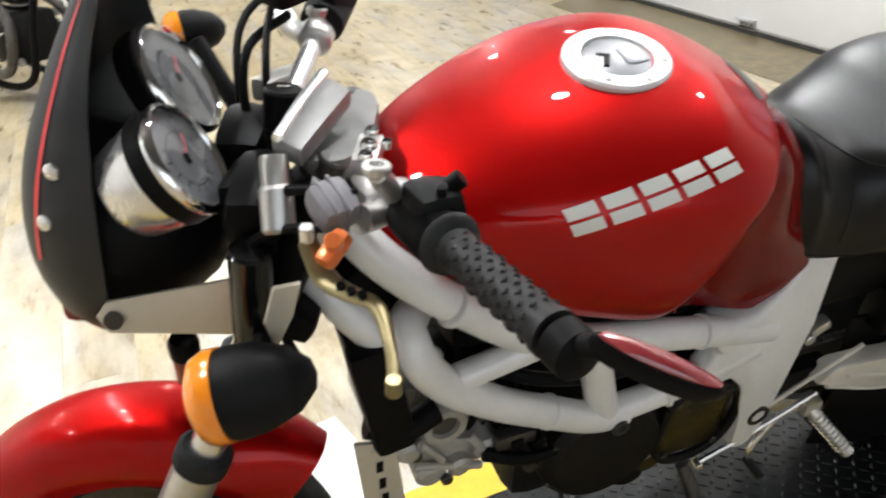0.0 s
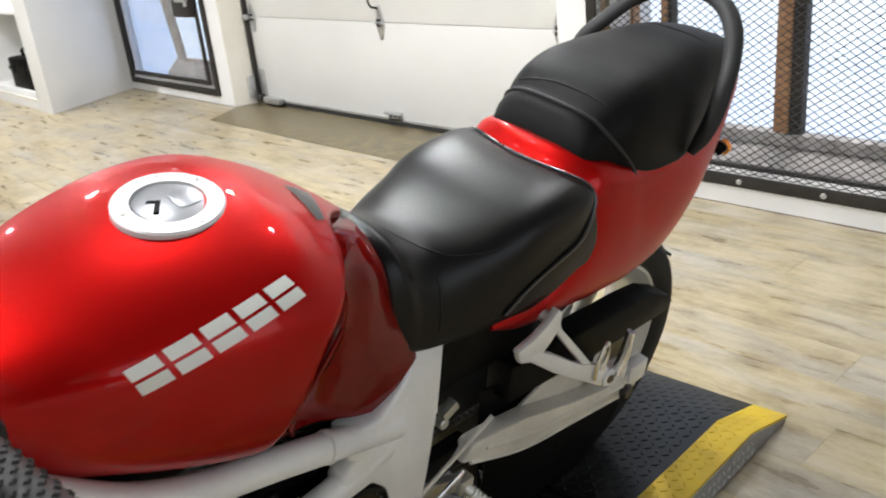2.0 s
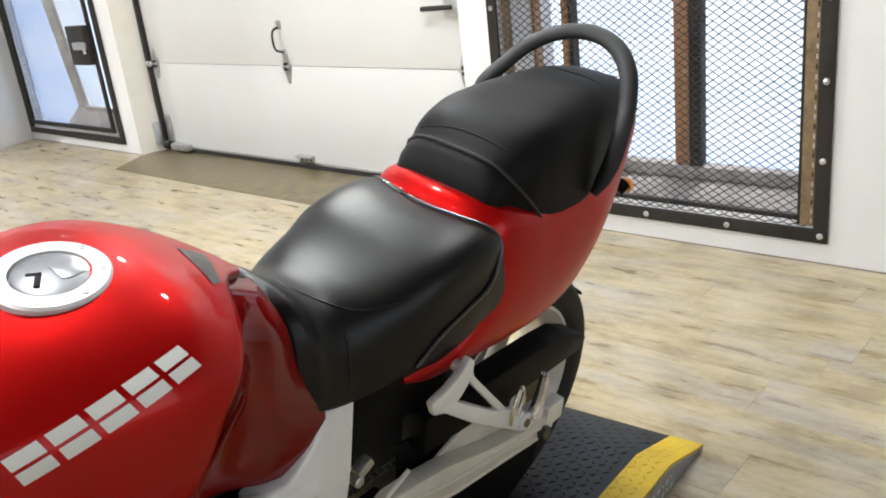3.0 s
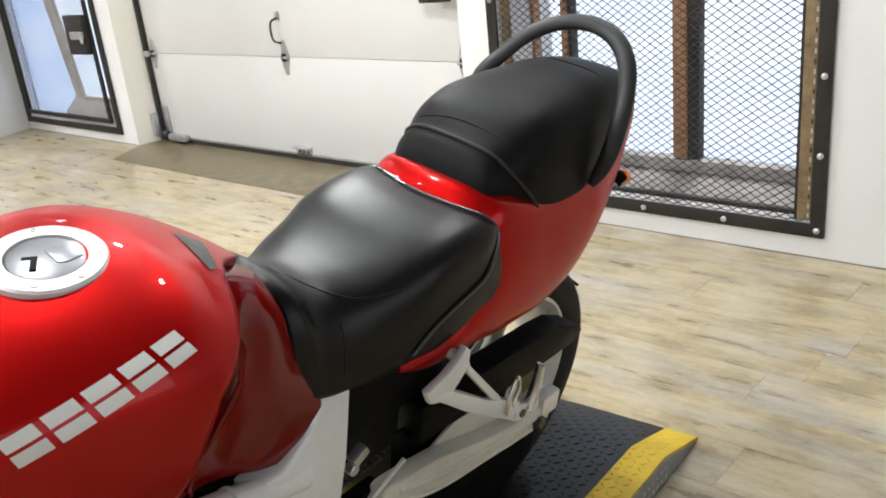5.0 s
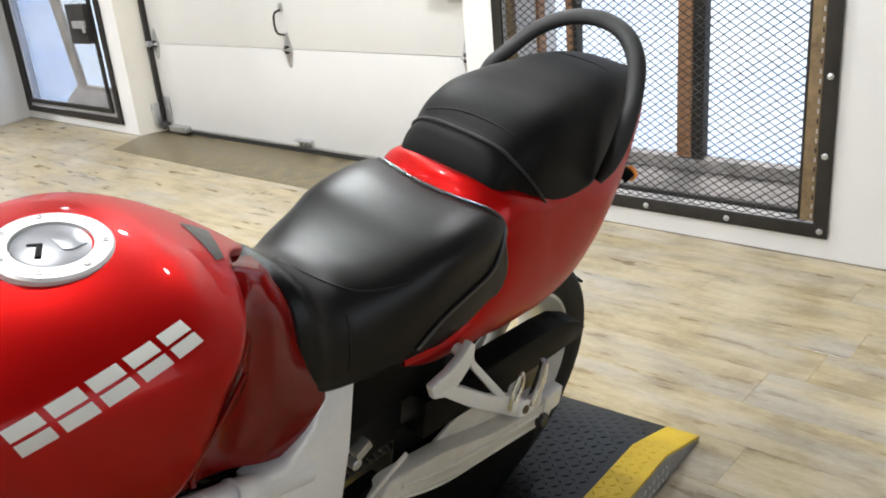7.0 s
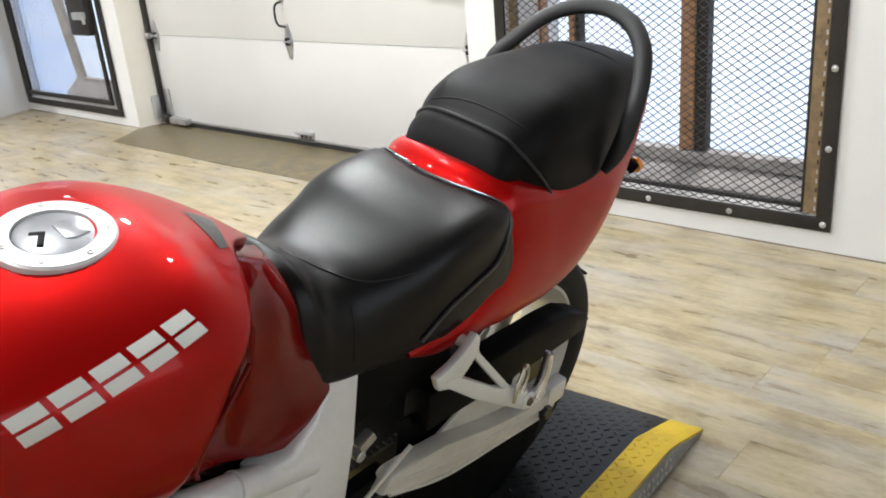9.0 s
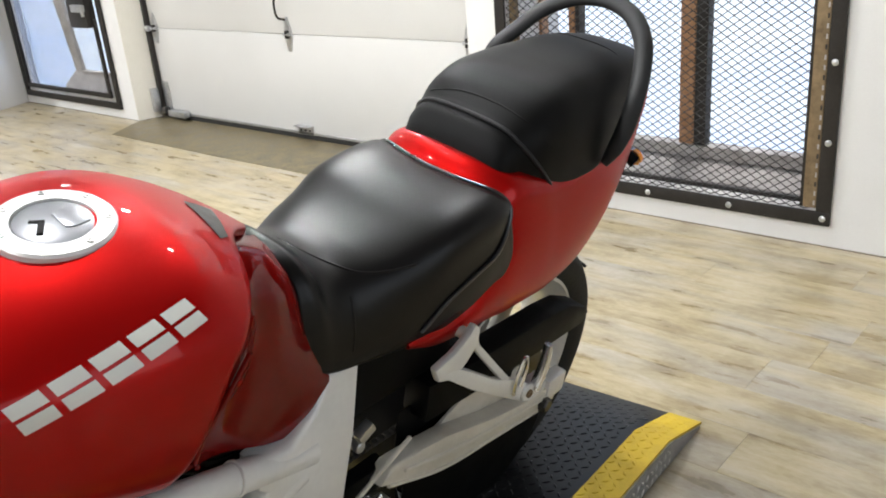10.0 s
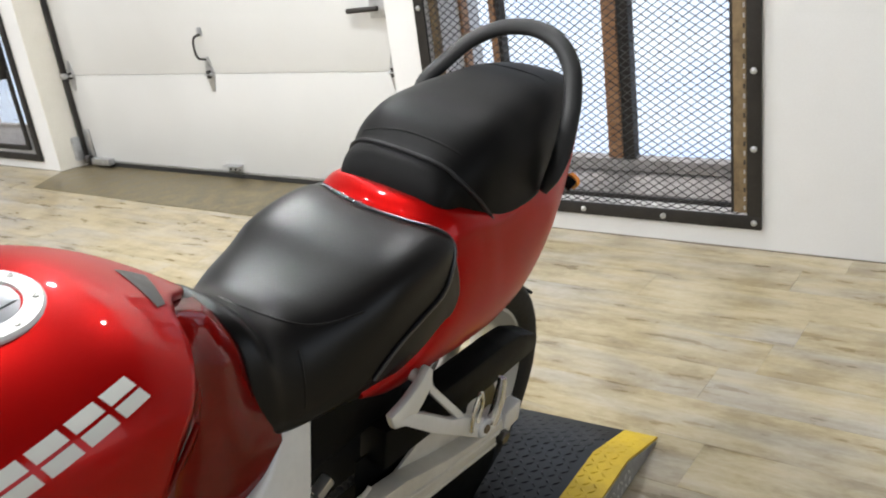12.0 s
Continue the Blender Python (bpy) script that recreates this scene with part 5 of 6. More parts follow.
rw = wheel("rear_wheel", "off-white three-spoke rear wheel", (0, 0, 0.300), (1, 0, 0), 0.308, 0.150, 0.225)
part("brake_disc", lathe([(-0.003, 0.055), (-0.003, 0.115), (0.003, 0.115), (0.003, 0.055), (-0.003, 0.055)], (-0.075, 0, 0.300), (1, 0, 0), 40, caps=False), CHAIN, rw)
part("sprocket", lathe([(-0.004, 0.04), (-0.004, 0.092), (0.004, 0.092), (0.004, 0.04)], (0.082, 0, 0.300), (1, 0, 0), 44), CHAIN, rw, "dark rear sprocket")
part("sprocket_carrier", lathe([(-0.02, 0.03), (-0.02, 0.062), (0.01, 0.058), (0.012, 0.03)], (0.075, 0, 0.300), (1, 0, 0), 30), WHITE_WHEEL, rw)


def chain():
    c = new("chain")
    c.parent = bike
    link = block((0.012, 0.013, 0.009), (0, 0, 0), 0.003)
    me = finish("link", link, CHAIN)
    path = []
    for t in np.linspace(0, 1, 38):
        path.append((0.082, -0.56 + 0.56 * t, 0.402 - 0.010 * t))
    for t in np.linspace(0, 1, 38):
        path.append((0.082, -0.56 + 0.56 * t, 0.322 - 0.114 * t))
    for p in path:
        o = new("link", me)
        o.parent = c
        o.location = p
    return c


chain()
GUARD = [(-0.34, 0.510), (-0.165, 0.494), (0.02, 0.486), (0.085, 0.478), (0.150, 0.447), (0.166, 0.418), (0.152, 0.404), (0.015, 0.406), (-0.16, 0.418), (-0.34, 0.430)]
part("chain_guard", slab(GUARD, 0.104, 0.055, 0.008), BLACK, bike, "black plastic chain guard")


# black plates added: one closes the view through the wheel, one paints its shade
part("inner_chain_guard", slab([(-0.37, 0.310), (-0.07, 0.312), (-0.035, 0.345), (-0.03, 0.425), (-0.37, 0.450)], 0.0945, 0.004, 0.001), BLACK, bike, "black plate added to close the view through the wheel")
part("lower_chain_guard", slab([(-0.34, 0.120), (-0.20, 0.062), (-0.02, 0.045), (0.085, 0.110), (0.120, 0.205), (0.060, 0.285), (-0.14, 0.300), (-0.34, 0.320)], 0.098, 0.005, 0.0015), BLACK, bike, "black plate standing for the shaded lower wheel")


def hugger():
    """Inner rear mudguard and battery tray: dark mass below the seat."""
    part("inner_mudguard", lathe([(-0.075, 0.335), (-0.085, 0.350), (0.085, 0.350), (0.075, 0.335)], (0, 0, 0.300), (1, 0, 0), 24, arc=(95, 175)), BLACK, bike, "black inner mudguard")
    part("battery_tray", block((0.20, 0.30, 0.17), (0, -0.40, 0.585), 0.02), BLACK, bike, "black battery tray under the seat")
    part("under_tail", block((0.17, 0.50, 0.09), (0, -0.08, 0.66), 0.03), BLACK, bike, "black under-tail tray")
    part("shock_absorber", rod((0.0, -0.52, 0.36), (0.0, -0.44, 0.60), 0.030, 18), CHAIN, bike, "rear shock absorber")
    for k in range(8):
        a = k / 8
        part("spring_coil", lathe([(-0.004, 0.034), (0, 0.040), (0.004, 0.034)], (0.0, -0.515 + 0.07 * a, 0.38 + 0.2 * a), (0, 0.32, 0.95), 20), BLACK, bike)


hugger()


# ---- rests and levers
def passenger_bracket(s):
    u = s * 0.178
    b = part("passenger_bracket", slab([(-0.313, 0.652), (-0.301, 0.640), (-0.300, 0.608), (-0.322, 0.586), (-0.350, 0.564), (-0.390, 0.580), (-0.401, 0.608), (-0.360, 0.618), (-0.330, 0.634)], u, 0.015, 0.005), SILVER, bike, "silver cast passenger footrest bracket", 50)
    part("bracket_arm", slab([(-0.390, 0.592), (-0.345, 0.585), (-0.300, 0.552), (-0.228, 0.496), (-0.190, 0.478), (-0.116, 0.428), (-0.095, 0.385), (-0.128, 0.388), (-0.294, 0.510)], u, 0.018, 0.006), SILVER, b, "", 50)
    part("bracket_strut", slab([(-0.304, 0.630), (-0.294, 0.604), (-0.185, 0.476), (-0.206, 0.478), (-0.304, 0.596)], u, 0.012, 0.004), SILVER, b, "", 50)
    part("bracket_boss", rod((u - s * 0.012, -0.125, 0.413), (u + s * 0.014, -0.125, 0.413), 0.019, 18), SILVER, b)
    part("bracket_bolt", lathe([(0, 0.0085), (0.004, 0.0085), (0.004, 0.005), (0.001, 0.004)], (u + s * 0.014, -0.125, 0.413), (s, 0, 0), 10), RUSTY, b, "rust-tinged bolt")
    part("bracket_mount", rod((s * 0.10, -0.318, 0.628), (u, -0.318, 0.628), 0.010, 12), SILVER, b)
    peg = part("passenger_peg", sweep([(s * 0.190, -0.105, 0.412), (s * 0.192, -0.092, 0.455), (s * 0.192, -0.088, 0.505)], [0.012, 0.012, 0.009], sides=10, flat=0.7), BRIGHT, bike, "folded aluminium passenger peg")
    part("peg_loop", sweep([(s * 0.192, -0.178, 0.440), (s * 0.192, -0.176, 0.478), (s * 0.192, -0.158, 0.512), (s * 0.192, -0.150, 0.490), (s * 0.192, -0.160, 0.450)], 0.0038, sides=8), BRIGHT, peg)
    part("peg_hinge", block((0.030, 0.055, 0.034), (s * 0.172, -0.085, 0.396), 0.007), SILVER, peg)


for s in (1, -1):
    passenger_bracket(s)


def rider_peg(s):
    p0, p1 = Vector((s * 0.135, -0.435, 0.300)), Vector((s * 0.200, -0.385, 0.238))
    peg = part("rider_peg", rod(p0, p1, 0.0115, 14), ALU, bike, "ribbed aluminium rider footpeg")
    d = (p1 - p0)
    for k in range(9):
        c = p0 + d * (0.18 + 0.085 * k)
        part("peg_rib", lathe([(-0.0018, 0.0112), (0, 0.0138), (0.0018, 0.0112)], c, d, 12), ALU, peg)
    part("peg_hinge", block((0.03, 0.035, 0.03), p0 + Vector((-s * 0.006, 0, 0.006)), 0.006), ALU, peg)
    part("peg_bracket", strip((-0.55, 0.355), (-0.425, 0.300), 0.030, 0.030, s * 0.126, 0.018, 0.004), ALU, peg)


for s in (1, -1):
    rider_peg(s)
shifter = part("shift_lever", sweep([(0.150, -0.662, 0.282), (0.150, -0.560, 0.318), (0.148, -0.455, 0.362)], 0.0042, sides=10), BRIGHT, bike, "bright steel shift lever")
part("rod_end", rod((0.143, -0.664, 0.282), (0.160, -0.664, 0.282), 0.0062, 10), BRIGHT, shifter)
part("toe_arm", sweep([(0.150, -0.530, 0.329), (0.152, -0.560, 0.262), (0.152, -0.553, 0.240)], 0.0046, sides=10), BRIGHT, shifter)
part("toe_pad", rod((0.146, -0.553, 0.240), (0.186, -0.553, 0.236), 0.0078, 12), RUBBER, shifter, "black rubber toe pad")
part("linkage_rod", sweep([(0.146, -0.600, 0.345), (0.146, -0.50, 0.395), (0.146, -0.395, 0.448)], 0.0042, sides=8), ARMM, bike, "pale gold linkage rod")


knuckle = part("pedal_knuckle", block((0.020, 0.034, 0.020), (0.112, -0.468, 0.482), 0.005, Matrix.Rotation(0.5, 4, "X")), ALU, bike, "small alloy knuckle behind the pivot plate")
part("knuckle_lug", rod((0.104, -0.482, 0.462), (0.122, -0.482, 0.462), 0.010, 12), ALU, knuckle)


# ---- engine
def engine():
    e = part("engine", block((0.22, 0.40, 0.19), (0, -0.775, 0.365), 0.04), ENGINE, bike, "black V-twin engine")
    for p0, p1, n in (((0, -0.90, 0.42), (0, -1.10, 0.50), 8), ((0, -0.76, 0.44), (0, -0.70, 0.62), 8)):
        p0, p1 = Vector(p0), Vector(p1)
        d = (p1 - p0).normalized()
        part("cylinder", rod(p0, p1, 0.072, 28), ENGINE, e)
        for k in range(n):
            c = p0 + (p1 - p0) * (0.25 + 0.08 * k)
            part("cooling_fin", lathe([(-0.002, 0.070), (-0.002, 0.088), (0.002, 0.088), (0.002, 0.070)], c, d, 28), ENGINE, e)
    tilt = Matrix.Rotation(radians(-22), 4, "X")
    part("front_head", block((0.15, 0.135, 0.115), (0.0, -1.062, 0.470), 0.020, tilt), CASTING, e, "pale grey front cylinder head")
    part("head_cover", block((0.13, 0.050, 0.10), (0, -1.130, 0.498), 0.018, tilt), CASTING, e)
    side = part("head_side", lathe([(0, 0.036), (0.022, 0.035), (0.030, 0.030), (0.030, 0.020), (0.022, 0.018), (0.022, 0.001)], (0.082, -1.084, 0.508), (1, 0, 0), 24), CASTING, e)
    # dark disc paints the shaded inside of a round hole
    part("core_plug", lathe([(0, 0.0185), (0.003, 0.017), (0.004, 0.001)], (0.104, -1.084, 0.508), (1, 0, 0), 20), CHAIN, side, "dark disc drawn for the inside of a round hole")
    part("head_flange", block((0.050, 0.125, 0.050), (0.075, -1.070, 0.438), 0.012, tilt), CASTING, e)
    for p0, p1, r in (((0.05, -1.100, 0.412), (0.112, -1.100, 0.408), 0.022), ((0.05, -1.062, 0.420), (0.118, -1.060, 0.416), 0.018), ((0.05, -1.022, 0.440), (0.116, -1.020, 0.436), 0.020), ((0.06, -1.130, 0.470), (0.110, -1.132, 0.468), 0.018)):
        part("head_lug", rod(p0, p1, r, 16, chamfer=0.3), CASTING, e)
    for p0, p1 in (((0.108, -1.118, 0.486), (0.114, -1.086, 0.446)), ((0.112, -1.050, 0.480), (0.116, -1.030, 0.446)), ((0.106, -1.125, 0.440), (0.116, -1.030, 0.412))):
        part("head_rib", rod(p0, p1, 0.006, 8), CASTING, e)
    for u, v, w, r in ((0.098, -1.105, 0.520, 0.009), (0.098, -1.030, 0.500, 0.008), (0.110, -1.080, 0.402, 0.009), (0.098, -1.120, 0.455, 0.008), (0.108, -1.000, 0.455, 0.009)):
        part("head_bolt", rod((u, v, w), (u + 0.010, v, w), r, 8), CHAIN, e)
    for k, (v, w) in enumerate(((-0.985, 0.452), (-0.972, 0.425), (-0.950, 0.440), (-0.960, 0.395), (-0.930, 0.405))):
        part("fitting", block((0.030, 0.018, 0.016), (0.118 + 0.004 * (k % 2), v, w), 0.003, Matrix.Rotation(0.3 * k, 4, "X")), CHAIN if k % 2 else BLACK, e)
    part("alternator_cover", lathe([(0, 0.100), (0.030, 0.098), (0.045, 0.085), (0.050, 0.04), (0.05, 0.001)], (0.105, -0.845, 0.385), (1, 0, 0), 36), ENGINE, e, "round black alternator cover")
    for k in range(7):
        q = k * 2 * math.pi / 7
        part("cover_bolt", rod((0.125, -0.845 + 0.092 * math.cos(q), 0.385 + 0.092 * math.sin(q)), (0.142, -0.845 + 0.092 * math.cos(q), 0.385 + 0.092 * math.sin(q)), 0.006, 8), CHAIN, e)
    part("sprocket_cover", block((0.05, 0.13, 0.15), (0.118, -0.690, 0.385), 0.02), BRASSY, e, "oily brown sprocket cover")
    part("cover_rim", block((0.04, 0.15, 0.165), (0.108, -0.690, 0.385), 0.02), ENGINE, e)
    part("cover_frame", sweep([(0.143, -0.748, 0.440), (0.143, -0.735, 0.454), (0.143, -0.650, 0.454), (0.143, -0.633, 0.440), (0.143, -0.630, 0.335), (0.143, -0.645, 0.318), (0.143, -0.735, 0.318), (0.143, -0.748, 0.332), (0.143, -0.748, 0.440)], 0.0075, n=60, sides=10), ENGINE, e, "raised black edge of the cover")
    part("cover_boss", rod((0.130, -0.760, 0.325), (0.148, -0.760, 0.325), 0.020, 16, chamfer=0.3), BRASSY, e)
    part("cover_boss", rod((0.126, -0.790, 0.305), (0.146, -0.792, 0.302), 0.026, 16, chamfer=0.3), ENGINE, e)
    for v, w in ((-0.735, 0.445), (-0.645, 0.445), (-0.645, 0.33), (-0.735, 0.33)):
        part("cover_bolt", rod((0.135, v, w), (0.150, v, w), 0.006, 8), CHAIN, e)
    part("oil_sump", block((0.13, 0.24, 0.09), (-0.02, -0.74, 0.270), 0.03), ENGINE, e)
    part("airbox", block((0.20, 0.40, 0.10), (0, -0.88, 0.672), 0.03), BLACK, e, "black airbox under the tank")
    part("rear_head", block((0.17, 0.11, 0.09), (0, -0.685, 0.60), 0.02), ENGINE, e)
    for pts in ([(0.09, -1.02, 0.58), (0.11, -0.98, 0.565), (0.12, -0.90, 0.54), (0.115, -0.80, 0.52)], [(0.12, -1.03, 0.44), (0.135, -0.99, 0.43), (0.135, -0.93, 0.42), (0.12, -0.87, 0.44)]):
        part("hose", sweep(pts, 0.010, sides=10), BLACK, e, "black rubber hose")
    part("mount_clip", block((0.02, 0.06, 0.025), (0.118, -0.985, 0.455), 0.004), CHAIN, e)
    part("thin_pipe", sweep([(0.128, -0.945, 0.45), (0.132, -0.935, 0.40), (0.128, -0.905, 0.32), (0.12, -0.88, 0.24)], 0.004, sides=8), CHAIN, e)
    part("exhaust_pipe", sweep([(-0.07, -1.05, 0.44), (-0.09, -1.04, 0.34), (-0.09, -0.96, 0.25), (-0.09, -0.80, 0.20), (-0.10, -0.5, 0.20)], 0.022, sides=16), ALU, e, "grey exhaust pipe")
    part("muffler", sweep([(-0.12, -0.48, 0.205), (-0.17, -0.30, 0.27), (-0.18, 0.12, 0.40)], [0.03, 0.052, 0.05], sides=20), ALU, e, "round alloy silencer")
    # radiator before the engine
    r = part("radiator", block((0.075, 0.035, 0.19), (0.090, -1.178, 0.612), 0.008, Matrix.Rotation(radians(10), 4, "X")), BLACK, bike, "black radiator")
    part("radiator_tank", block((0.035, 0.055, 0.19), (0.118, -1.172, 0.612), 0.012, Matrix.Rotation(radians(10), 4, "X")), BLACK, r)
    part("radiator_hose", sweep([(0.11, -1.19, 0.56), (0.12, -1.15, 0.545), (0.11, -1.10, 0.55)], 0.018, sides=12), BLACK, r)
    plate = part("lower_bracket", slab([(-1.205, 0.520), (-1.150, 0.500), (-1.128, 0.30), (-1.185, 0.30)], 0.102, 0.006, 0.001), BEIGE, bike, "dusty silver lower bracket with slots")
    for w in (0.462, 0.425, 0.39):
        part("slot", block((0.002, 0.009, 0.020), (0.1062, -1.172 + 0.1 * (0.46 - w), w), 0.0), BLACK, plate)
    part("bracket_screw", rod((0.105, -1.178, 0.500), (0.109, -1.178, 0.500), 0.006, 10), ALU, plate)
    part("side_stand", sweep([(0.12, -0.66, 0.24), (0.19, -0.63, 0.12), (0.245, -0.60, 0.015)], 0.012, sides=12), CHAIN, bike, "dark steel side stand")


engine()

# ---- steered front end
STEER = -27.0
AXP, AXD = Vector((0, -1.13, 0.90)), Vector((0, math.sin(radians(25)), math.cos(radians(25))))
TURN = Matrix.Translation(AXP) @ Matrix.Rotation(radians(STEER), 4, AXD) @ Matrix.Translation(-AXP)


BACK = TURN.inverted()


def front(name, bm, material, parent=None, label="", smooth=35):
    """A part of the steered front end: drawn straight ahead, then turned about the steering axis."""
    bmesh.ops.transform(bm, matrix=TURN, verts=bm.verts)
    return part(name, bm, material, parent or bike, label, smooth)


def fork_at(w, off=0.035):
    """v of the fork line at the height w."""
    return -1.13 - (w - 0.90) * -math.tan(radians(25)) - off / math.cos(radians(25))


for s in (1, -1):
    def fp(w):
        return (s * 0.100, fork_at(w), w)

    leg = front("fork_leg", rod(fp(0.36), fp(0.525), 0.030, 20), ALU, None, "grey alloy fork slider")
    front("fork_tube", rod(fp(0.51), fp(0.73), 0.0215, 20), BRIGHT, leg, "bright fork stanchion")
    front("upper_fork_tube", rod(fp(0.72), fp(0.885), 0.026, 20), BLACK, leg, "black upper fork tube")
    front("dust_seal", rod(fp(0.510), fp(0.540), 0.034, 20), RUBBER, leg)
    front("fork_cap", rod(fp(0.890), fp(0.908), 0.016, 18), CHAIN, leg, "alloy fork cap")
    front("axle_boss", rod((s * 0.075, fork_at(0.30), 0.30), (s * 0.125, fork_at(0.30), 0.30), 0.034, 18), ALU, leg)
    front("brake_disc", lathe([(-0.0025, 0.075), (-0.0025, 0.145), (0.0025, 0.145), (0.0025, 0.075), (-0.0025, 0.075)], (s * 0.068, fork_at(0.30), 0.30), (1, 0, 0), 40, caps=False), CHAIN, leg)
    front("brake_caliper", block((0.05, 0.07, 0.11), (s * 0.082, fork_at(0.30) + 0.10, 0.36), 0.014), BLACK, leg)
front("lower_yoke", block((0.26, 0.075, 0.035), (0, fork_at(0.73) + 0.02, 0.735), 0.012, Matrix.Rotation(radians(-25), 4, "X")), BLACK, None, "black lower fork yoke")
YV = fork_at(0.89) - 0.012
YOKE = []
for q in np.linspace(0, 2 * math.pi, 28, endpoint=False):
    cx, sy = math.cos(q), math.sin(q)
    YOKE.append((0.112 * math.copysign(abs(cx) ** 0.7, cx), YV + 0.012 + 0.038 * math.copysign(abs(sy) ** 0.8, sy)))
yoke = front("top_yoke", slab(YOKE, 0.898, 0.024, 0.007, "z"), YOKEM, None, "dull grey alloy top yoke", 50)
# clamp plate with two ridges along it
PL = [Vector((0.052, -1.258)), Vector((-0.062, -1.182)), Vector((-0.008, -1.158)), Vector((0.088, -1.238))]
plate_top = part("clamp_plate", slab([tuple(p) for p in PL], 0.940, 0.022, 0.006, "z"), YOKEM, yoke, "ridged grey alloy clamp plate")
for k in (0.24,):
    a, b = PL[0].lerp(PL[3], k), PL[1].lerp(PL[2], k)
    part("plate_ridge", sweep([(a.x, a.y, 0.951), ((a.x + b.x) / 2, (a.y + b.y) / 2, 0.954), (b.x, b.y, 0.951)], 0.0060, sides=10, flat=0.8), BRIGHT, plate_top)
front("ignition_lock", rod((0, YV - 0.05, 0.90), (0, YV - 0.045, 0.945), 0.022, 18), BLACK, yoke, "black ignition lock")
front("key_slot", block((0.003, 0.014, 0.004), (0, YV - 0.045, 0.946), 0.001), CHROME, yoke)
# front wheel and mudguard
fw = wheel("front_wheel", "off-white three-spoke front wheel", (0, fork_at(0.30) + 0.02, 0.226), (1, 0, 0), 0.224, 0.110, 0.165, 18)
for o in (fw, *fw.children_recursive):
    o.data.transform(TURN)


def front_fender():
    bm = bmesh.new()
    loops = []
    c = (fork_at(0.30) + 0.02, 0.172)
    for q in np.linspace(radians(14), radians(126), 44):
        # q: 0 at the front of the wheel, 90 at its top
        taper = min(1, (q - 0.10) / 0.5, (2.36 - q) / 0.4)
        hw = 0.072 * max(taper, 0.45) ** 0.5
        loop = []
        for a in np.linspace(-1, 1, 17):
            r = 0.362 - 0.085 * abs(a) ** 2.6
            loop.append((hw * math.sin(a * math.pi / 2), c[0] - r * math.cos(q), c[1] + r * math.sin(q)))
        for a in np.linspace(1, -1, 17):
            r = 0.357 - 0.085 * abs(a) ** 2.6
            loop.append((hw * 0.97 * math.sin(a * math.pi / 2), c[0] - r * math.cos(q), c[1] + r * math.sin(q)))
        loops.append(loop)
    rings(bm, loops)
    return done(bm)


fender = front("front_fender", front_fender(), RED, None, "glossy red front mudguard", 60)
pot = part("fluid_pot", lathe([(0, 0.008), (0.004, 0.0145), (0.040, 0.015), (0.044, 0.012)], (0.05, -1.375, 0.650), (0, 0, 1), 20), FLUID, bike, "small brown-red fluid pot")
part("pot_cap", lathe([(0, 0.0165), (0.018, 0.0175), (0.024, 0.014), (0.024, 0.001)], (0.05, -1.375, 0.693), (0, 0, 1), 20), BLACK, pot, "black screw cap")


# instruments
def gauge(at, tilt, K):
    """A round dial: silver cup, chrome bezel, pale face under glass."""
    c = BACK @ Vector(at)
    ax = Vector((0, math.sin(radians(tilt)), math.cos(radians(tilt))))
    cup = front("gauge", lathe([(a_ * K, r_ * K) for a_, r_ in [(-0.062, 0.010), (-0.061, 0.030), (-0.050, 0.041), (-0.020, 0.047), (0.0, 0.047)]], c, ax, 40), BRIGHT, None, "round instrument in a bright silver cup", 50)
    front("cup_band", lathe([(a_ * K, r_ * K) for a_, r_ in [(-0.012, 0.0485), (-0.012, 0.0495), (0.004, 0.0495), (0.004, 0.047)]], c, ax, 40, caps=False), BLACK, cup)
    front("bezel", lathe([(a_ * K, r_ * K) for a_, r_ in [(0.002, 0.0475), (0.006, 0.0505), (0.011, 0.0500), (0.014, 0.0460), (0.011, 0.0420), (0.004, 0.0415)]], c, ax, 48, caps=False), CHROME, cup, "chrome bezel", 60)
    front("dial", lathe([(a_ * K, r_ * K) for a_, r_ in [(0.004, 0.0425), (0.005, 0.0425), (0.005, 0.001)]], c, ax, 40), DIAL, cup, "dark grey dial face")
    a = Vector((1, 0, 0))
    b = ax.cross(a)
    for k in range(12):
        q = radians(-130 + k * 260 / 11)
        d = a * math.sin(q) + b * math.cos(q)
        front("dial_mark", rod(c + ax * 0.0056 + d * 0.030, c + ax * 0.0056 + d * 0.037, 0.0011, 6), BLACK, cup)
    front("needle", rod(c + ax * 0.0075, c + ax * 0.0075 - a * 0.022 - b * 0.020, 0.0012, 6), STRIPE, cup, "red needle")
    front("needle_hub", rod(c + ax * 0.005, c + ax * 0.0095, 0.006, 14), BLACK, cup)
    front("dial_band", lathe([(a_ * K, r_ * K) for a_, r_ in [(0.0055, 0.0245), (0.0058, 0.0240), (0.0055, 0.0235)]], c, ax, 30, caps=False), BLACK, cup)
    g = front("cover_glass", lathe([(a_ * K, r_ * K) for a_, r_ in [(0.0108, 0.0418), (0.0112, 0.0418), (0.0120, 0.030), (0.0124, 0.001)]], c, ax, 40, caps=False), LENSG, cup)
    g.visible_shadow = False


gauge((0.004, -1.342, 0.906), 58, 1.22)
gauge((-0.140, -1.326, 0.917), 59, 1.36)
front("gauge_bracket", block((0.20, 0.02, 0.05), (0, -1.275, 0.850), 0.006), BLACK, None, "black instrument bracket")
front("speedo_cable", sweep([(-0.05, -1.36, 0.80), (-0.02, -1.33, 0.75), (0.03, -1.28, 0.72), (0.06, -1.27, 0.62)], 0.006, sides=8), BLACK, None, "black speedometer cable")


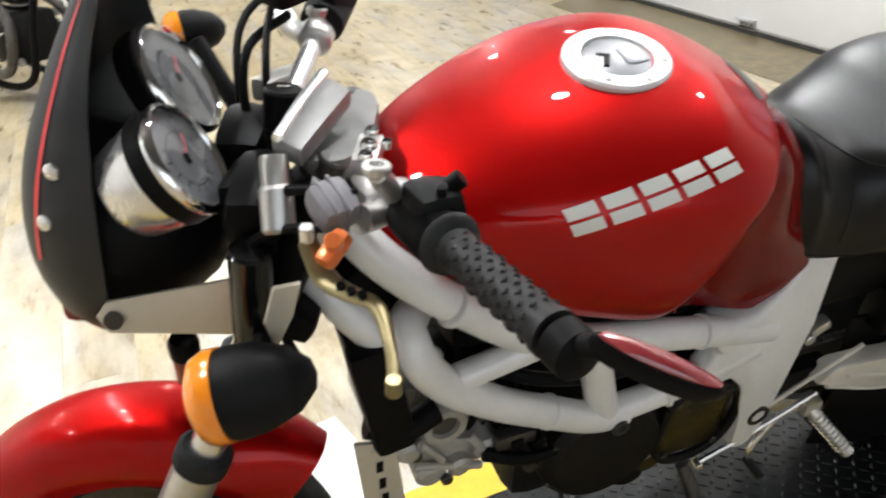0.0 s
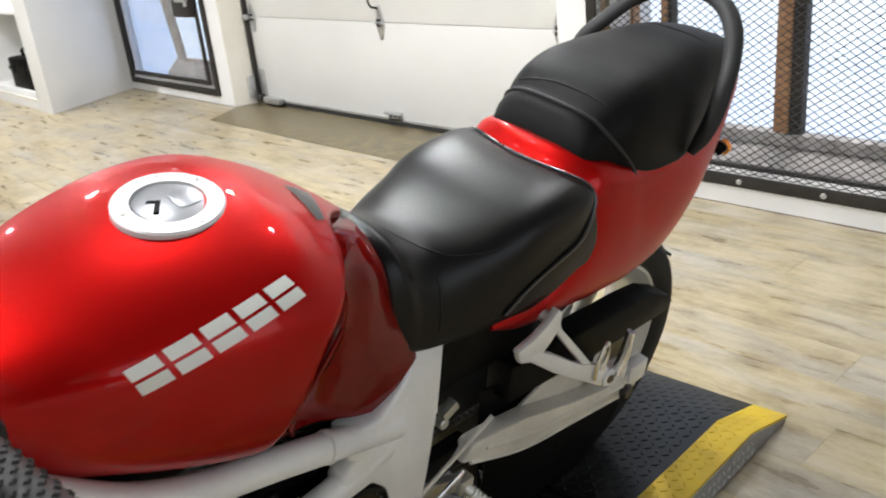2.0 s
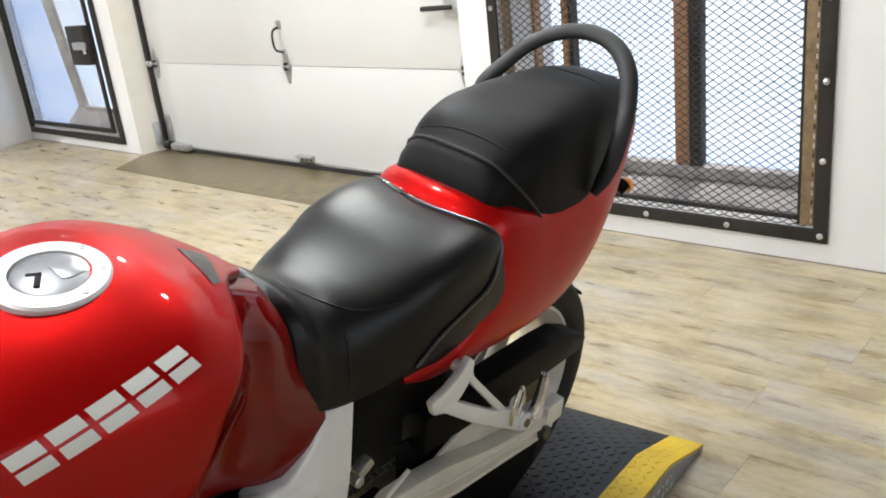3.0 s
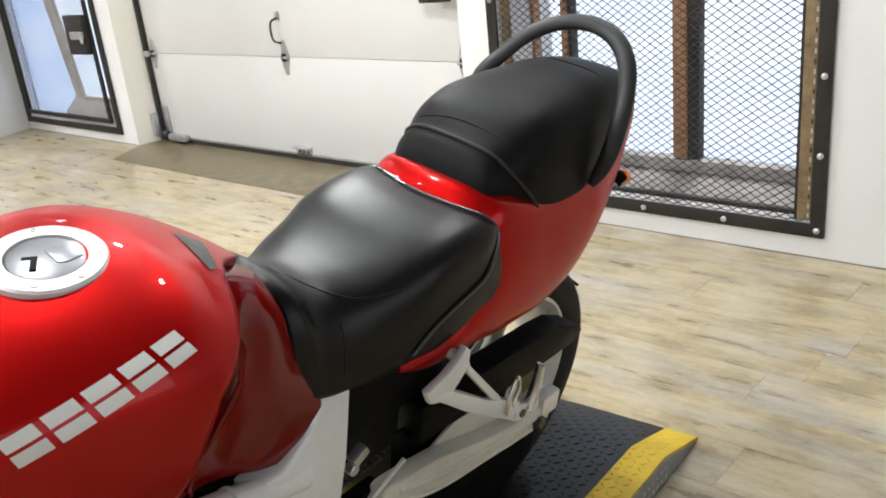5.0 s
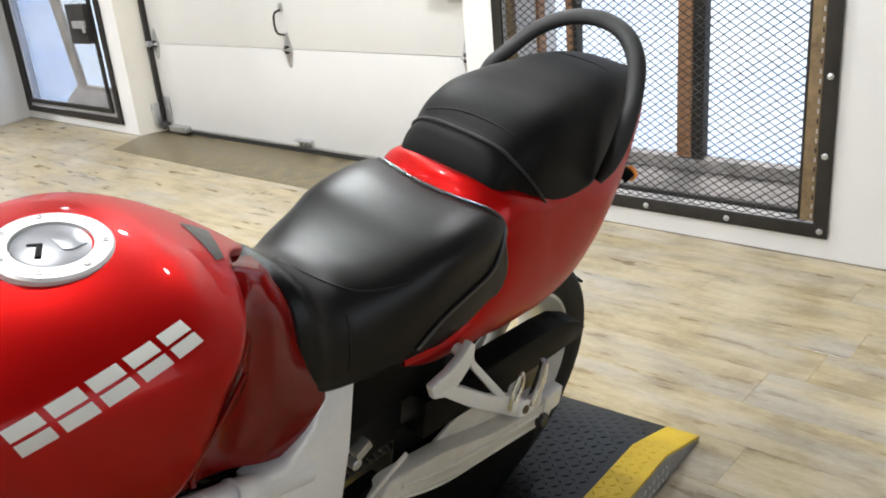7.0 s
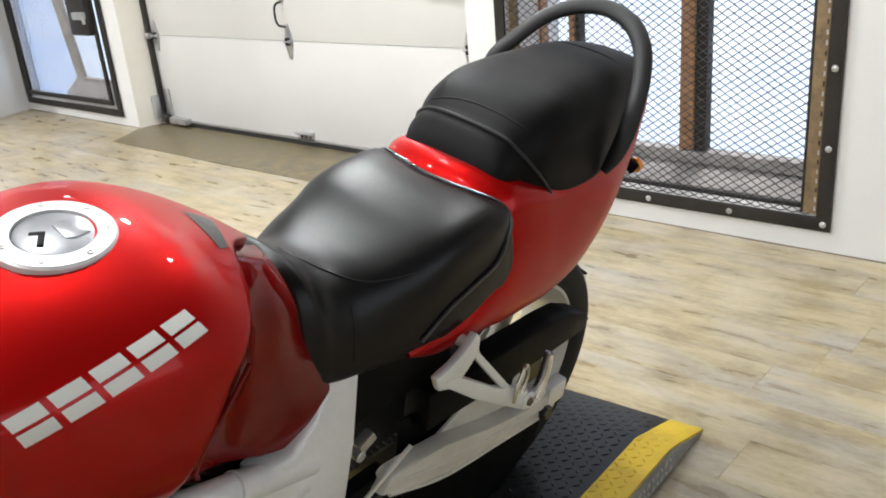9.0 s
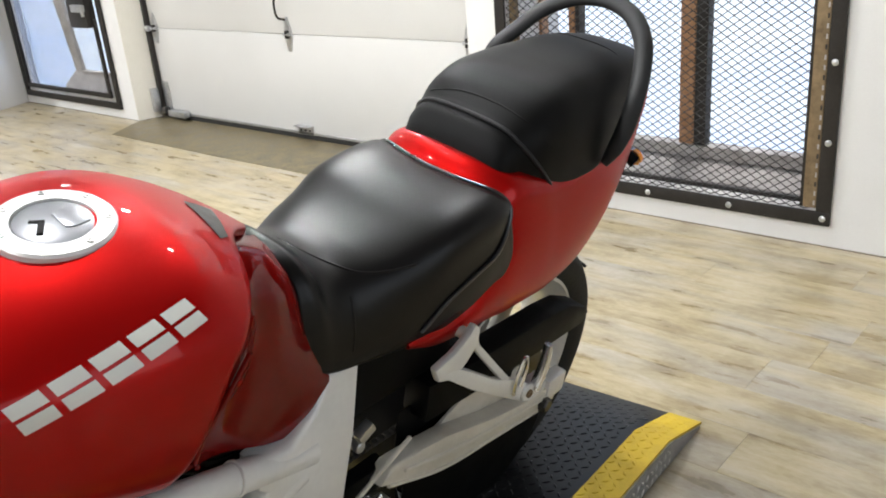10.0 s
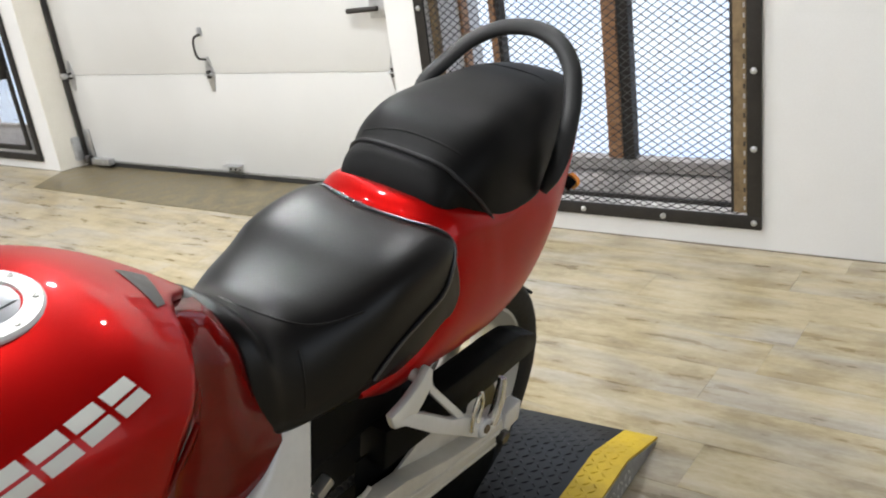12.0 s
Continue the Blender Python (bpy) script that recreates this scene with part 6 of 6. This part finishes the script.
# headlamp hidden behind its fly screen
def fly_screen():
    bm = bmesh.new()
    hs = [0.690, 0.715, 0.76, 0.82, 0.89, 0.96, 1.03, 1.09, 1.13]
    half = [0.085, 0.108, 0.128, 0.138, 0.136, 0.114, 0.074, 0.044, 0.025]
    nose = [0.335, 0.360, 0.380, 0.383, 0.368, 0.338, 0.304, 0.268, 0.235]
    back = [0.292, 0.284, 0.274, 0.266, 0.262, 0.262, 0.258, 0.240, 0.215]
    loops = []
    for h, (hw, fn, fb) in zip(np.linspace(0.690, 1.13, 30), spline(hs, np.c_[half, nose, back], np.linspace(0.690, 1.13, 30))):
        out, inn = [], []
        for a in np.linspace(-math.pi / 2, math.pi / 2, 25):
            s, c = math.sin(a), max(math.cos(a), 0)
            out.append((hw * np.sign(s) * abs(s) ** 0.85, -1.13 - (fb + (fn - fb) * c**0.8), h))
            inn.append(((hw - 0.004) * np.sign(s) * abs(s) ** 0.85, -1.13 - (fb + (fn - 0.004 - fb) * c**0.8), h))
        loops.append(out + inn[::-1])
    rings(bm, loops)
    return done(bm)


screen = front("fly_screen", fly_screen(), SCREENM, None, "matte charcoal fly screen with a thin red stripe", 60)


def screen_point(h, a, lift):
    hs = [0.690, 0.715, 0.76, 0.82, 0.89, 0.96, 1.03, 1.09, 1.13]
    vals = np.c_[[0.085, 0.108, 0.128, 0.138, 0.136, 0.114, 0.074, 0.044, 0.025], [0.335, 0.360, 0.380, 0.383, 0.368, 0.338, 0.304, 0.268, 0.235], [0.292, 0.284, 0.274, 0.266, 0.262, 0.262, 0.258, 0.240, 0.215]]
    hw, fn, fb = spline(hs, vals, h)[0]
    return Vector(((hw + lift) * math.sin(a) ** 0.85, -1.13 - (fb + (fn + lift - fb) * max(math.cos(a), 0) ** 0.8), h))


sb = bmesh.new()
prev = None
for h in np.linspace(0.80, 1.08, 16):
    row = [sb.verts.new(screen_point(h, a, 0.0012)) for a in (0.98 + 0.9 * (h - 0.80), 1.01 + 0.9 * (h - 0.80), 1.04 + 0.9 * (h - 0.80))]
    if prev:
        for i in range(2):
            sb.faces.new((prev[i], prev[i + 1], row[i + 1], row[i]))
    prev = row
front("stripe", done(sb), STRIPE, screen, "thin red stripe")
for h, a in ((0.902, 1.27), (0.848, 1.17)):
    p = screen_point(h, a, 0.0)
    front("screen_bolt", lathe([(0, 0.009), (0.003, 0.0085), (0.005, 0.005), (0.0055, 0.001)], p, (1, -0.35, 0), 14), BRIGHT, screen, "bright round bolt")
front("headlamp", lathe([(-0.03, 0.02), (0.0, 0.07), (0.05, 0.110), (0.10, 0.122), (0.125, 0.122), (0.13, 0.115)], (0, -1.325, 0.80), (0, -1, -0.05), 36), BLACK, None, "black headlamp shell inside the fly screen")
front("screen_foot", block((0.12, 0.04, 0.035), (0.0, -1.475, 0.70), 0.012), DARK_RED, screen)
for s in (1, -1):
    ear = front("headlamp_bracket", slab([(-1.408, 0.720), (-1.418, 0.740), (-1.405, 0.758), (fork_at(0.81) - 0.046, 0.792), (fork_at(0.77) - 0.046, 0.722)], s * 0.130, 0.006, 0.002), BEIGE, None, "dusty silver headlamp bracket")
    front("bracket_bolt", rod((s * 0.126, -1.398, 0.739), (s * 0.142, -1.398, 0.739), 0.010, 12), CHAIN, ear)
    front("bracket_clamp", rod((s * 0.100, fork_at(0.865), 0.865), (s * 0.100, fork_at(0.85), 0.85), 0.032, 20), BLACK, ear)
    front("bracket_gusset", slab([(fork_at(0.83) + 0.022, 0.872), (fork_at(0.83) + 0.05, 0.862), (fork_at(0.83) + 0.025, 0.780), (fork_at(0.83) + 0.016, 0.780)], s * 0.128, 0.006, 0.002), BEIGE, ear)
    # turn signals on stalks
    sc = Vector((0.232, -1.262, 0.721)) if s > 0 else BACK @ Vector((-0.350, -1.288, 0.872))
    sa = Vector((-0.12, 1, 0.24)) if s > 0 else BACK.to_3x3() @ Vector((0.0, 1, 0.05))
    k_ = 1.0 if s > 0 else 0.66
    body = front("turn_signal", lathe([(a_ * k_, r_ * k_) for a_, r_ in [(0, 0.043), (0.012, 0.0455), (0.038, 0.043), (0.070, 0.032), (0.088, 0.015), (0.092, 0.002)]], sc, sa, 32), MATTE, None, "black turn signal with an amber lens", 60)
    front("lens", lathe([(a_ * k_, r_ * k_) for a_, r_ in [(-0.004, 0.0460), (0.008, 0.0468), (0.020, 0.042), (0.030, 0.024), (0.033, 0.001)]], sc, -sa, 32), AMBER, body, "amber lens", 60)
    front("stalk", rod((s * 0.11, fork_at(0.74), 0.742), sc + Vector((-s * 0.03, 0.03, 0.0)), 0.012, 12), BLACK, body)

# low bars clamped to the fork legs, swept back to the grips: where each bar begins and ends
BARS = {1: (Vector((0.125, -1.158, 0.904)), Vector((0.412, -1.126, 0.957))), -1: (Vector((-0.130, -1.178, 0.918)), Vector((-0.420, -1.005, 0.968)))}


def bar_at(s, x, off=(0, 0, 0)):
    """A point on the straight bar, x metres from the middle."""
    a, b = BARS[s]
    x += 0.034 if s < 0 and x > 0.11 else 0.0
    return BACK @ a.lerp(b, (x - 0.124) / 0.252) + Vector(off)


for s in (1, -1):
    bar = front("handlebar", rod(bar_at(s, 0.085), bar_at(s, 0.37), 0.0115, 16), BRIGHT, None, "bright alloy clip-on bar")
    front("bar_clamp", rod((s * 0.100, fork_at(0.888), 0.888), (s * 0.100, fork_at(0.852), 0.852), 0.033, 24), BLACK, bar, "black clamp round the fork leg")
    front("clamp_bridge", block((0.070, 0.030, 0.028), bar_at(s, 0.105, (0, -0.02, -0.004)), 0.008, Matrix.Rotation(s * 0.5, 4, "Z")), ALU, bar)


def controls(s):
    d = (bar_at(s, 0.40) - bar_at(s, 0.20)).normalized()
    g0 = bar_at(s, 0.212)
    grip = front("grip", lathe([(0, 0.027), (0.004, 0.030), (0.010, 0.028), (0.014, 0.0195), (0.06, 0.0188), (0.150, 0.0188), (0.154, 0.021), (0.162, 0.021), (0.164, 0.012)], g0, d, 28), GRIPR, None, "worn black rubber grip", 50)
    a = d.orthogonal().normalized()
    b = d.cross(a)
    for k in range(13):
        for j in range(10):
            q = (j + 0.5 * (k % 2)) * 2 * math.pi / 10
            n = a * math.cos(q) + b * math.sin(q)
            c = g0 + d * (0.024 + 0.0098 * k)
            e = d.cross(n)
            bm = bmesh.new()
            ps = [c + d * 0.0042, c + e * 0.0036, c - d * 0.0042, c - e * 0.0036]
            lo = [bm.verts.new(p + n * 0.0184) for p in ps]
            hi = [bm.verts.new(c + (p - c) * 0.55 + n * 0.0208) for p in ps]
            for i in range(4):
                bm.faces.new((lo[i], lo[(i + 1) % 4], hi[(i + 1) % 4], hi[i]))
            bm.faces.new(hi)
            front("grip_knob", done(bm), GRIPR, grip, smooth=0)
    front("bar_end", lathe([(0, 0.016), (0.004, 0.0205), (0.026, 0.0205), (0.031, 0.013)], g0 + d * 0.165, d, 20), BLACK, grip, "black bar-end weight")
    sw = front("switch_housing", lathe([(0, 0.020), (0.005, 0.027), (0.060, 0.029), (0.068, 0.024)], bar_at(s, 0.150), d, 20), MATTE, None, "dark grey switch housing", 50)
    front("switch_box", block((0.060, 0.050, 0.044), bar_at(s, 0.178, (0, 0.006, 0.018)), 0.019, Matrix.Rotation(s * 0.46, 4, "Z")), MATTE, sw)
    front("switch_button", rod(bar_at(s, 0.178, (0, 0.020, 0.036)), bar_at(s, 0.178, (0, 0.032, 0.046)), 0.009, 12), BLACK if s > 0 else STRIPE, sw)
    front("switch_button", block((0.016, 0.010, 0.008), bar_at(s, 0.192, (0, 0.006, 0.041)), 0.003), BLACK if s > 0 else STRIPE, sw)
    perch = front("lever_perch", lathe([(0, 0.018), (0.003, 0.021), (0.024, 0.021), (0.027, 0.018)], bar_at(s, 0.122), d, 18), ALU, None, "alloy lever perch", 50)
    front("perch_arm", sweep([bar_at(s, 0.135), bar_at(s, 0.150, (0, -0.030, -0.006)), bar_at(s, 0.172, (0, -0.058, 0.0))], [0.014, 0.013, 0.015], sides=12), ALU, perch)
    boss = BACK @ Vector((0.181, -1.196, 0.978)) if s > 0 else bar_at(s, 0.145, (0, -0.002, 0.018))
    front("mirror_boss", lathe([(0, 0.012), (0.006, 0.0130), (0.008, 0.0115), (0.008, 0.0065), (0.002, 0.006)], boss, (0, 0.1, 1), 20), ALU, perch, "drilled alloy boss")
    front("boss_neck", rod(bar_at(s, 0.140), boss, 0.010, 12), ALU, perch)
    return d


def lever(path, radii, adjuster, ball):
    """A short gold lever along path, drawn in place, with its holes and orange adjuster."""
    lev = part("lever", sweep(path, radii, sides=12, flat=0.55), GOLD, bike, "gold anodised short lever", 50)
    pts = curve(path, 30)
    for k in (9, 11, 13):
        p = Vector(pts[k])
        part("lever_hole", rod(p + Vector((0.004, -0.002, 0.010)), p + Vector((0.002, -0.001, 0.004)), 0.0042, 12), BLACK, lev)
    part("lever_ball", rod(Vector(ball) + Vector((0, 0, -0.008)), Vector(ball) + Vector((0, 0, 0.008)), 0.0068, 16), GOLD, lev)
    part("adjuster", block((0.018, 0.036, 0.018), adjuster, 0.007, Matrix.Rotation(0.6, 4, "Z") @ Matrix.Rotation(0.4, 4, "X")), ORANGE_ALLOY, lev, "orange anodised adjuster")
    part("adjuster_knob", rod(Vector(adjuster) + Vector((0.004, 0.0, 0.008)), Vector(adjuster) + Vector((0.012, -0.004, 0.020)), 0.008, 12), ORANGE_ALLOY, lev)
    part("pivot_pin", rod(Vector(path[0]) + Vector((0, 0, -0.014)), Vector(path[0]) + Vector((0, 0, 0.016)), 0.007, 12), BRIGHT, lev)


for s in (1, -1):
    controls(s)
LEVER = [(0.165, -1.256, 0.908), (0.192, -1.249, 0.884), (0.225, -1.236, 0.889), (0.255, -1.223, 0.898), (0.300, -1.227, 0.897), (0.345, -1.239, 0.902)]
lever(LEVER, [0.0095, 0.0115, 0.0095, 0.0075, 0.0052, 0.0052], (0.196, -1.240, 0.918), (0.347, -1.240, 0.902))
# reservoir and boot by the left bar
part("cable_stub", lathe([(0, 0.012), (0.004, 0.0135), (0.028, 0.0135), (0.032, 0.0165), (0.070, 0.0165), (0.074, 0.013)], (0.076, -1.262, 0.944), (0.046, -0.010, -0.062), 20), ALU, bike, "grey alloy cylinder beside the bar")
boot = part("lever_clamp", block((0.044, 0.040, 0.034), (0.146, -1.226, 0.926), 0.012, Matrix.Rotation(0.25, 4, "Z") @ Matrix.Rotation(0.3, 4, "Y")), BOOT, bike, "smooth grey lever clamp block")
for k in (-0.008, 0.004):
    part("clamp_step", block((0.046, 0.003, 0.036), (0.146, -1.226 + k, 0.926), 0.001, Matrix.Rotation(0.25, 4, "Z") @ Matrix.Rotation(0.3, 4, "Y")), BOOT, boot)
# oval bar-end reflector
ma, mb = Vector((0.425, -1.128, 0.985)), Vector((0.470, -1.050, 0.950))
mc, d = (ma + mb) / 2, (mb - ma).normalized()
ML = (mb - ma).length / 2 + 0.004
mir = bmesh.new()
mx = d
mz = Vector((0.30, 0.60, 0.70))
mz = (mz - mx * mz.dot(mx)).normalized()
my = mz.cross(mx)
loops = []
for h, f in ((-0.010, 0.55), (-0.008, 0.9), (0.0, 1.0), (0.006, 1.0), (0.008, 0.95)):
    loops.append([mc + mz * h + (mx * math.cos(q) * ML + my * math.sin(q) * 0.0125) * f for q in np.linspace(0, 2 * math.pi, 36, endpoint=False)])
rings(mir, loops)
mh = part("bar_end_reflector", done(mir), BLACK, bike, "oval red reflector in a black rim on the bar end", 50)
part("reflector_stem", rod((0.400, -1.128, 0.958), ma + d * 0.01, 0.010, 12), BLACK, mh)
mg = bmesh.new()
rings(mg, [[mc + mz * h + (mx * math.cos(q) * (ML - 0.004) + my * math.sin(q) * 0.0102) * f for q in np.linspace(0, 2 * math.pi, 36, endpoint=False)] for h, f in ((0.007, 1.0), (0.0095, 0.98), (0.0125, 0.6), (0.0132, 0.1))])
part("reflector_lens", done(mg), REDLENS, mh, "glossy red lens", 50)
# right brake reservoir
res = part("brake_reservoir", block((0.058, 0.052, 0.050), (-0.210, -1.180, 0.990), 0.006, Matrix.Rotation(0.5, 4, "Z")), BLACK, bike, "black brake fluid reservoir")
part("reservoir_lid", block((0.056, 0.050, 0.005), (-0.210, -1.180, 1.0165), 0.002, Matrix.Rotation(0.5, 4, "Z")), BRIGHT, res, "bright reservoir lid")
# control cables from the bars down behind the instruments, and the loom there
CABLES = [
    ([(0.150, -1.205, 0.935), (0.110, -1.255, 0.925), (0.060, -1.285, 0.870), (0.030, -1.270, 0.780)], 0.0055),
    ([(0.165, -1.225, 0.915), (0.120, -1.275, 0.890), (0.070, -1.300, 0.830), (0.040, -1.280, 0.760)], 0.0050),
    ([(-0.200, -1.175, 0.950), (-0.150, -1.235, 0.940), (-0.085, -1.255, 0.880), (-0.040, -1.235, 0.780)], 0.0055),
    ([(-0.290, -1.150, 0.955), (-0.250, -1.215, 0.935), (-0.160, -1.250, 0.880), (-0.070, -1.245, 0.790)], 0.0050),
    ([(-0.210, -1.190, 0.965), (-0.140, -1.215, 0.955), (-0.070, -1.235, 0.900), (-0.020, -1.240, 0.800)], 0.0045),
    ([(0.020, -1.300, 0.860), (0.050, -1.300, 0.790), (0.060, -1.270, 0.700), (0.060, -1.240, 0.600)], 0.0060),
]
part("fork_sleeve", rod((0.100, -1.297, 0.860), (0.098, -1.306, 0.715), 0.0225, 22), GLOSSBLACK, bike, "glossy black fork sleeve")
part("lamp_gusset", slab([(-1.289, 0.849), (-1.262, 0.848), (-1.272, 0.810), (-1.292, 0.769), (-1.301, 0.807)], 0.150, 0.006, 0.002), BEIGE, bike, "dusty silver gusset")
part("air_duct", block((0.10, 0.15, 0.13), (0.030, -1.130, 0.735), 0.035, Matrix.Rotation(0.5, 4, "X")), BLACK, bike, "black air duct between the frame tubes")
bolts = part("clamp_boss", block((0.050, 0.026, 0.020), (0.104, -1.178, 0.944), 0.007, Matrix.Rotation(-0.5, 4, "Z")), ALU, bike, "small alloy clamp with bright bolts")
for du, dv, r in ((-0.018, 0.010, 0.0075), (0.002, 0.0, 0.0085), (0.019, -0.009, 0.0070), (0.006, 0.016, 0.0055)):
    part("clamp_bolt", lathe([(0, r), (0.005, r), (0.008, r * 0.8), (0.0082, r * 0.45), (0.004, r * 0.4), (0.004, 0.0005)], (0.104 + du, -1.178 + dv, 0.952), (0, 0.1, 1), 14), CHROME, bolts, "chrome bolt head")
for pts, r in CABLES:
    part("cable", sweep(pts, r, sides=8), BLACK, bike, "black control cable")
loom = part("wiring_loom", block((0.110, 0.060, 0.080), (0.035, -1.272, 0.862), 0.030, Matrix.Rotation(-0.4, 4, "Z")), BLACK, bike, "black wiring and lamp bracket behind the instruments")
part("loom_wrap", block((0.100, 0.060, 0.090), (-0.080, -1.262, 0.850), 0.030, Matrix.Rotation(-0.4, 4, "Z")), BLACK, loom)


# ---------------------------------------------------------------- floor planks
def floor_planks():
    fl = bpy.data.objects["floor"]
    full, width = 1.22, 0.185
    me = finish("plank", block((full - 0.0006, width - 0.0006, 0.0072), (0, 0, 0), 0.0004, seg=1), PLANK)
    rp = random.Random(11)
    y, k = -0.005, 0
    count = 0
    while y > -4.6:
        x = 7.4 - rp.uniform(0, full)
        while x > -4.8 and count < 300:
            o = new("plank", me)
            o.parent = fl
            o.location = (x, y - width / 2, -0.0036)
            x -= full
            count += 1
        y -= width


floor_planks()
